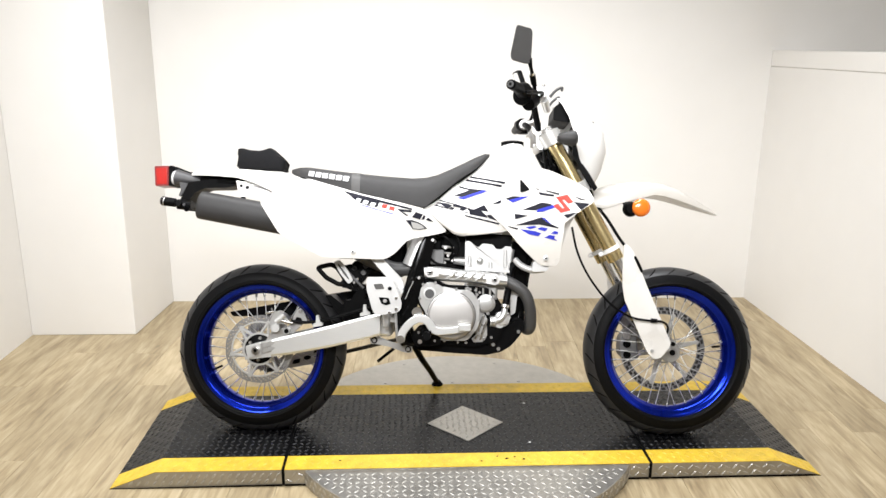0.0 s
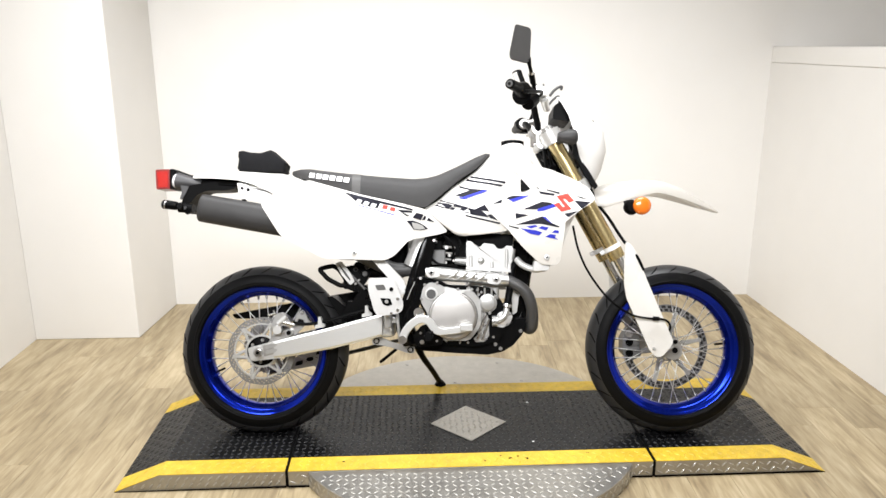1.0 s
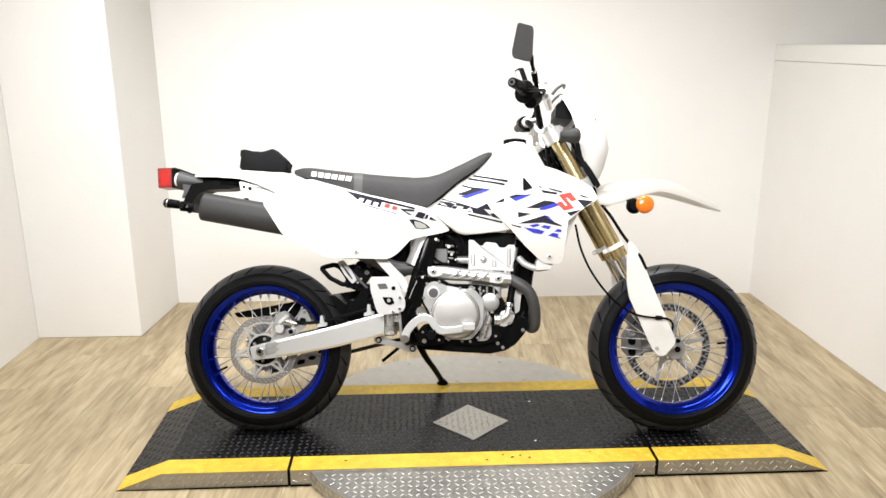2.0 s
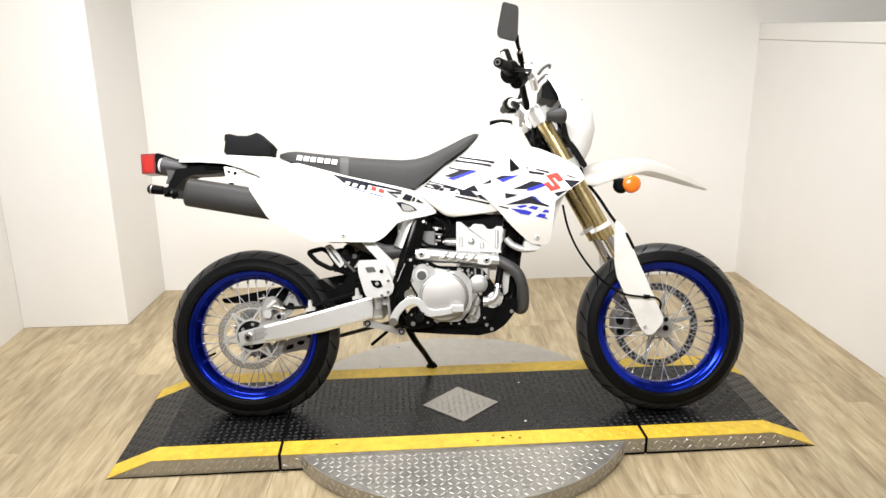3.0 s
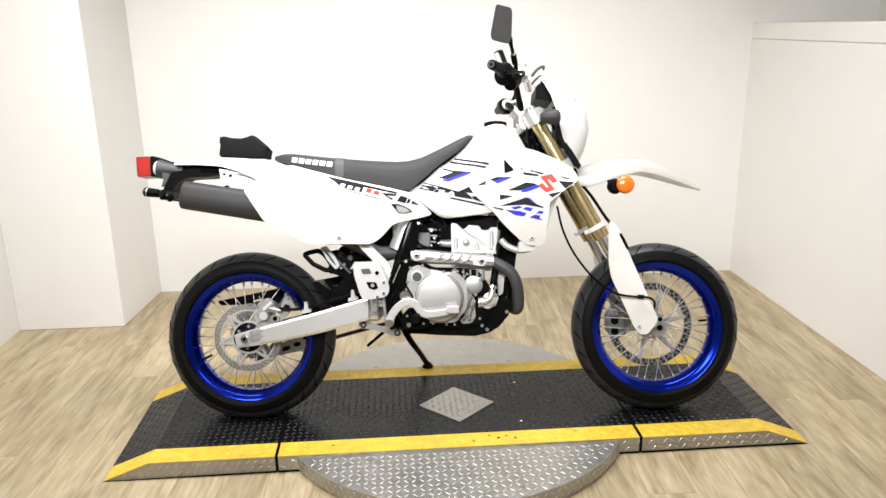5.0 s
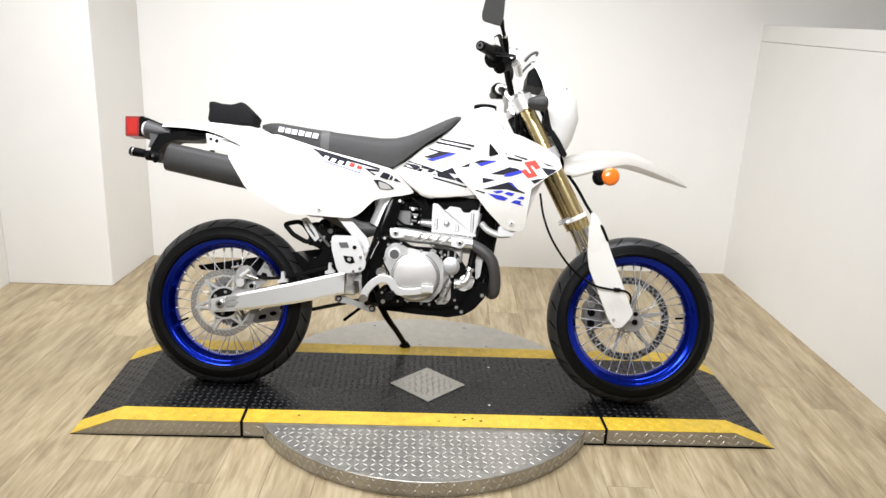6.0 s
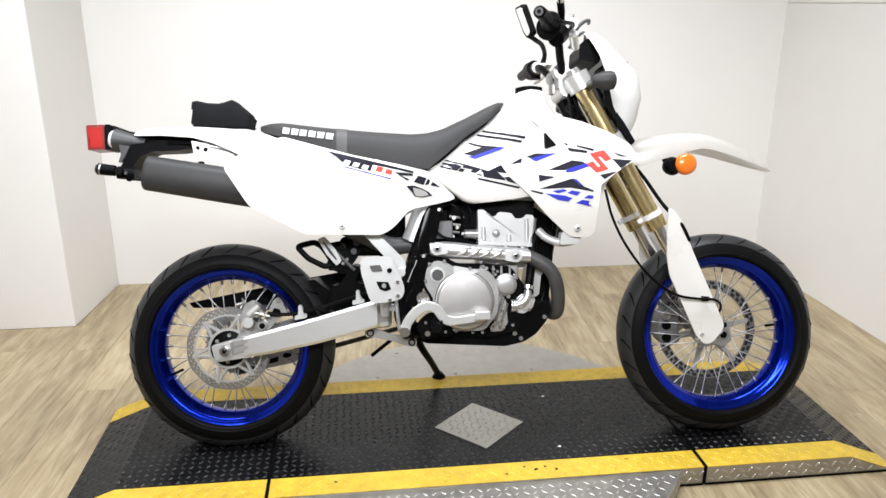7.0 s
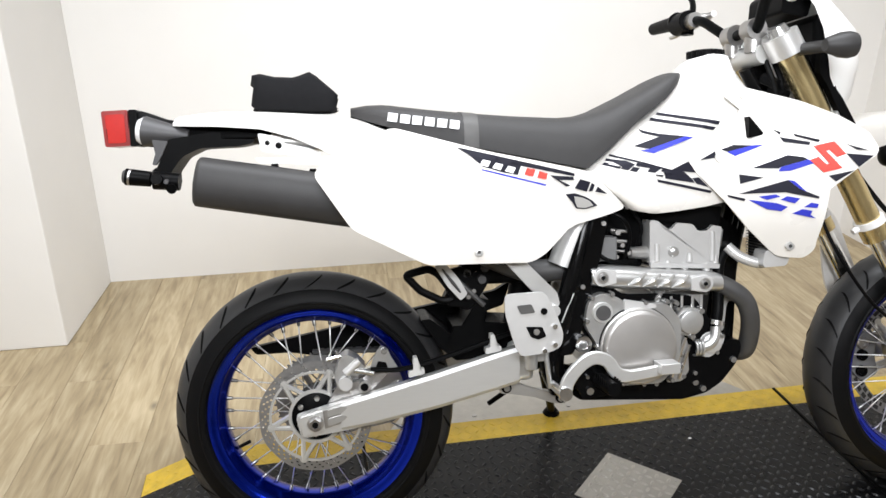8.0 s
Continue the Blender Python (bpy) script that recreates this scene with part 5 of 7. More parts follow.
box(bm, -0.262, -0.222, -0.130, -0.105, 0.404, 0.424)
part("master_cylinder", bm, CAST, moto, "silver rear brake master cylinder", bevel=0.004)
bm = bmesh.new()
prism(bm, rounded([(-0.323, 0.325), (-0.323, 0.349), (-0.297, 0.352), (-0.248, 0.331), (-0.203, 0.322), (-0.173, 0.321), (-0.173, 0.293), (-0.201, 0.295), (-0.248, 0.313), (-0.299, 0.323)], 0.010), -0.082, -0.068)
part("linkage_arm", bm, CAST, moto, "silver suspension linkage arm", bevel=0.003)
for x, z in ((-0.307, 0.337), (-0.187, 0.307)):
    part("linkage_ring", rod(bmesh.new(), (x, -0.08, z), (x, -0.085, z), 0.0115, 0.0110, 16), BLACK, moto)
    part("linkage_bolt", rod(bmesh.new(), (x, -0.08, z), (x, -0.089, z), 0.0075, 0.007, 12), BOLT, moto)
stand = bmesh.new()
tube(stand, [(-0.180, 0.085, 0.320), (-0.152, 0.170, 0.250), (-0.118, 0.275, 0.185), (-0.090, 0.368, 0.125)], [0.014, 0.012, 0.011, 0.011], 10, 4)
ss = part("side_stand", stand, BLACK, moto, "black steel side stand")
bm = bmesh.new()
rod(bm, (-0.090, 0.366, 0.130), (-0.089, 0.3720, 0.1150), 0.014, 0.024, 14)
part("stand_foot", bm, BLACK, ss, "flat black foot")
bm = bmesh.new()
rod(bm, (-0.250, 0.09, 0.290), (-0.312, 0.12, 0.238), 0.006, 0.006, 10)
part("shift_lever", bm, BLACK, moto, "thin black lever")

# rear reservoir and loop bracket above the rear wheel
bm = bmesh.new()
loop = rounded([(-0.517, 0.590), (-0.500, 0.596), (-0.467, 0.603), (-0.447, 0.592), (-0.424, 0.560), (-0.414, 0.534), (-0.440, 0.532), (-0.486, 0.556)], 0.008)
tube(bm, [(x, -0.058, z) for x, z in loop + loop[:2]], 0.0085, 8, 1, smooth=False)
prism(bm, rounded([(-0.436, 0.570), (-0.418, 0.576), (-0.398, 0.538), (-0.386, 0.518), (-0.428, 0.520), (-0.424, 0.540)], 0.005), -0.064, -0.050)
part("strap_loop", bm, BLACK, moto, "black plastic loop bracket", smooth=False)
bm = bmesh.new()
prism(bm, rounded([(-0.456, 0.612), (-0.436, 0.620), (-0.406, 0.584), (-0.386, 0.548), (-0.402, 0.534), (-0.431, 0.568)], 0.006), -0.080, -0.066)
arm = part("bracket_arm", bm, HEADCAST, moto, "pale metal bracket arm", bevel=0.003)
bm = bmesh.new()
tube(bm, [(-0.440, -0.0805, 0.604), (-0.418, -0.0815, 0.574), (-0.402, -0.0805, 0.552)], [0.002, 0.004, 0.002], 6, 3)
part("arm_groove", bm, PIPE, arm, "dark groove along the arm")
bm = bmesh.new()
prism(bm, rounded([(-0.424, 0.600), (-0.396, 0.606), (-0.374, 0.586), (-0.352, 0.546), (-0.382, 0.524), (-0.398, 0.550)], 0.006), -0.066, -0.054)
part("bracket_arm", bm, BLACK, moto, "black bracket arm", bevel=0.003)
for x, z in ((-0.384, 0.540), (-0.372, 0.552)):
    part("arm_bolt", rod(bmesh.new(), (x, -0.064, z), (x, -0.074, z), 0.006, 0.005, 8), BOLT, moto, "small bright bolt")
bm = bmesh.new()
prism(bm, rounded([(-0.440, 0.530), (-0.380, 0.505), (-0.340, 0.560), (-0.320, 0.610), (-0.385, 0.620)], 0.014), -0.055, -0.020)
part("inner_fender", bm, BLACK, moto, "black inner rear fender", bevel=0.004)
for x, z in ((-0.352, 0.575), (-0.345, 0.600), (-0.385, 0.590)):
    part("fender_bolt", rod(bmesh.new(), (x, -0.055, z), (x, -0.066, z), 0.010, 0.009, 12), PIPE, moto)
bm = bmesh.new()
tube(bm, [(-0.405, -0.066, 0.575), (-0.375, -0.07, 0.545), (-0.350, -0.07, 0.520)], 0.006, 8, 4)
part("vent_hose", bm, PIPE, moto, "dark vent hose")

# seat
SEAT = [(-0.618, 0.946, 0.930, 0.045), (-0.585, 0.950, 0.916, 0.085), (-0.55, 0.950, 0.905, 0.105), (-0.46, 0.938, 0.879, 0.120), (-0.38, 0.929, 0.859, 0.126), (-0.28, 0.920, 0.838, 0.130), (-0.18, 0.914, 0.816, 0.130),
        (-0.135, 0.917, 0.806, 0.127), (-0.09, 0.928, 0.843, 0.122), (-0.02, 0.960, 0.903, 0.112), (0.05, 0.996, 0.952, 0.098), (0.085, 1.010, 0.988, 0.080), (0.094, 1.008, 0.998, 0.060)]


def seat_ring(x):
    zt, zb, hw = interp(SEAT, x)
    h = zt - zb
    half = [(-hw, zb), (-hw * 1.01, zb + h * 0.30), (-hw * 0.985, zb + h * 0.60), (-hw * 0.90, zb + h * 0.85), (-hw * 0.72, zb + h * 0.97), (-hw * 0.40, zt + 0.002), (0, zt + 0.003)]
    return [(x, y, z) for y, z in half] + [(x, -y, z) for y, z in reversed(half[:-1])]


bm = bmesh.new()
xs = [-0.618 + 0.712 * k / 44 for k in range(45)]
loft(bm, [seat_ring(x) for x in xs])
seat = part("seat", bm, VINYL, moto, "dark grey textured vinyl seat with plain white marks", angle=60)
bm = bmesh.new()
rings = []
for x in (-0.392, -0.386, -0.380, -0.374, -0.368, -0.362):
    ring = seat_ring(x)
    g = 1.012 if -0.39 < x < -0.364 else 1.004
    rings.append([(p[0], p[1] * g, 0.88 + (p[2] - 0.88) * (1.02 if p[2] > 0.88 else 1.0) + (0.0005 if p[2] > 0.9 else 0)) for p in ring])
loft(bm, rings)
part("seat_strap", bm, VINYL2, seat, "grey strap across the seat", angle=60)
seat_tree = mesh_tree(seat)

# fuel tank
TANK = [(-0.136, 0.806, 0.798, 0.118, 0.11), (-0.09, 0.838, 0.760, 0.135, 0.11), (-0.03, 0.895, 0.715, 0.146, 0.105), (0.0, 0.912, 0.709, 0.149, 0.10), (0.045, 0.948, 0.712, 0.150, 0.095), (0.088, 0.992, 0.717, 0.149, 0.085), (0.116, 1.014, 0.720, 0.147, 0.070),
        (0.138, 1.042, 0.724, 0.144, 0.054), (0.175, 1.053, 0.730, 0.140, 0.050), (0.212, 1.049, 0.738, 0.135, 0.050), (0.226, 1.012, 0.75, 0.146, 0.056), (0.250, 0.972, 0.77, 0.150, 0.075), (0.300, 0.925, 0.80, 0.146, 0.10)]


def tank_ring(x):
    zt, zb, hw, tw = interp(TANK, x)
    h = zt - zb
    half = [(-hw * 0.965, zb), (-hw * 0.99, zb + h * 0.05), (-hw, zb + h * 0.16), (-hw * 0.995, zb + h * 0.38), (-hw * 0.95, zb + h * 0.58), (-(hw * 0.5 + tw * 0.42), zb + h * 0.76), (-tw * 0.98, zb + h * 0.93), (-tw * 0.80, zt - 0.004), (0, zt)]
    return [(x, y, z) for y, z in half] + [(x, -y, z) for y, z in reversed(half[:-1])]


bm = bmesh.new()
loft(bm, [tank_ring(-0.136 + 0.436 * k / 40) for k in range(41)])
tank = part("fuel_tank", bm, WHITE, moto, "glossy white fuel tank with black and blue graphics", angle=70)
tank_tree = mesh_tree(tank)
bm = bmesh.new()
lathe(bm, [(0.0, 1.062), (0.031, 1.061), (0.037, 1.058), (0.039, 1.052), (0.039, 1.030), (0.0, 1.030)], 36, centre=(0.180, 0, 0), axis="z")
cap = part("tank_cap", bm, BLACK, tank, "ribbed black filler cap")
bm = bmesh.new()
for k in range(18):
    a = 2 * math.pi * k / 18
    rod(bm, (0.180 + 0.0385 * math.cos(a), 0.0385 * math.sin(a), 1.044), (0.180 + 0.0385 * math.cos(a), 0.0385 * math.sin(a), 1.059), 0.003, 0.003, 6)
tagged(part("cap_rib_field", bm, BLACK, tank), kind="stuff")

# side panels and shrouds, right then left
PANEL = [(-0.697, 0.815), (-0.626, 0.705), (-0.480, 0.627), (-0.268, 0.622), (-0.236, 0.640), (-0.188, 0.692), (-0.095, 0.711), (-0.052, 0.723), (-0.134, 0.800), (-0.349, 0.847), (-0.541, 0.900), (-0.652, 0.848)]
SHROUD = [(0.159, 0.960), (0.174, 0.970), (0.199, 0.968), (0.302, 0.932), (0.365, 0.900), (0.420, 0.864), (0.438, 0.832), (0.431, 0.818), (0.392, 0.794), (0.333, 0.746), (0.327, 0.681), (0.331, 0.625), (0.315, 0.606), (0.269, 0.609), (0.251, 0.622), (0.199, 0.673), (0.151, 0.731), (0.084, 0.798), (0.078, 0.818), (0.103, 0.839), (0.160, 0.851), (0.206, 0.858), (0.232, 0.866), (0.203, 0.906), (0.180, 0.932), (0.162, 0.950)]


def panel_y(x, z):
    out = 0.016 * math.exp(-((x + 0.36) / 0.24) ** 2 - ((z - 0.74) / 0.12) ** 2)
    rear = 0.028 * min(1, max(0, -x - 0.38) / 0.24)
    return -0.166 - out - rear + 0.42 * max(0, z - 0.835) + 0.29 * max(0, x + 0.20)


def shroud_y(x, z):
    """The shroud flares forward to its widest at the front, with a crease above and below."""
    def soft(v, w=0.018):
        return w * math.log1p(math.exp(v / w)) if v < 0.5 else v
    return -0.153 - 0.40 * soft(x - 0.155) + 0.36 * soft(x - 0.375) + 0.25 * soft(z - 0.805) + 0.42 * soft(0.695 - z)


bm = bmesh.new()
plate(bm, rounded(PANEL, 0.016), panel_y, 0.004, 5)
panel = part("side_panel", bm, WHITE, moto, "glossy white side panel with black and red graphics", angle=50)
panel_tree = mesh_tree(panel)
bm = bmesh.new()
plate(bm, rounded(SHROUD, 0.010), shroud_y, 0.004, 5)
shroud = part("radiator_shroud", bm, WHITE, moto, "glossy white radiator shroud with black, blue and red graphics", angle=50)
shroud_tree = mesh_tree(shroud)
bm = bmesh.new()
plate(bm, rounded(PANEL, 0.016), lambda x, z: -panel_y(x, z), 0.004, 4, side=1)
part("side_panel", bm, WHITE, moto, "glossy white side panel", angle=50)
bm = bmesh.new()
plate(bm, rounded(SHROUD, 0.010), lambda x, z: -shroud_y(x, z), 0.004, 4, side=1)
part("radiator_shroud", bm, WHITE, moto, "glossy white radiator shroud", angle=50)
bm = bmesh.new()
plate(bm, rounded([(0.330, 0.740), (0.392, 0.792), (0.372, 0.755), (0.350, 0.700), (0.336, 0.650)], 0.006), lambda x, z: -0.155, 0.030, 2)
part("shroud_return", bm, WHITE, moto, "white inner edge of the shroud", angle=50)
for tree, parent, x, z, r in ((panel_tree, panel, -0.376, 0.648, 0.0085), (shroud_tree, shroud, 0.284, 0.633, 0.0095), (shroud_tree, shroud, 0.198, 0.949, 0.0075), (shroud_tree, shroud, 0.142, 0.822, 0.0115), (panel_tree, panel, -0.520, 0.882, 0.008)):
    hit = tree.ray_cast(Vector((x, -1, z)), Vector((0, 1, 0)))
    y = hit[0].y if hit[0] is not None else -0.16
    bm = bmesh.new()
    lathe(bm, [(0.0, y - 0.0030), (r * 0.45, y - 0.0030), (r * 0.5, y - 0.0045), (r * 0.95, y - 0.0040), (r, y - 0.0015), (r, y + 0.003), (0.0, y + 0.003)], 20, centre=(x, 0, z))
    screw = part("panel_screw", bm, WHITE if x in (0.198, 0.142, -0.520) else ALLOY, parent)
    if x in (-0.376, 0.284):
        bm = bmesh.new()
        rod(bm, (x, y - 0.0028, z), (x, y - 0.0036, z), r * 0.44, r * 0.44, 6)
        part("screw_socket", bm, PIPE, parent)

TREES = {"tank": (tank_tree, tank), "shroud": (shroud_tree, shroud), "panel": (panel_tree, panel), "seat": (seat_tree, seat)}
LIFTS = {"decal_black": 0.0016, "decal_blue": 0.0025, "badge_silver": 0.0025, "decal_white": 0.0032, "decal_red": 0.0032}


def mark(where, mat, outline):
    tree, parent = TREES[where]
    decal(tree, outline, mat, parent, LIFTS[mat.name], shape=shroud_y if where == "shroud" else None)


mark("tank", D_BLACK, [(0.028, 0.921), (0.147, 0.897), (0.142, 0.890), (0.024, 0.916)])
mark("tank", D_BLACK, [(0.013, 0.910), (0.137, 0.885), (0.130, 0.879), (0.009, 0.904)])
mark("tank", D_BLACK, [(-0.017, 0.886), (0.018, 0.876), (0.070, 0.868), (-0.003, 0.844), (-0.033, 0.851), (0.021, 0.869), (-0.012, 0.879)])
mark("tank", D_BLUE, [(0.070, 0.868), (0.086, 0.865), (0.002, 0.835), (-0.024, 0.842), (-0.003, 0.844)])
mark("tank", D_BLACK, [(-0.083, 0.836), (0.035, 0.800), (0.033, 0.797), (-0.085, 0.832)])
mark("tank", D_BLACK, [(-0.091, 0.827), (-0.054, 0.821), (-0.038, 0.813), (-0.053, 0.801), (-0.067, 0.805), (-0.055, 0.812), (-0.059, 0.815), (-0.093, 0.822)])
mark("tank", D_BLACK, [(-0.094, 0.819), (-0.102, 0.814), (-0.07, 0.805), (-0.066, 0.809), (-0.089, 0.815), (-0.086, 0.817)])
mark("tank", D_BLACK, [(-0.034, 0.816), (0.003, 0.808), (0.014, 0.802), (0.001, 0.794), (-0.015, 0.797), (-0.004, 0.802), (-0.008, 0.804), (-0.037, 0.81)])
mark("tank", D_BLACK, [(-0.042, 0.808), (-0.05, 0.8), (-0.036, 0.797), (-0.029, 0.805)])
mark("tank", D_BLACK, [(0.004, 0.791), (0.002, 0.788), (0.017, 0.785), (0.019, 0.789)])
mark("tank", D_BLACK, [(0.019, 0.803), (0.063, 0.795), (0.05, 0.786), (0.083, 0.777), (0.086, 0.771), (0.023, 0.782), (0.042, 0.791), (0.014, 0.797)])
mark("tank", D_BLACK, [(0.035, 0.799), (0.073, 0.816), (0.089, 0.792)])
mark("tank", D_BLACK, [(0.081, 0.781), (0.096, 0.782), (0.118, 0.761), (0.091, 0.769)])
mark("tank", D_BLACK, [(0.005, 0.781), (0.127, 0.753), (0.123, 0.748), (0.007, 0.775)])
mark("shroud", D_BLACK, [(0.097, 0.817), (0.132, 0.835), (0.133, 0.822)])
mark("shroud", D_BLACK, [(0.144, 0.838), (0.170, 0.847), (0.205, 0.845), (0.159, 0.833)])
mark("shroud", D_BLUE, [(0.205, 0.845), (0.227, 0.846), (0.171, 0.824), (0.156, 0.833)])
mark("shroud", D_BLACK, [(0.177, 0.786), (0.223, 0.778), (0.179, 0.766)])
mark("shroud", D_BLACK, [(0.245, 0.876), (0.258, 0.870), (0.256, 0.865)])
mark("shroud", D_BLACK, [(0.280, 0.866), (0.325, 0.852), (0.322, 0.847), (0.282, 0.861)])
mark("shroud", D_BLACK, [(0.255, 0.860), (0.308, 0.848), (0.305, 0.842), (0.261, 0.850)])
mark("shroud", D_BLACK, [(0.202, 0.798), (0.266, 0.823), (0.294, 0.818), (0.301, 0.813), (0.253, 0.799), (0.249, 0.796)])
mark("shroud", D_BLUE, [(0.253, 0.799), (0.301, 0.813), (0.314, 0.809), (0.311, 0.805), (0.270, 0.791), (0.248, 0.790)])
mark("shroud", D_BLACK, [(0.176, 0.745), (0.265, 0.772), (0.285, 0.754), (0.321, 0.737), (0.320, 0.733), (0.261, 0.747)])
mark("shroud", D_BLUE, [(0.265, 0.772), (0.276, 0.770), (0.298, 0.747), (0.285, 0.754)])
mark("shroud", D_BLACK, [(0.154, 0.744), (0.190, 0.735), (0.187, 0.730), (0.157, 0.739)])
mark("shroud", D_BLUE, [(0.213, 0.739), (0.243, 0.743), (0.252, 0.738), (0.228, 0.732)])
mark("shroud", D_BLUE, [(0.252, 0.732), (0.264, 0.739), (0.287, 0.734), (0.278, 0.724)])
mark("shroud", D_BLUE, [(0.194, 0.733), (0.246, 0.725), (0.237, 0.716), (0.266, 0.717), (0.255, 0.708), (0.228, 0.713), (0.231, 0.718)])
mark("shroud", D_BLUE, [(0.295, 0.716), (0.307, 0.725), (0.320, 0.722), (0.318, 0.714)])
mark("shroud", D_BLUE, [(0.275, 0.703), (0.292, 0.712), (0.310, 0.708), (0.307, 0.700), (0.318, 0.692)])
mark("shroud", D_BLACK, [(0.369, 0.823), (0.423, 0.817), (0.392, 0.795)])
mark("shroud", D_BLACK, [(0.336, 0.779), (0.384, 0.789), (0.349, 0.767)])
mark("shroud", D_BLACK, [(0.370, 0.842), (0.416, 0.827), (0.391, 0.830)])
mark("shroud", D_RED, [(0.312, 0.840), (0.349, 0.848), (0.368, 0.822), (0.352, 0.816), (0.339, 0.831), (0.323, 0.827)])
mark("shroud", D_RED, [(0.312, 0.840), (0.328, 0.835), (0.360, 0.794), (0.343, 0.796)])
mark("shroud", D_RED, [(0.303, 0.812), (0.319, 0.818), (0.332, 0.802), (0.349, 0.806), (0.360, 0.794), (0.327, 0.786)])
mark("seat", D_WHITE, [(-0.543, 0.932), (-0.524, 0.929), (-0.527, 0.912), (-0.546, 0.915)])
mark("seat", D_WHITE, [(-0.518, 0.928), (-0.499, 0.925), (-0.502, 0.908), (-0.521, 0.911)])
mark("seat", D_WHITE, [(-0.494, 0.924), (-0.475, 0.922), (-0.478, 0.905), (-0.497, 0.907)])
mark("seat", D_WHITE, [(-0.469, 0.921), (-0.450, 0.918), (-0.453, 0.901), (-0.472, 0.904)])
mark("seat", D_WHITE, [(-0.444, 0.917), (-0.425, 0.915), (-0.428, 0.898), (-0.447, 0.900)])
mark("seat", D_WHITE, [(-0.419, 0.914), (-0.400, 0.911), (-0.403, 0.894), (-0.422, 0.897)])
mark("panel", D_BLACK, [(-0.415, 0.858), (-0.365, 0.846), (-0.176, 0.799), (-0.176, 0.793), (-0.291, 0.818), (-0.368, 0.837), (-0.384, 0.837)])
mark("panel", D_BLACK, [(-0.392, 0.843), (-0.361, 0.840), (-0.287, 0.820), (-0.295, 0.800), (-0.326, 0.806), (-0.364, 0.818)])
mark("panel", D_WHITE, [(-0.364, 0.832), (-0.349, 0.828), (-0.355, 0.817), (-0.371, 0.822)])
mark("panel", D_WHITE, [(-0.339, 0.825), (-0.324, 0.821), (-0.330, 0.810), (-0.346, 0.815)])
mark("panel", D_WHITE, [(-0.314, 0.818), (-0.299, 0.814), (-0.305, 0.803), (-0.321, 0.808)])
mark("panel", D_RED, [(-0.276, 0.813), (-0.259, 0.809), (-0.264, 0.796), (-0.282, 0.800)])
mark("panel", D_RED, [(-0.251, 0.806), (-0.234, 0.801), (-0.237, 0.789), (-0.256, 0.793)])
mark("panel", D_BLUE, [(-0.368, 0.814), (-0.237, 0.779), (-0.239, 0.776), (-0.368, 0.811)])
mark("panel", D_BLACK, [(-0.230, 0.797), (-0.179, 0.792), (-0.177, 0.786), (-0.211, 0.787), (-0.186, 0.775), (-0.195, 0.773)])
mark("panel", D_BLACK, [(-0.176, 0.769), (-0.163, 0.787), (-0.139, 0.780), (-0.148, 0.761)])
mark("panel", D_BLACK, [(-0.144, 0.761), (-0.136, 0.778), (-0.129, 0.774), (-0.134, 0.762)])
mark("panel", D_BLACK, [(-0.128, 0.760), (-0.122, 0.770), (-0.099, 0.754)])
mark("panel", D_BLACK, [(-0.197, 0.758), (-0.176, 0.759), (-0.152, 0.751), (-0.135, 0.742), (-0.123, 0.731), (-0.150, 0.726), (-0.173, 0.728), (-0.182, 0.741)])
mark("panel", D_SILVER, [(-0.178, 0.753), (-0.158, 0.749), (-0.142, 0.742), (-0.133, 0.732), (-0.152, 0.728), (-0.171, 0.730), (-0.176, 0.741)])

# radiator
bm = bmesh.new()
box(bm, 0.255, 0.290, -0.150, -0.060, 0.60, 0.86)
box(bm, 0.255, 0.290, 0.060, 0.150, 0.60, 0.86)
rad = part("radiator", bm, PIPE, moto, "dark grey radiator core", bevel=0.004)
bm = bmesh.new()
for k in range(40):
    z = 0.606 + 0.0062 * k
    box(bm, 0.252, 0.293, -0.1525, -0.058, z, z + 0.0022)
tagged(part("radiator_fin_field", bm, STEEL, rad, "thin metal fins", smooth=False), kind="stuff")
bm = bmesh.new()
prism(bm, rounded([(0.238, 0.586), (0.292, 0.588), (0.300, 0.612), (0.286, 0.628), (0.243, 0.622)], 0.008), -0.156, -0.110)
part("radiator_bracket", bm, HEADCAST, moto, "silver radiator lower tank", bevel=0.003)
# Black block fills the open notch in place of its shade.
bm = bmesh.new()
prism(bm, rounded([(0.196, 0.906), (0.231, 0.867), (0.196, 0.860)], 0.004), -0.166, -0.100)
part("tank_recess", bm, BLACK, moto, "black block standing for the shaded gap behind the shroud", smooth=False)

# tail: fender, light, plate bracket
FEND = [(-0.975, 0.930, 0.917, 0.060), (-0.93, 0.936, 0.914, 0.085), (-0.885, 0.939, 0.912, 0.100), (-0.80, 0.938, 0.905, 0.112), (-0.74, 0.934, 0.888, 0.118), (-0.69, 0.930, 0.866, 0.124), (-0.65, 0.929, 0.846, 0.128), (-0.60, 0.916, 0.850, 0.130), (-0.54, 0.894, 0.860, 0.130), (-0.44, 0.868, 0.845, 0.120)]
bm = bmesh.new()
rings = []
for k in range(37):
    x = -0.975 + 0.535 * k / 36
    zt, zb, hw = interp(FEND, x)
    outer = [(-hw, zb), (-hw * 1.0, zb + (zt - zb) * 0.45), (-hw * 0.93, zt - 0.006), (-hw * 0.6, zt + 0.003), (0, zt + 0.009), (hw * 0.6, zt + 0.003), (hw * 0.93, zt - 0.006), (hw, zb + (zt - zb) * 0.45), (hw, zb)]
    inner = [(y * 0.96, z - 0.004 if abs(y) < hw * 0.95 else z) for y, z in reversed(outer)]
    rings.append([(x, y, z) for y, z in outer + inner])
loft(bm, rings)
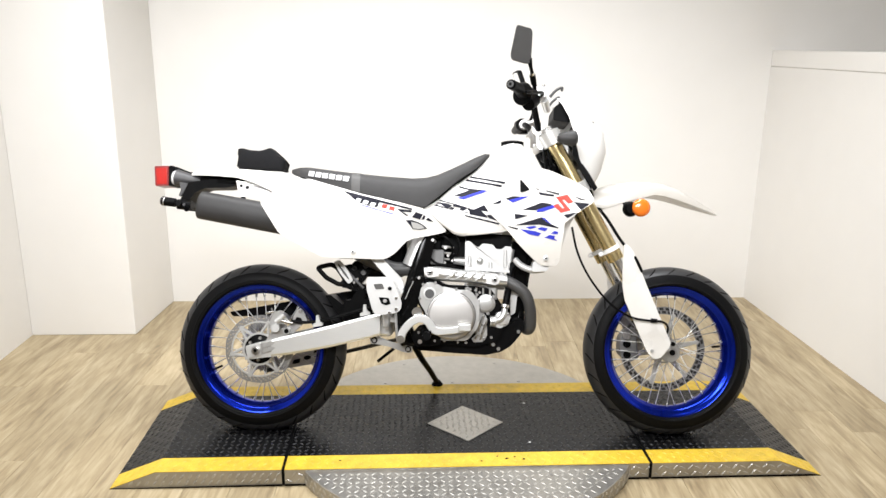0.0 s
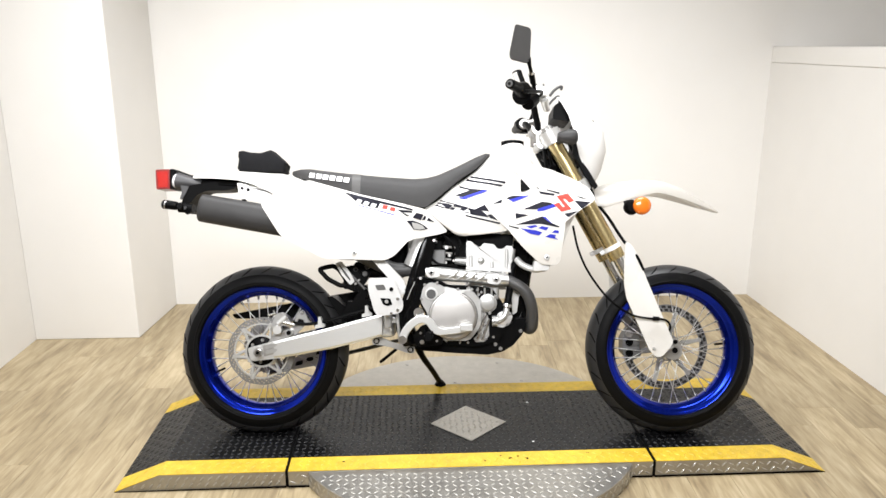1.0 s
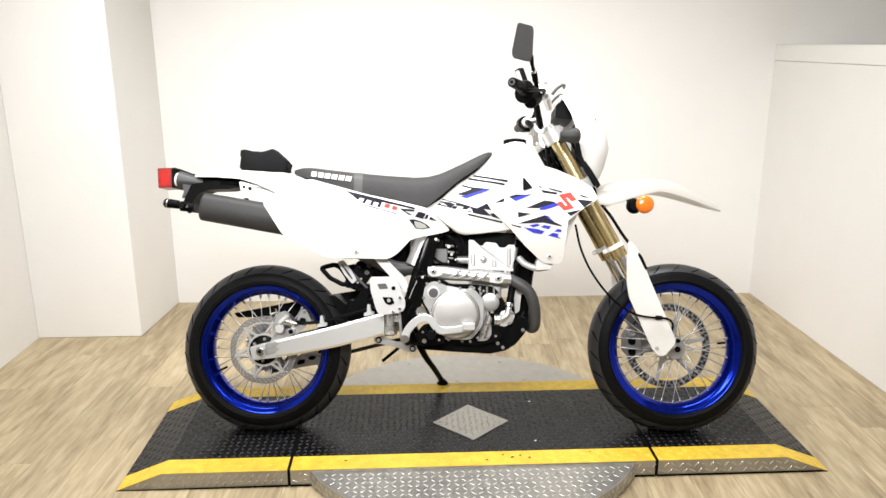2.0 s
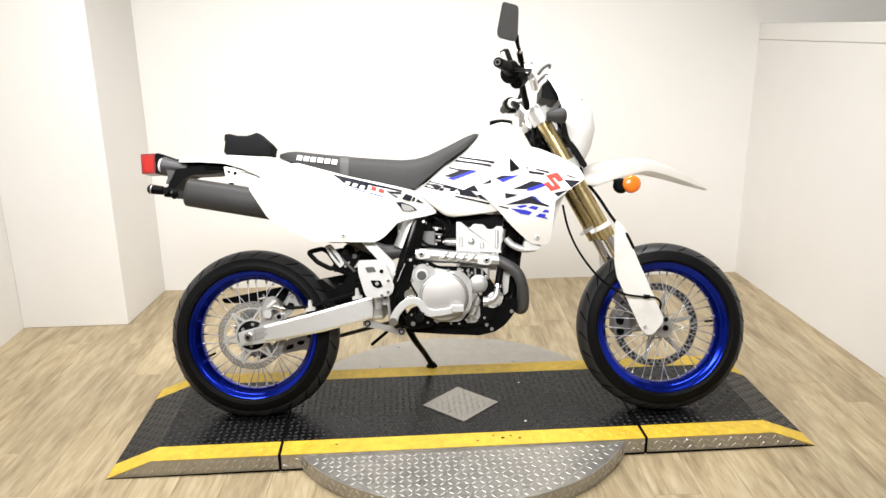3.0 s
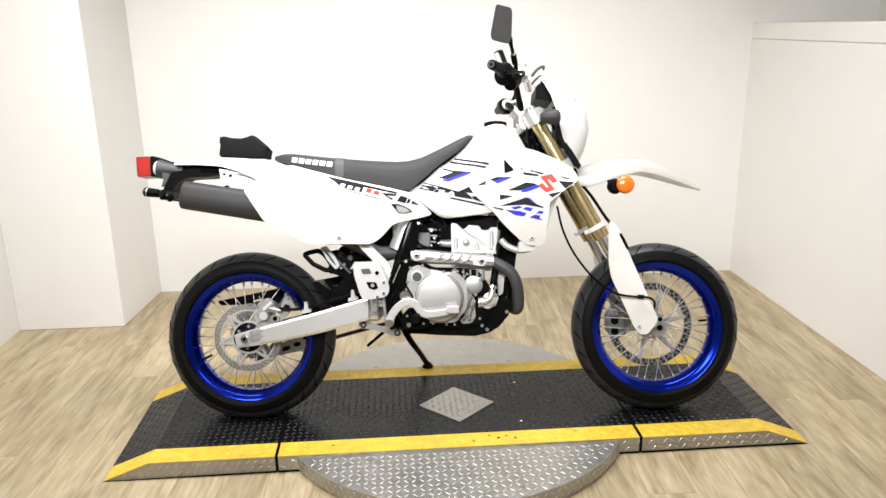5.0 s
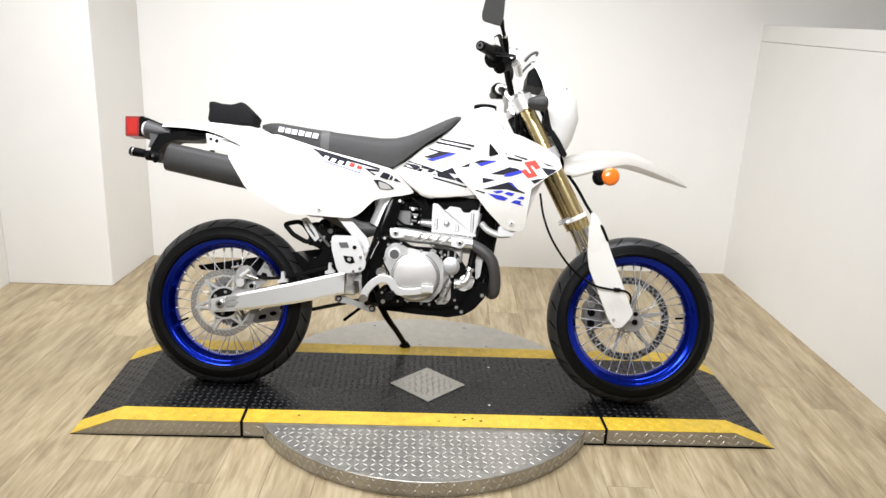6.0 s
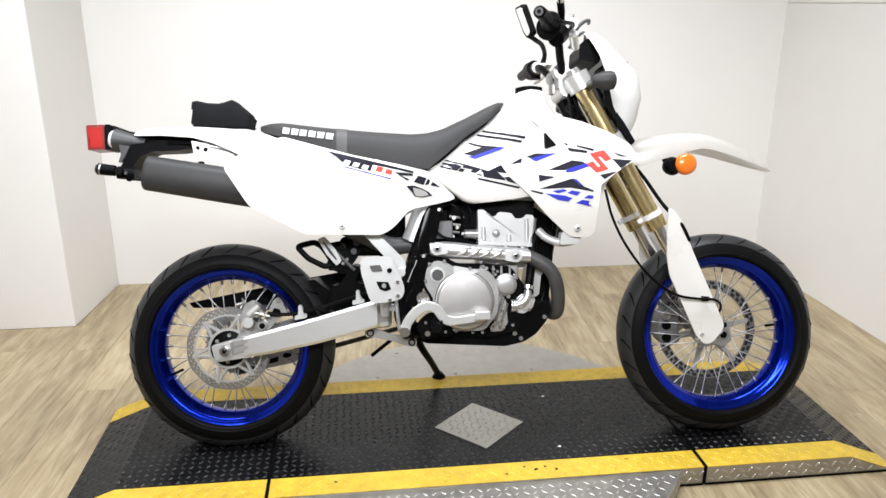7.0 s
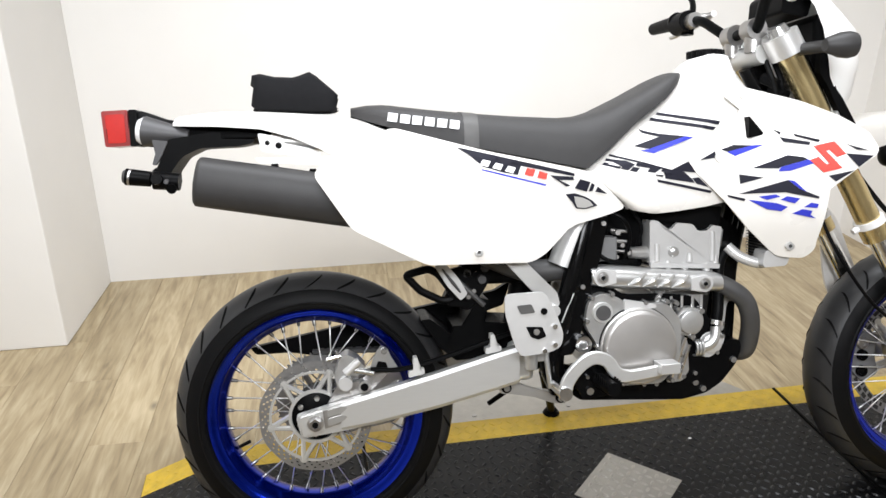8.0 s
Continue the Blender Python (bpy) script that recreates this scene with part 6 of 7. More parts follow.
part("rear_fender", bm, WHITE, moto, "glossy white rear fender", angle=60)
bm = bmesh.new()
rings = []
for x, zt, zb, hw in ((-1.060, 0.941, 0.876, 0.036), (-1.042, 0.944, 0.872, 0.038), (-0.995, 0.926, 0.868, 0.044), (-0.94, 0.916, 0.866, 0.055), (-0.86, 0.911, 0.872, 0.070), (-0.79, 0.902, 0.872, 0.075), (-0.765, 0.896, 0.876, 0.075)):
    rings.append([(x, -hw, zb + 0.012), (x, -hw, zt - 0.014), (x, -hw * 0.75, zt), (x, hw * 0.75, zt), (x, hw, zt - 0.014), (x, hw, zb + 0.012), (x, hw * 0.7, zb), (x, -hw * 0.7, zb)])
loft(bm, rings)
tail = part("tail_section", bm, BLACK, moto, "black plastic tail section", angle=35)
bm = bmesh.new()
prism(bm, rounded([(-1.118, 0.944), (-1.114, 0.872), (-1.064, 0.874), (-1.066, 0.946)], 0.005), -0.040, 0.040)
lamp = part("tail_light", bm, RED_RIM, moto, "red tail light with a darker rim", bevel=0.006)
for y0, y1 in ((-0.0415, -0.039), (0.039, 0.0415)):
    part("lens_face", prism(bmesh.new(), rounded([(-1.111, 0.936), (-1.108, 0.879), (-1.072, 0.880), (-1.073, 0.938)], 0.005), y0, y1), RED, lamp, "brighter red side face", bevel=0.001)
bm = bmesh.new()
prism(bm, rounded([(-1.064, 0.946), (-1.064, 0.872), (-1.046, 0.874), (-1.048, 0.946)], 0.004), -0.044, 0.044)
part("light_housing", bm, BLACK, lamp, "black light housing", bevel=0.003)
for s in (-1, 1):
    bm = bmesh.new()
    rod(bm, (-1.034, s * 0.040, 0.902), (-0.945, s * 0.050, 0.890), 0.031, 0.013, 20)
    marker = part("marker_lamp", bm, SMOKE, moto, "dark grey tapered side lamp shell")
    bm = bmesh.new()
    rod(bm, (-1.0345, s * 0.040, 0.902), (-1.046, s * 0.039, 0.9035), 0.0305, 0.024, 20)
    part("marker_lens", bm, CLEAR, marker, "clear lens on the lamp")
bm = bmesh.new()
prism(bm, rounded([(-0.985, 0.884), (-0.900, 0.896), (-0.822, 0.898), (-0.812, 0.888), (-0.818, 0.872), (-0.850, 0.866), (-0.925, 0.864), (-0.960, 0.848), (-0.984, 0.816), (-0.982, 0.792), (-1.014, 0.792), (-1.014, 0.820), (-1.000, 0.848)], 0.006), -0.066, 0.030)
bracket = part("plate_bracket", bm, BLACK, moto, "black licence plate bracket", bevel=0.003)
bm = bmesh.new()
prism(bm, rounded([(-1.016, 0.884), (-0.985, 0.880), (-0.999, 0.850), (-1.011, 0.832), (-1.018, 0.834), (-1.010, 0.858)], 0.004), -0.0695, -0.060)
part("bracket_edge", bm, SMOKE, bracket, "grey bracket edge")
bm = bmesh.new()
rod(bm, (-1.012, -0.090, 0.803), (-0.962, -0.090, 0.798), 0.018, 0.017, 12)
rod(bm, (-1.000, -0.070, 0.800), (-1.000, -0.122, 0.806), 0.011, 0.011, 10)
rod(bm, (-0.975, -0.090, 0.790), (-0.975, -0.110, 0.785), 0.010, 0.010, 10)
part("bracket_joint", bm, BLACK, moto)
for x in (-1.006, -0.984):
    part("joint_bolt", rod(bmesh.new(), (x, -0.104, 0.800), (x, -0.1115, 0.800), 0.006, 0.005, 8), SMOKE, moto)
for s in (-1, 1):
    bm = bmesh.new()
    rod(bm, (-1.000, s * 0.060, 0.804), (-1.014, s * 0.110, 0.808), 0.009, 0.009, 12)
    rod(bm, (-1.012, s * 0.112, 0.806), (-1.058, s * 0.114, 0.812), 0.0150, 0.0165, 18)
    sig = part("rear_signal", bm, BLACK, moto, "small black bullet turn signal")
    bm = bmesh.new()
    rod(bm, (-1.058, s * 0.114, 0.812), (-1.063, s * 0.114, 0.8126), 0.0145, 0.012, 18)
    part("signal_lens", bm, PIPE, sig, "smoked lens")
    bm = bmesh.new()
    rod(bm, (-1.048, s * 0.114, 0.8105), (-1.052, s * 0.114, 0.8113), 0.0166, 0.0166, 18)
    part("signal_ring", bm, STEEL, sig, "dull metal ring")
bm = bmesh.new()
prism(bm, rounded([(-0.806, 0.898), (-0.800, 0.862), (-0.745, 0.852), (-0.682, 0.846), (-0.684, 0.858), (-0.738, 0.880), (-0.760, 0.890)], 0.006), -0.092, -0.086)
muffler_bracket = part("muffler_bracket", bm, STEEL, moto, "silver muffler bracket", bevel=0.001)
bm = bmesh.new()
lathe(bm, [(0.0065, -0.096), (0.0125, -0.096), (0.0125, -0.086), (0.0065, -0.086)], 18, closed=True, centre=(-0.765, 0, 0.872))
part("bracket_eye", bm, STEEL, muffler_bracket)
part("bracket_hole", rod(bmesh.new(), (-0.765, -0.0915, 0.872), (-0.765, -0.0930, 0.872), 0.0065, 0.0065, 12), BLACK, muffler_bracket)
part("bracket_bolt", rod(bmesh.new(), (-0.787, -0.0915, 0.878), (-0.787, -0.0960, 0.878), 0.005, 0.005, 8), BLACK, muffler_bracket)
bm = bmesh.new()
prism(bm, rounded([(-0.808, 0.848), (-0.678, 0.846), (-0.640, 0.849), (-0.678, 0.832), (-0.800, 0.838)], 0.004), -0.132, -0.122)
part("tail_rail", bm, ALLOY, moto, "silver subframe rail end")

RAISED = ("tail_section", "tail_light", "marker_lamp", "plate_bracket", "bracket_joint", "joint_bolt", "rear_signal")
for ob in moto.children:
    if ob.name.split(".")[0] in RAISED:
        ob.location.z += 0.007

# forks
FA0, FD = Vector((0.304, 0, 1.068)), Vector((0.478, 0, -0.878)).normalized()


def on_fork(s, y=0.0, fwd=0.0):
    """A point s metres down the fork line, y across and fwd ahead of it."""
    return FA0 + FD * s + Vector((-FD.z, 0, FD.x)) * fwd + Vector((0, y, 0))


for s in (-1, 1):
    y = s * 0.098
    bm = bmesh.new()
    rod(bm, on_fork(-0.010, y), on_fork(0.470, y), 0.0265, 0.0265, 28)
    leg = part("fork_leg", bm, GOLD, moto, "gold anodised upside-down fork leg")
    bm = bmesh.new()
    rod(bm, on_fork(0.452, y), on_fork(0.497, y), 0.0305, 0.0295, 28)
    part("fork_seal", bm, GOLD, leg, "gold fork seal head")
    bm = bmesh.new()
    rod(bm, on_fork(0.447, y), on_fork(0.462, y), 0.0325, 0.0325, 28)
    box_pts = on_fork(0.455, y, -0.045)
    rod(bm, on_fork(0.455, y, -0.028), box_pts, 0.009, 0.007, 10)
    part("guard_collar", bm, D_WHITE, leg, "pale plastic guard collar")
    bm = bmesh.new()
    rod(bm, on_fork(0.49, y), on_fork(0.80, y), 0.0205, 0.0205, 24)
    part("fork_slider", bm, CHROME, leg, "chromed fork slider")
    bm = bmesh.new()
    prism(bm, rounded([(0.690, 0.345), (0.722, 0.365), (0.765, 0.330), (0.775, 0.290), (0.745, 0.270), (0.705, 0.285)], 0.012), s * 0.056, s * 0.074)
    rod(bm, on_fork(0.79, y), on_fork(0.86, y), 0.024, 0.024, 18)
    part("axle_clamp", bm, CAST, leg, "silver axle clamp", bevel=0.004)
    bm = bmesh.new()
    outline = rounded([(0.556, 0.615), (0.562, 0.690), (0.580, 0.680), (0.598, 0.655), (0.637, 0.556), (0.726, 0.345), (0.719, 0.330), (0.691, 0.292), (0.667, 0.288), (0.644, 0.315), (0.566, 0.492), (0.558, 0.540)], 0.012)
    plate(bm, outline, lambda x, z: s * (0.134 + 0.05 * max(0, z - 0.55) - 0.35 * abs(x - 0.73 + (z - 0.303) * 0.545) ** 1.0 * 0.3), 0.006, 4, side=s)
    guard = part("fork_guard", bm, WHITE, moto, "white plastic fork guard", angle=50)
    for x, z in ((0.660, 0.318), (0.669, 0.420)):
        part("guard_screw", rod(bmesh.new(), (x, s * 0.110, z), (x, s * 0.1335, z), 0.007, 0.006, 10), ALLOY, guard)
bm = bmesh.new()
rod(bm, FA + Vector((0, -0.074, 0)), FA + Vector((0, 0.108, 0)), 0.0135, 0.0135, 16)
rod(bm, FA + Vector((0, -0.076, 0)), FA + Vector((0, -0.058, 0)), 0.017, 0.017, 18)
part("front_axle", bm, STEEL, moto, "steel front axle")
bm = bmesh.new()
rod(bm, FA + Vector((0, -0.0755, 0)), FA + Vector((0, -0.0772, 0)), 0.0105, 0.0105, 14)
bolt(bm, FA + Vector((0.002, -0.074, 0.030)), 0.0085, 0.006)
part("axle_hollow", bm, BLACK, moto, "dark hollow axle end")
bm = bmesh.new()
prism(bm, rounded([(0.665, 0.370), (0.645, 0.335), (0.660, 0.275), (0.620, 0.255), (0.588, 0.285), (0.590, 0.345), (0.620, 0.385)], 0.012), 0.040, 0.110)
part("front_caliper", bm, GREYBOX, moto, "dark grey front brake caliper", bevel=0.005)
for z in (0.285, 0.325, 0.355):
    part("caliper_piston", lathe(bmesh.new(), [(0.0, 0.034), (0.008, 0.034), (0.009, 0.030), (0.0135, 0.030), (0.014, 0.038), (0.0, 0.038)], 18, centre=(0.612, 0, z)), STEEL if z > 0.35 else BLACK, moto, "caliper piston")
bm = bmesh.new()
for sp, w in ((0.012, 0.030), (0.215, 0.026)):
    for y in (-0.098, 0.098):
        rod(bm, on_fork(sp - w * 0.8, y), on_fork(sp + w * 0.8, y), 0.038, 0.038, 24)
    a, b = on_fork(sp, -0.085, 0.0), on_fork(sp, 0.085, 0.0)
    rod(bm, a, b, 0.024, 0.024, 12)
    rod(bm, on_fork(sp, -0.07, -0.03), on_fork(sp, 0.07, -0.03), 0.022, 0.022, 12)
clamp = part("triple_clamp", bm, ALLOY, moto, "silver fork clamps")
for y in (-0.098, 0.098):
    part("fork_cap", rod(bmesh.new(), on_fork(-0.030, y), on_fork(-0.008, y), 0.020, 0.025, 12), BOLT, clamp, "bright fork top cap")
bm = bmesh.new()
rod(bm, on_fork(0.03, 0, -0.035), on_fork(0.22, 0, -0.035), 0.028, 0.028, 16)
part("head_tube", bm, FRAMEBLACK, moto, "black steering head")
for k, (a, f, r) in enumerate(((0.06, -0.05, 0.014), (0.09, -0.045, 0.016), (0.13, -0.05, 0.015), (0.165, -0.045, 0.014), (0.105, -0.07, 0.012))):
    part("wiring_connector", rod(bmesh.new(), on_fork(a, -0.060, f), on_fork(a + 0.02, -0.095, f), r, r * 0.8, 10), BLACK, moto, "black wiring connector")
for pts in ([on_fork(0.02, -0.06, -0.03), on_fork(0.08, -0.10, -0.060), on_fork(0.14, -0.09, -0.075), on_fork(0.2, -0.06, -0.08)], [on_fork(0.0, -0.03, 0.0), on_fork(0.07, -0.09, -0.035), on_fork(0.15, -0.08, -0.055)]):
    bm = bmesh.new()
    tube(bm, pts, 0.006, 8, 6)
    part("wiring", bm, BLACK, moto, "black wiring loom")

# handlebar
def bar(y):
    """The handlebar's line, by the distance across."""
    a = abs(y)
    rise = interp([(0.0, 0.0), (0.06, 0.0), (0.16, 0.066), (0.24, 0.090), (0.42, 0.076)] if y < 0 else [(0.0, 0.0), (0.06, 0.0), (0.16, 0.055), (0.24, 0.070), (0.42, 0.078)], a)[0]
    back = interp([(0.0, 0.0), (0.06, 0.0), (0.16, -0.030), (0.24, -0.060), (0.42, -0.135)] if y < 0 else [(0.0, 0.0), (0.06, 0.0), (0.16, -0.022), (0.24, -0.034), (0.42, -0.046)], a)[0]
    return Vector((0.268 + back, y, 1.098 + rise))


bm = bmesh.new()
tube(bm, [bar(y) for y in (-0.39, -0.32, -0.24, -0.16, -0.11, -0.06, 0.0, 0.06, 0.11, 0.16, 0.24, 0.32, 0.39)], 0.0115, 12, 4)
hb = part("handlebar", bm, BLACK, moto, "black handlebar")
for y in (-0.045, 0.045):
    bm = bmesh.new()
    rod(bm, bar(y) - Vector((0, 0.018, 0)), bar(y) + Vector((0, 0.018, 0)), 0.024, 0.024, 14)
    rod(bm, bar(y) - Vector((0, 0, 0.05)), bar(y), 0.018, 0.018, 12)
    part("bar_clamp", bm, STEEL, moto, "dull silver handlebar clamp")
for s in (-1, 1):
    bm = bmesh.new()
    a, b = bar(s * 0.40), bar(s * 0.275)
    rod(bm, a, b, 0.0160, 0.0190, 18)
    rod(bm, b, b + (b - a).normalized() * 0.010, 0.024, 0.026, 18)
    if s < 0:
        rod(bm, b + (a - b) * 0.35, b, 0.0180, 0.0280, 18)
    rod(bm, a, a + (a - b).normalized() * 0.004, 0.0155, 0.013, 18)
    grip = part("grip", bm, BLACK, hb, "ribbed black rubber grip")
    bm = bmesh.new()
    d = (a - b).normalized()
    lathe_c = a + d * 0.0045
    rod(bm, lathe_c, lathe_c + d * 0.002, 0.0105, 0.0100, 16)
    part("grip_end_ring", bm, PIPE, hb, "grey ring at the grip end")
    bm = bmesh.new()
    rod(bm, lathe_c + d * 0.002, lathe_c + d * 0.0030, 0.0055, 0.0055, 12)
    part("grip_end_hole", bm, BLACK, hb)
bm = bmesh.new()
c = bar(-0.235)
rod(bm, c + Vector((-0.02, -0.03, -0.012)), c + Vector((0.02, 0.03, -0.010)), 0.036, 0.030, 16)
rod(bm, c + Vector((0.0, -0.03, -0.045)), c + Vector((0.020, 0.01, -0.020)), 0.022, 0.026, 12)
part("switch_housing", bm, BLACK, hb, "black throttle and switch housing", angle=60)
bm = bmesh.new()
c = bar(0.235)
rod(bm, c + Vector((0.0, -0.03, -0.004)), c + Vector((0.0, 0.035, -0.004)), 0.026, 0.028, 14)
rod(bm, c + Vector((0.01, 0.0, -0.035)), c + Vector((0.01, 0.0, 0.02)), 0.016, 0.018, 10)
part("switch_housing", bm, BLACK, hb, "black left-hand switch housing", angle=60)
bm = bmesh.new()
c = bar(-0.19)
prism(bm, rounded([(c.x + 0.000, c.z + 0.010), (c.x + 0.048, c.z + 0.004), (c.x + 0.054, c.z + 0.030), (c.x + 0.010, c.z + 0.040)], 0.008), -0.235, -0.170)
rod(bm, c, c + Vector((0.04, 0, 0.012)), 0.020, 0.016, 12)
rod(bm, c + Vector((0.045, -0.01, 0.0)), c + Vector((0.060, 0.03, -0.03)), 0.014, 0.012, 12)
part("brake_master_cylinder", bm, ALLOY, hb, "silver brake master cylinder", bevel=0.003)
for s in (-1, 1):
    bm = bmesh.new()
    c = bar(s * 0.20)
    pts = [c + Vector((0.035, 0, 0.010)), bar(s * 0.26) + Vector((0.058, 0, -0.004)), bar(s * 0.33) + Vector((0.060, 0, -0.014)), bar(s * 0.385) + Vector((0.052, 0, -0.022)), bar(s * 0.40) + Vector((0.048, 0, -0.024))]
    tube(bm, pts, [0.009, 0.0065, 0.0055, 0.006, 0.005], 8, 6)
    part("lever", bm, ALLOY if s > 0 else BLACK, hb, "brake lever" if s < 0 else "clutch lever")
bm = bmesh.new()
tube(bm, [(0.309, -0.060, 1.214), (0.324, -0.060, 1.233), (0.340, -0.060, 1.245), (0.352, -0.060, 1.247), (0.350, -0.060, 1.235)], [0.0055, 0.005, 0.005, 0.0055, 0.004], 8, 4)
part("choke_cable", bm, PIPE, hb, "short dark grey hooked cable")
bm = bmesh.new()
c = bar(0.20)
rod(bm, c + Vector((0.0, -0.022, 0.0)), c + Vector((0.0, 0.022, 0.0)), 0.019, 0.019, 14)
rod(bm, c + Vector((0.010, 0.0, 0.006)), c + Vector((0.048, 0.0, 0.012)), 0.012, 0.009, 10)
rod(bm, c + Vector((0.036, -0.045, 0.010)), c + Vector((0.044, 0.0, 0.012)), 0.007, 0.009, 10)
part("clutch_perch", bm, STEEL, hb, "silver clutch lever perch")
bm = bmesh.new()
c = bar(-0.19)
rod(bm, c + Vector((0.010, 0, 0.036)), c + Vector((0.048, 0, 0.028)), 0.004, 0.004, 8)
for k in range(2):
    rod(bm, c + Vector((0.016 + 0.024 * k, -0.03, 0.034)), c + Vector((0.016 + 0.024 * k, -0.03, 0.046)), 0.005, 0.004, 8)
part("reservoir_screw", bm, BOLT, hb, "bright reservoir cap screws")
# mirror
bm = bmesh.new()
plate(bm, rounded([(0.160, 1.374), (0.212, 1.376), (0.216, 1.364), (0.211, 1.266), (0.195, 1.260), (0.144, 1.260), (0.140, 1.276)], 0.010), lambda x, z: -0.375 + (x - 0.16) * 0.9, 0.016, 3)
mirror = part("mirror", bm, PIPE, moto, "dark grey rectangular rear-view mirror", bevel=0.003)
bm = bmesh.new()
tube(bm, [(0.206, -0.330, 1.276), (0.214, -0.300, 1.255), (0.226, -0.262, 1.232), (0.234, -0.235, 1.205), (0.238, -0.220, 1.175)], [0.009, 0.006, 0.0065, 0.008, 0.010], 10, 6)
part("mirror_stem", bm, BLACK, mirror, "black jointed mirror stem")
bm = bmesh.new()
rod(bm, (0.222, -0.270, 1.240), (0.230, -0.245, 1.216), 0.0105, 0.0100, 12)
part("stem_joint", bm, BLACK, mirror)
bm = bmesh.new()
rod(bm, (0.219, -0.282, 1.245), (0.2215, -0.274, 1.239), 0.0085, 0.0085, 10)
part("stem_ring", bm, CHROME, mirror)

def turned_plate(outline, thick, lift):
    """A flat plate given in y and z, turned to face the rider."""
    bm = bmesh.new()
    plate(bm, outline, lambda y, z: 0.0, thick, 2)
    for v in bm.verts:
        y, d, z = v.co.x, v.co.y, v.co.z
        v.co = Vector((0.246 - 0.21 * (y - 0.45) - 0.37 * (z - 1.384) + d - lift, y, z))
    return bm


frame_line = rounded([(0.414, 1.436), (0.492, 1.442), (0.498, 1.350), (0.478, 1.326), (0.420, 1.334)], 0.012)
mirror = part("mirror", turned_plate(frame_line, 0.014, 0.0), BLACK, moto, "black-framed rear-view mirror showing its glass", bevel=0.003)
part("mirror_glass", turned_plate([(0.454 + (y - 0.455) * 0.64, 1.384 + (z - 1.384) * 0.86) for y, z in frame_line], 0.001, 0.004), MIRROR, mirror, "mirror glass")
bm = bmesh.new()
tube(bm, [(0.262, 0.450, 1.330), (0.282, 0.425, 1.308), (0.292, 0.370, 1.278), (0.288, 0.300, 1.228), (0.270, 0.262, 1.180)], [0.008, 0.009, 0.0085, 0.0075, 0.009], 10, 6)
part("mirror_stem", bm, BLACK, mirror, "black mirror stem")

# front: instruments, cowl, headlight, signals, fender
bm = bmesh.new()
prism(bm, rounded([(0.318, 1.130), (0.380, 1.120), (0.392, 1.165), (0.350, 1.196), (0.322, 1.176)], 0.008), -0.070, 0.070)
part("instrument_panel", bm, BLACK, moto, "black instrument housing", bevel=0.006)
bm = bmesh.new()
rings = []
for t, xc, z, hw, xs_ in ((0.0, 0.388, 1.214, 0.080, 0.335), (0.12, 0.414, 1.190, 0.094, 0.352), (0.35, 0.464, 1.135, 0.118, 0.372), (0.52, 0.510, 1.088, 0.130, 0.385), (0.70, 0.519, 1.020, 0.126, 0.402), (0.88, 0.500, 0.950, 0.112, 0.420), (1.0, 0.474, 0.900, 0.085, 0.436)):
    outer, inner = [], []
    for j in range(13):
        a = -1 + 2 * j / 12
        y = hw * math.sin(a * math.pi / 2)
        x = xs_ + (xc - xs_) * math.cos(a * math.pi / 2) ** 0.8
        dz = 0.03 * (1 - math.cos(a * math.pi / 2)) if t < 0.3 else 0.0
        outer.append((x, y, z - dz * 0.3))
        inner.append((x - 0.004, y * 0.965, z - dz * 0.3))
    rings.append(outer + list(reversed(inner)))
loft(bm, rings)
cowl = part("headlight_cowl", bm, COWL, moto, "white headlight cowl", angle=60)
bm = bmesh.new()
box(bm, 0.395, 0.470, -0.085, 0.085, 0.97, 1.13)
part("headlight_shell", bm, BLACK, moto, "black headlight shell", bevel=0.02)
bm = bmesh.new()
prism(bm, rounded([(0.386, 1.043), (0.416, 1.001), (0.42, 0.964), (0.438, 0.94), (0.471, 0.884), (0.461, 0.873), (0.424, 0.924), (0.404, 0.964), (0.382, 0.997)], 0.004), -0.115, -0.095)
part("cowl_bracket", bm, BLACK, moto, "black cowl bracket", bevel=0.003)
for s in (-1, 1):
    bm = bmesh.new()
    prof = [(0.0, 0.318), (0.012, 0.319), (0.016, 0.325), (0.0245, 0.350), (0.0265, 0.368), (0.024, 0.380), (0.0, 0.382)]
    lathe(bm, prof, 24, centre=(-0.006, s * 0.236, 1.036), axis="x")
    rod(bm, (0.338, s * 0.105, 1.046), (0.330, s * 0.230, 1.036), 0.013, 0.012, 12)
    fs = part("front_signal", bm, MATT, moto, "black bullet turn signal", angle=50)
    bm = bmesh.new()
    lathe(bm, [(0.0, 0.388), (0.014, 0.386), (0.0215, 0.3815), (0.0, 0.381)], 24, centre=(-0.006, s * 0.236, 1.036), axis="x")
    part("signal_lens", bm, PIPE, fs, "smoked lens")
bm = bmesh.new()
tube(bm, [(0.300, -0.02, 1.175), (0.322, -0.02, 1.205), (0.345, -0.02, 1.222), (0.350, -0.02, 1.205), (0.346, 0.0, 1.17)], 0.0045, 8, 6)
part("clutch_cable", bm, PIPE, moto, "looped grey cable")
FFEND = [(0.470, 0.882, 0.822, 0.052), (0.51, 0.897, 0.816, 0.058), (0.56, 0.910, 0.832, 0.064), (0.60, 0.914, 0.845, 0.068), (0.64, 0.916, 0.855, 0.070), (0.685, 0.915, 0.866, 0.070), (0.72, 0.909, 0.862, 0.066), (0.78, 0.889, 0.846, 0.058), (0.85, 0.848, 0.823, 0.045), (0.905, 0.815, 0.806, 0.028), (0.926, 0.801, 0.799, 0.012)]
bm = bmesh.new()
rings = []
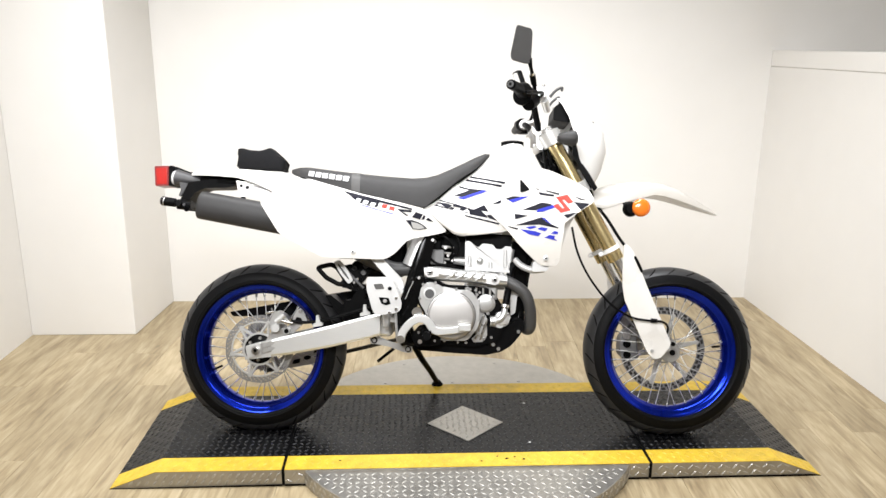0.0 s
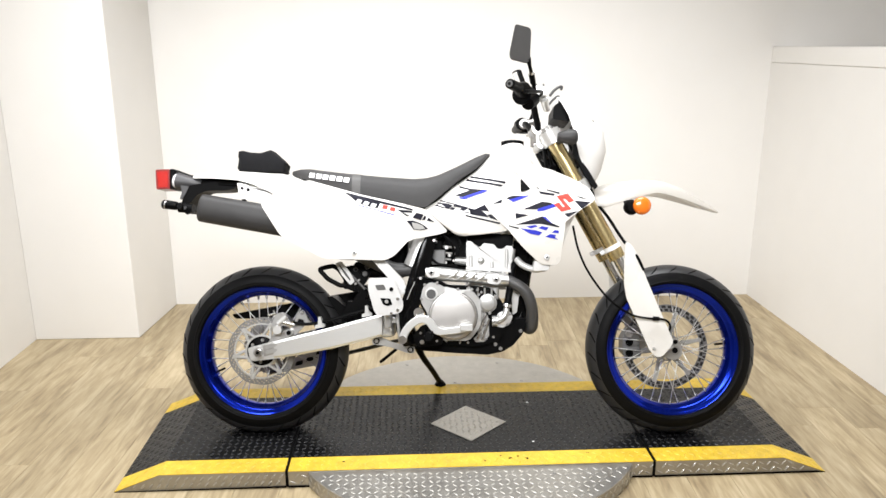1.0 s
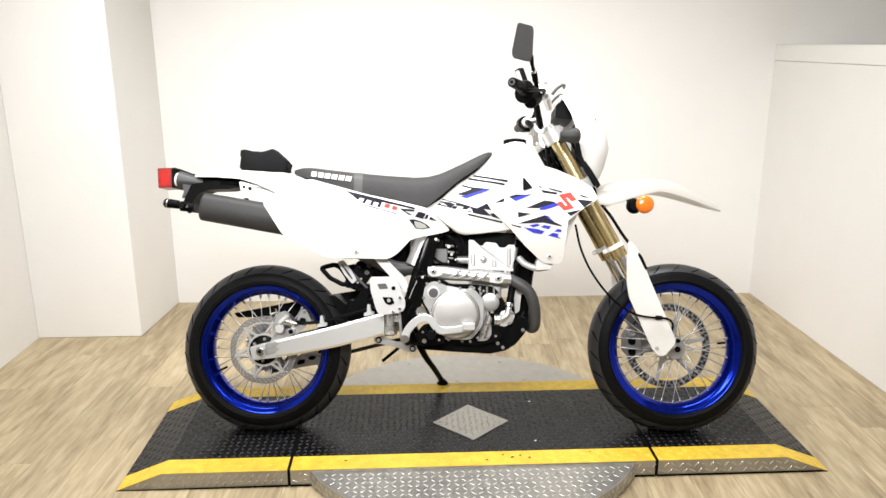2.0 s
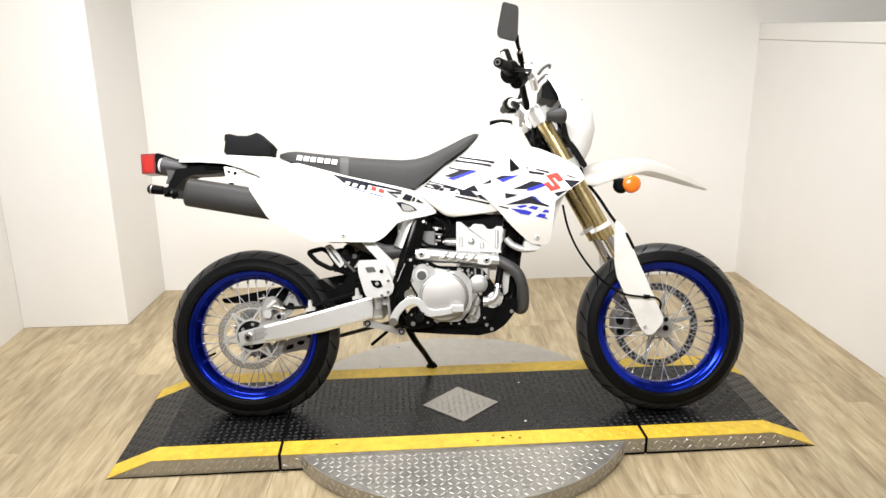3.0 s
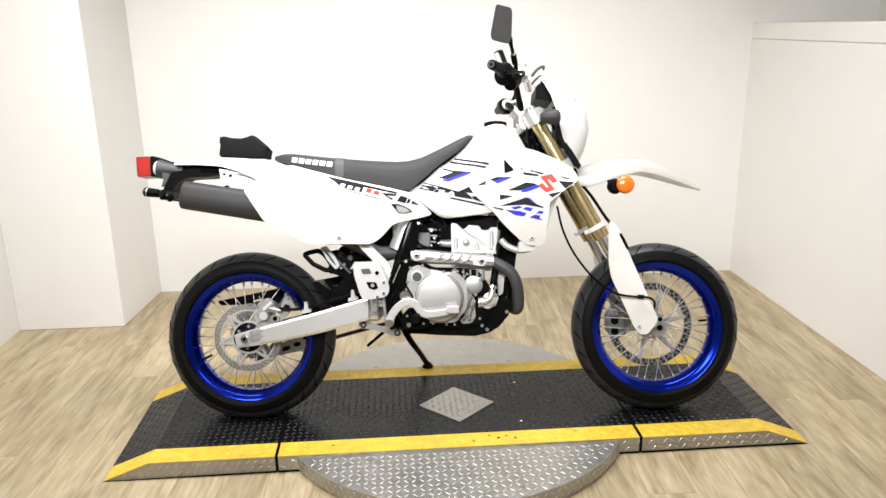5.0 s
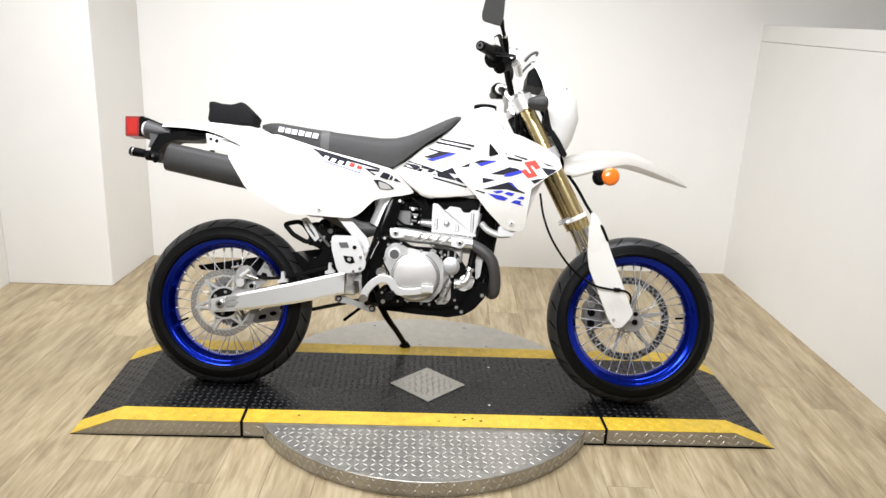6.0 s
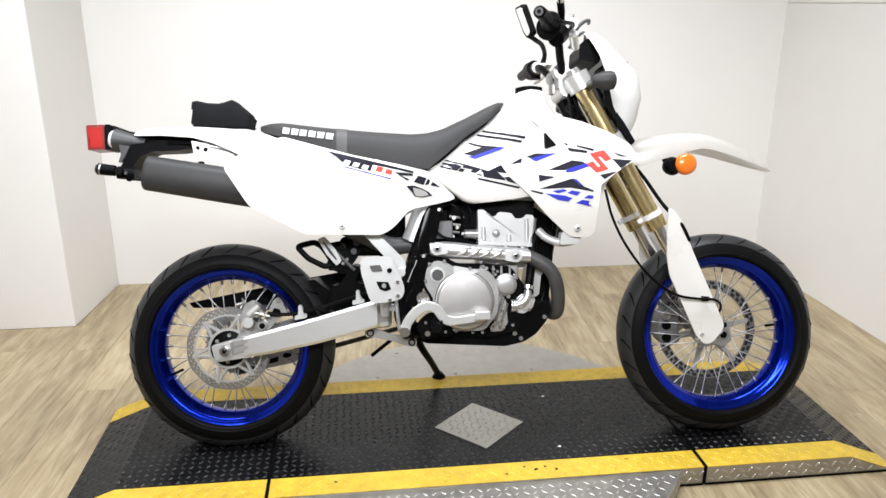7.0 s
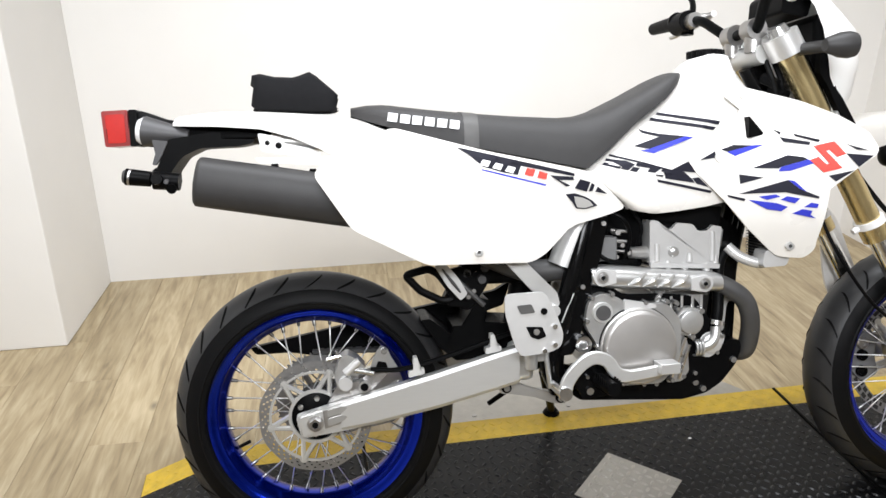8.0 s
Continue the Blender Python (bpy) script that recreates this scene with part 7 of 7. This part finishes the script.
for k in range(41):
    x = 0.470 + 0.456 * k / 40
    zt, zb, hw = interp(FFEND, x)
    h = zt - zb
    outer = [(-hw, zb), (-hw * 1.0, zb + h * 0.5), (-hw * 0.86, zb + h * 0.86), (-hw * 0.5, zt), (0, zt + 0.003), (hw * 0.5, zt), (hw * 0.86, zb + h * 0.86), (hw, zb + h * 0.5), (hw, zb)]
    inner = [(y * 0.94, max(zb, z - 0.004)) for y, z in reversed(outer)]
    rings.append([(x, y, z) for y, z in outer + inner])
loft(bm, rings)
part("front_fender", bm, THIN_WHITE, moto, "long white beak front fender", angle=60)
bm = bmesh.new()
lathe(bm, [(0.0, -0.118), (0.018, -0.118), (0.025, -0.110), (0.028, -0.095), (0.024, -0.075), (0.012, -0.060), (0.0, -0.058)], 28, centre=(0.590, 0, 0.812))
rod(bm, (0.580, -0.08, 0.815), (0.575, -0.055, 0.850), 0.008, 0.008, 10)
rod(bm, (0.590, -0.086, 0.812), (0.612, -0.090, 0.815), 0.018, 0.020, 20)
refl = part("side_reflector", bm, BLACK, moto, "black reflector housing")
refl.location = (0.008, 0.030, 0.002)
bm = bmesh.new()
lathe(bm, [(0.0, -0.1335), (0.017, -0.1330), (0.026, -0.1300), (0.0310, -0.1240), (0.032, -0.112), (0.0, -0.110)], 32, centre=(0.623, 0, 0.816))
part("orange_lens", bm, ORANGE, refl, "round orange reflector lens")
# front brake hose, cable
bm = bmesh.new()
tube(bm, [on_fork(0.05, -0.07, 0.05), on_fork(0.19, -0.060, 0.050), (0.475, -0.045, 0.840), (0.520, -0.055, 0.775), (0.560, -0.090, 0.700), (0.600, -0.130, 0.640), (0.625, -0.128, 0.590)], 0.0055, 8, 6)
part("brake_hose", bm, BLACK, moto, "black front brake hose")
bm = bmesh.new()
tube(bm, [(0.385, -0.10, 0.745), (0.400, -0.125, 0.660), (0.435, -0.150, 0.575), (0.500, -0.155, 0.490), (0.575, -0.150, 0.438), (0.640, -0.147, 0.424), (0.690, -0.147, 0.420), (0.712, -0.140, 0.402), (0.720, -0.10, 0.370)], 0.0038, 8, 6)
part("speedometer_cable", bm, BLACK, moto, "thin black speedometer cable")
bm = bmesh.new()
rod(bm, (0.655, -0.140, 0.423), (0.672, -0.152, 0.423), 0.008, 0.007, 10)
part("cable_clip", bm, BLACK, moto)

# ---- bag on the rear fender ----
bag = tagged(new("tail_bag"), "small black fabric tool bag strapped on the white rear fender", "bag")
bag.matrix_world = MOTO @ Matrix.Translation((0.012, 0, -0.006))
bm = bmesh.new()
rings = []
for x, zt, zb, hw in ((-0.831, 1.006, 0.956, 0.030), (-0.826, 1.026, 0.950, 0.044), (-0.813, 1.028, 0.948, 0.050), (-0.784, 1.021, 0.947, 0.053), (-0.746, 1.019, 0.946, 0.055), (-0.730, 1.023, 0.945, 0.055), (-0.712, 1.030, 0.944, 0.053), (-0.702, 1.024, 0.944, 0.052), (-0.683, 1.007, 0.945, 0.050), (-0.666, 0.992, 0.947, 0.047), (-0.658, 0.983, 0.952, 0.040)):
    ring = []
    for k in range(20):
        a = 2 * math.pi * k / 20
        ca, sa = math.cos(a), math.sin(a)
        ring.append((x + 0.003 * math.sin(5 * a), hw * math.copysign(abs(ca) ** 0.45, ca), (zt + zb) / 2 + (zt - zb) / 2 * math.copysign(abs(sa) ** 0.28, sa)))
    rings.append(ring)
loft(bm, rings)
part("bag_body", bm, FABRIC, bag, angle=60)

# ---- floor planks ----
HEAD = radians(-2.5)
PW, PL = 0.152, 1.22
rng = random.Random(11)
fwd, across = Vector((-math.sin(HEAD), math.cos(HEAD), 0)), Vector((math.cos(HEAD), math.sin(HEAD), 0))
for i in range(-22, 22):
    shift = rng.random() * PL
    for j in range(-5, 4):
        c = across * ((i + 0.5) * PW) + fwd * (j * PL + shift)
        if not (LEFT - 0.9 < c.x < RIGHT + 0.9 and FRONT - 0.9 < c.y < BACK + 0.9):
            continue
        bm = bmesh.new()
        g = 0.0003
        w, l, e = PW / 2 - g, PL / 2 - g, 0.0006
        lo = [bm.verts.new(c + across * a * w + fwd * b * l - Vector((0, 0, 0.0035))) for a, b in ((-1, -1), (1, -1), (1, 1), (-1, 1))]
        mid = [bm.verts.new(v.co + Vector((0, 0, 0.0027))) for v in lo]
        hi = [bm.verts.new(c + across * a * (w - e) + fwd * b * (l - e)) for a, b in ((-1, -1), (1, -1), (1, 1), (-1, 1))]
        for p, q in ((lo, mid), (mid, hi)):
            for k in range(4):
                bm.faces.new((p[k], p[(k + 1) % 4], q[(k + 1) % 4], q[k]))
        bm.faces.new(hi)
        for co, no in (((LEFT - 0.1, 0, 0), (-1, 0, 0)), ((RIGHT + 0.1, 0, 0), (1, 0, 0)), ((0, BACK + 0.05, 0), (0, 1, 0)), ((0, FRONT - 0.05, 0), (0, -1, 0))):
            bmesh.ops.bisect_plane(bm, geom=bm.verts[:] + bm.edges[:] + bm.faces[:], plane_co=co, plane_no=no, clear_outer=True)
        if len(bm.faces) < 5:
            bm.free()
            continue
        for v in bm.verts:
            v.co -= c
            v.co = Matrix.Rotation(-HEAD, 3, "Z") @ v.co
        ob = part("plank", bm, PLANK, floor, smooth=False)
        ob.matrix_local = Matrix.Translation(c) @ Matrix.Rotation(HEAD, 4, "Z")
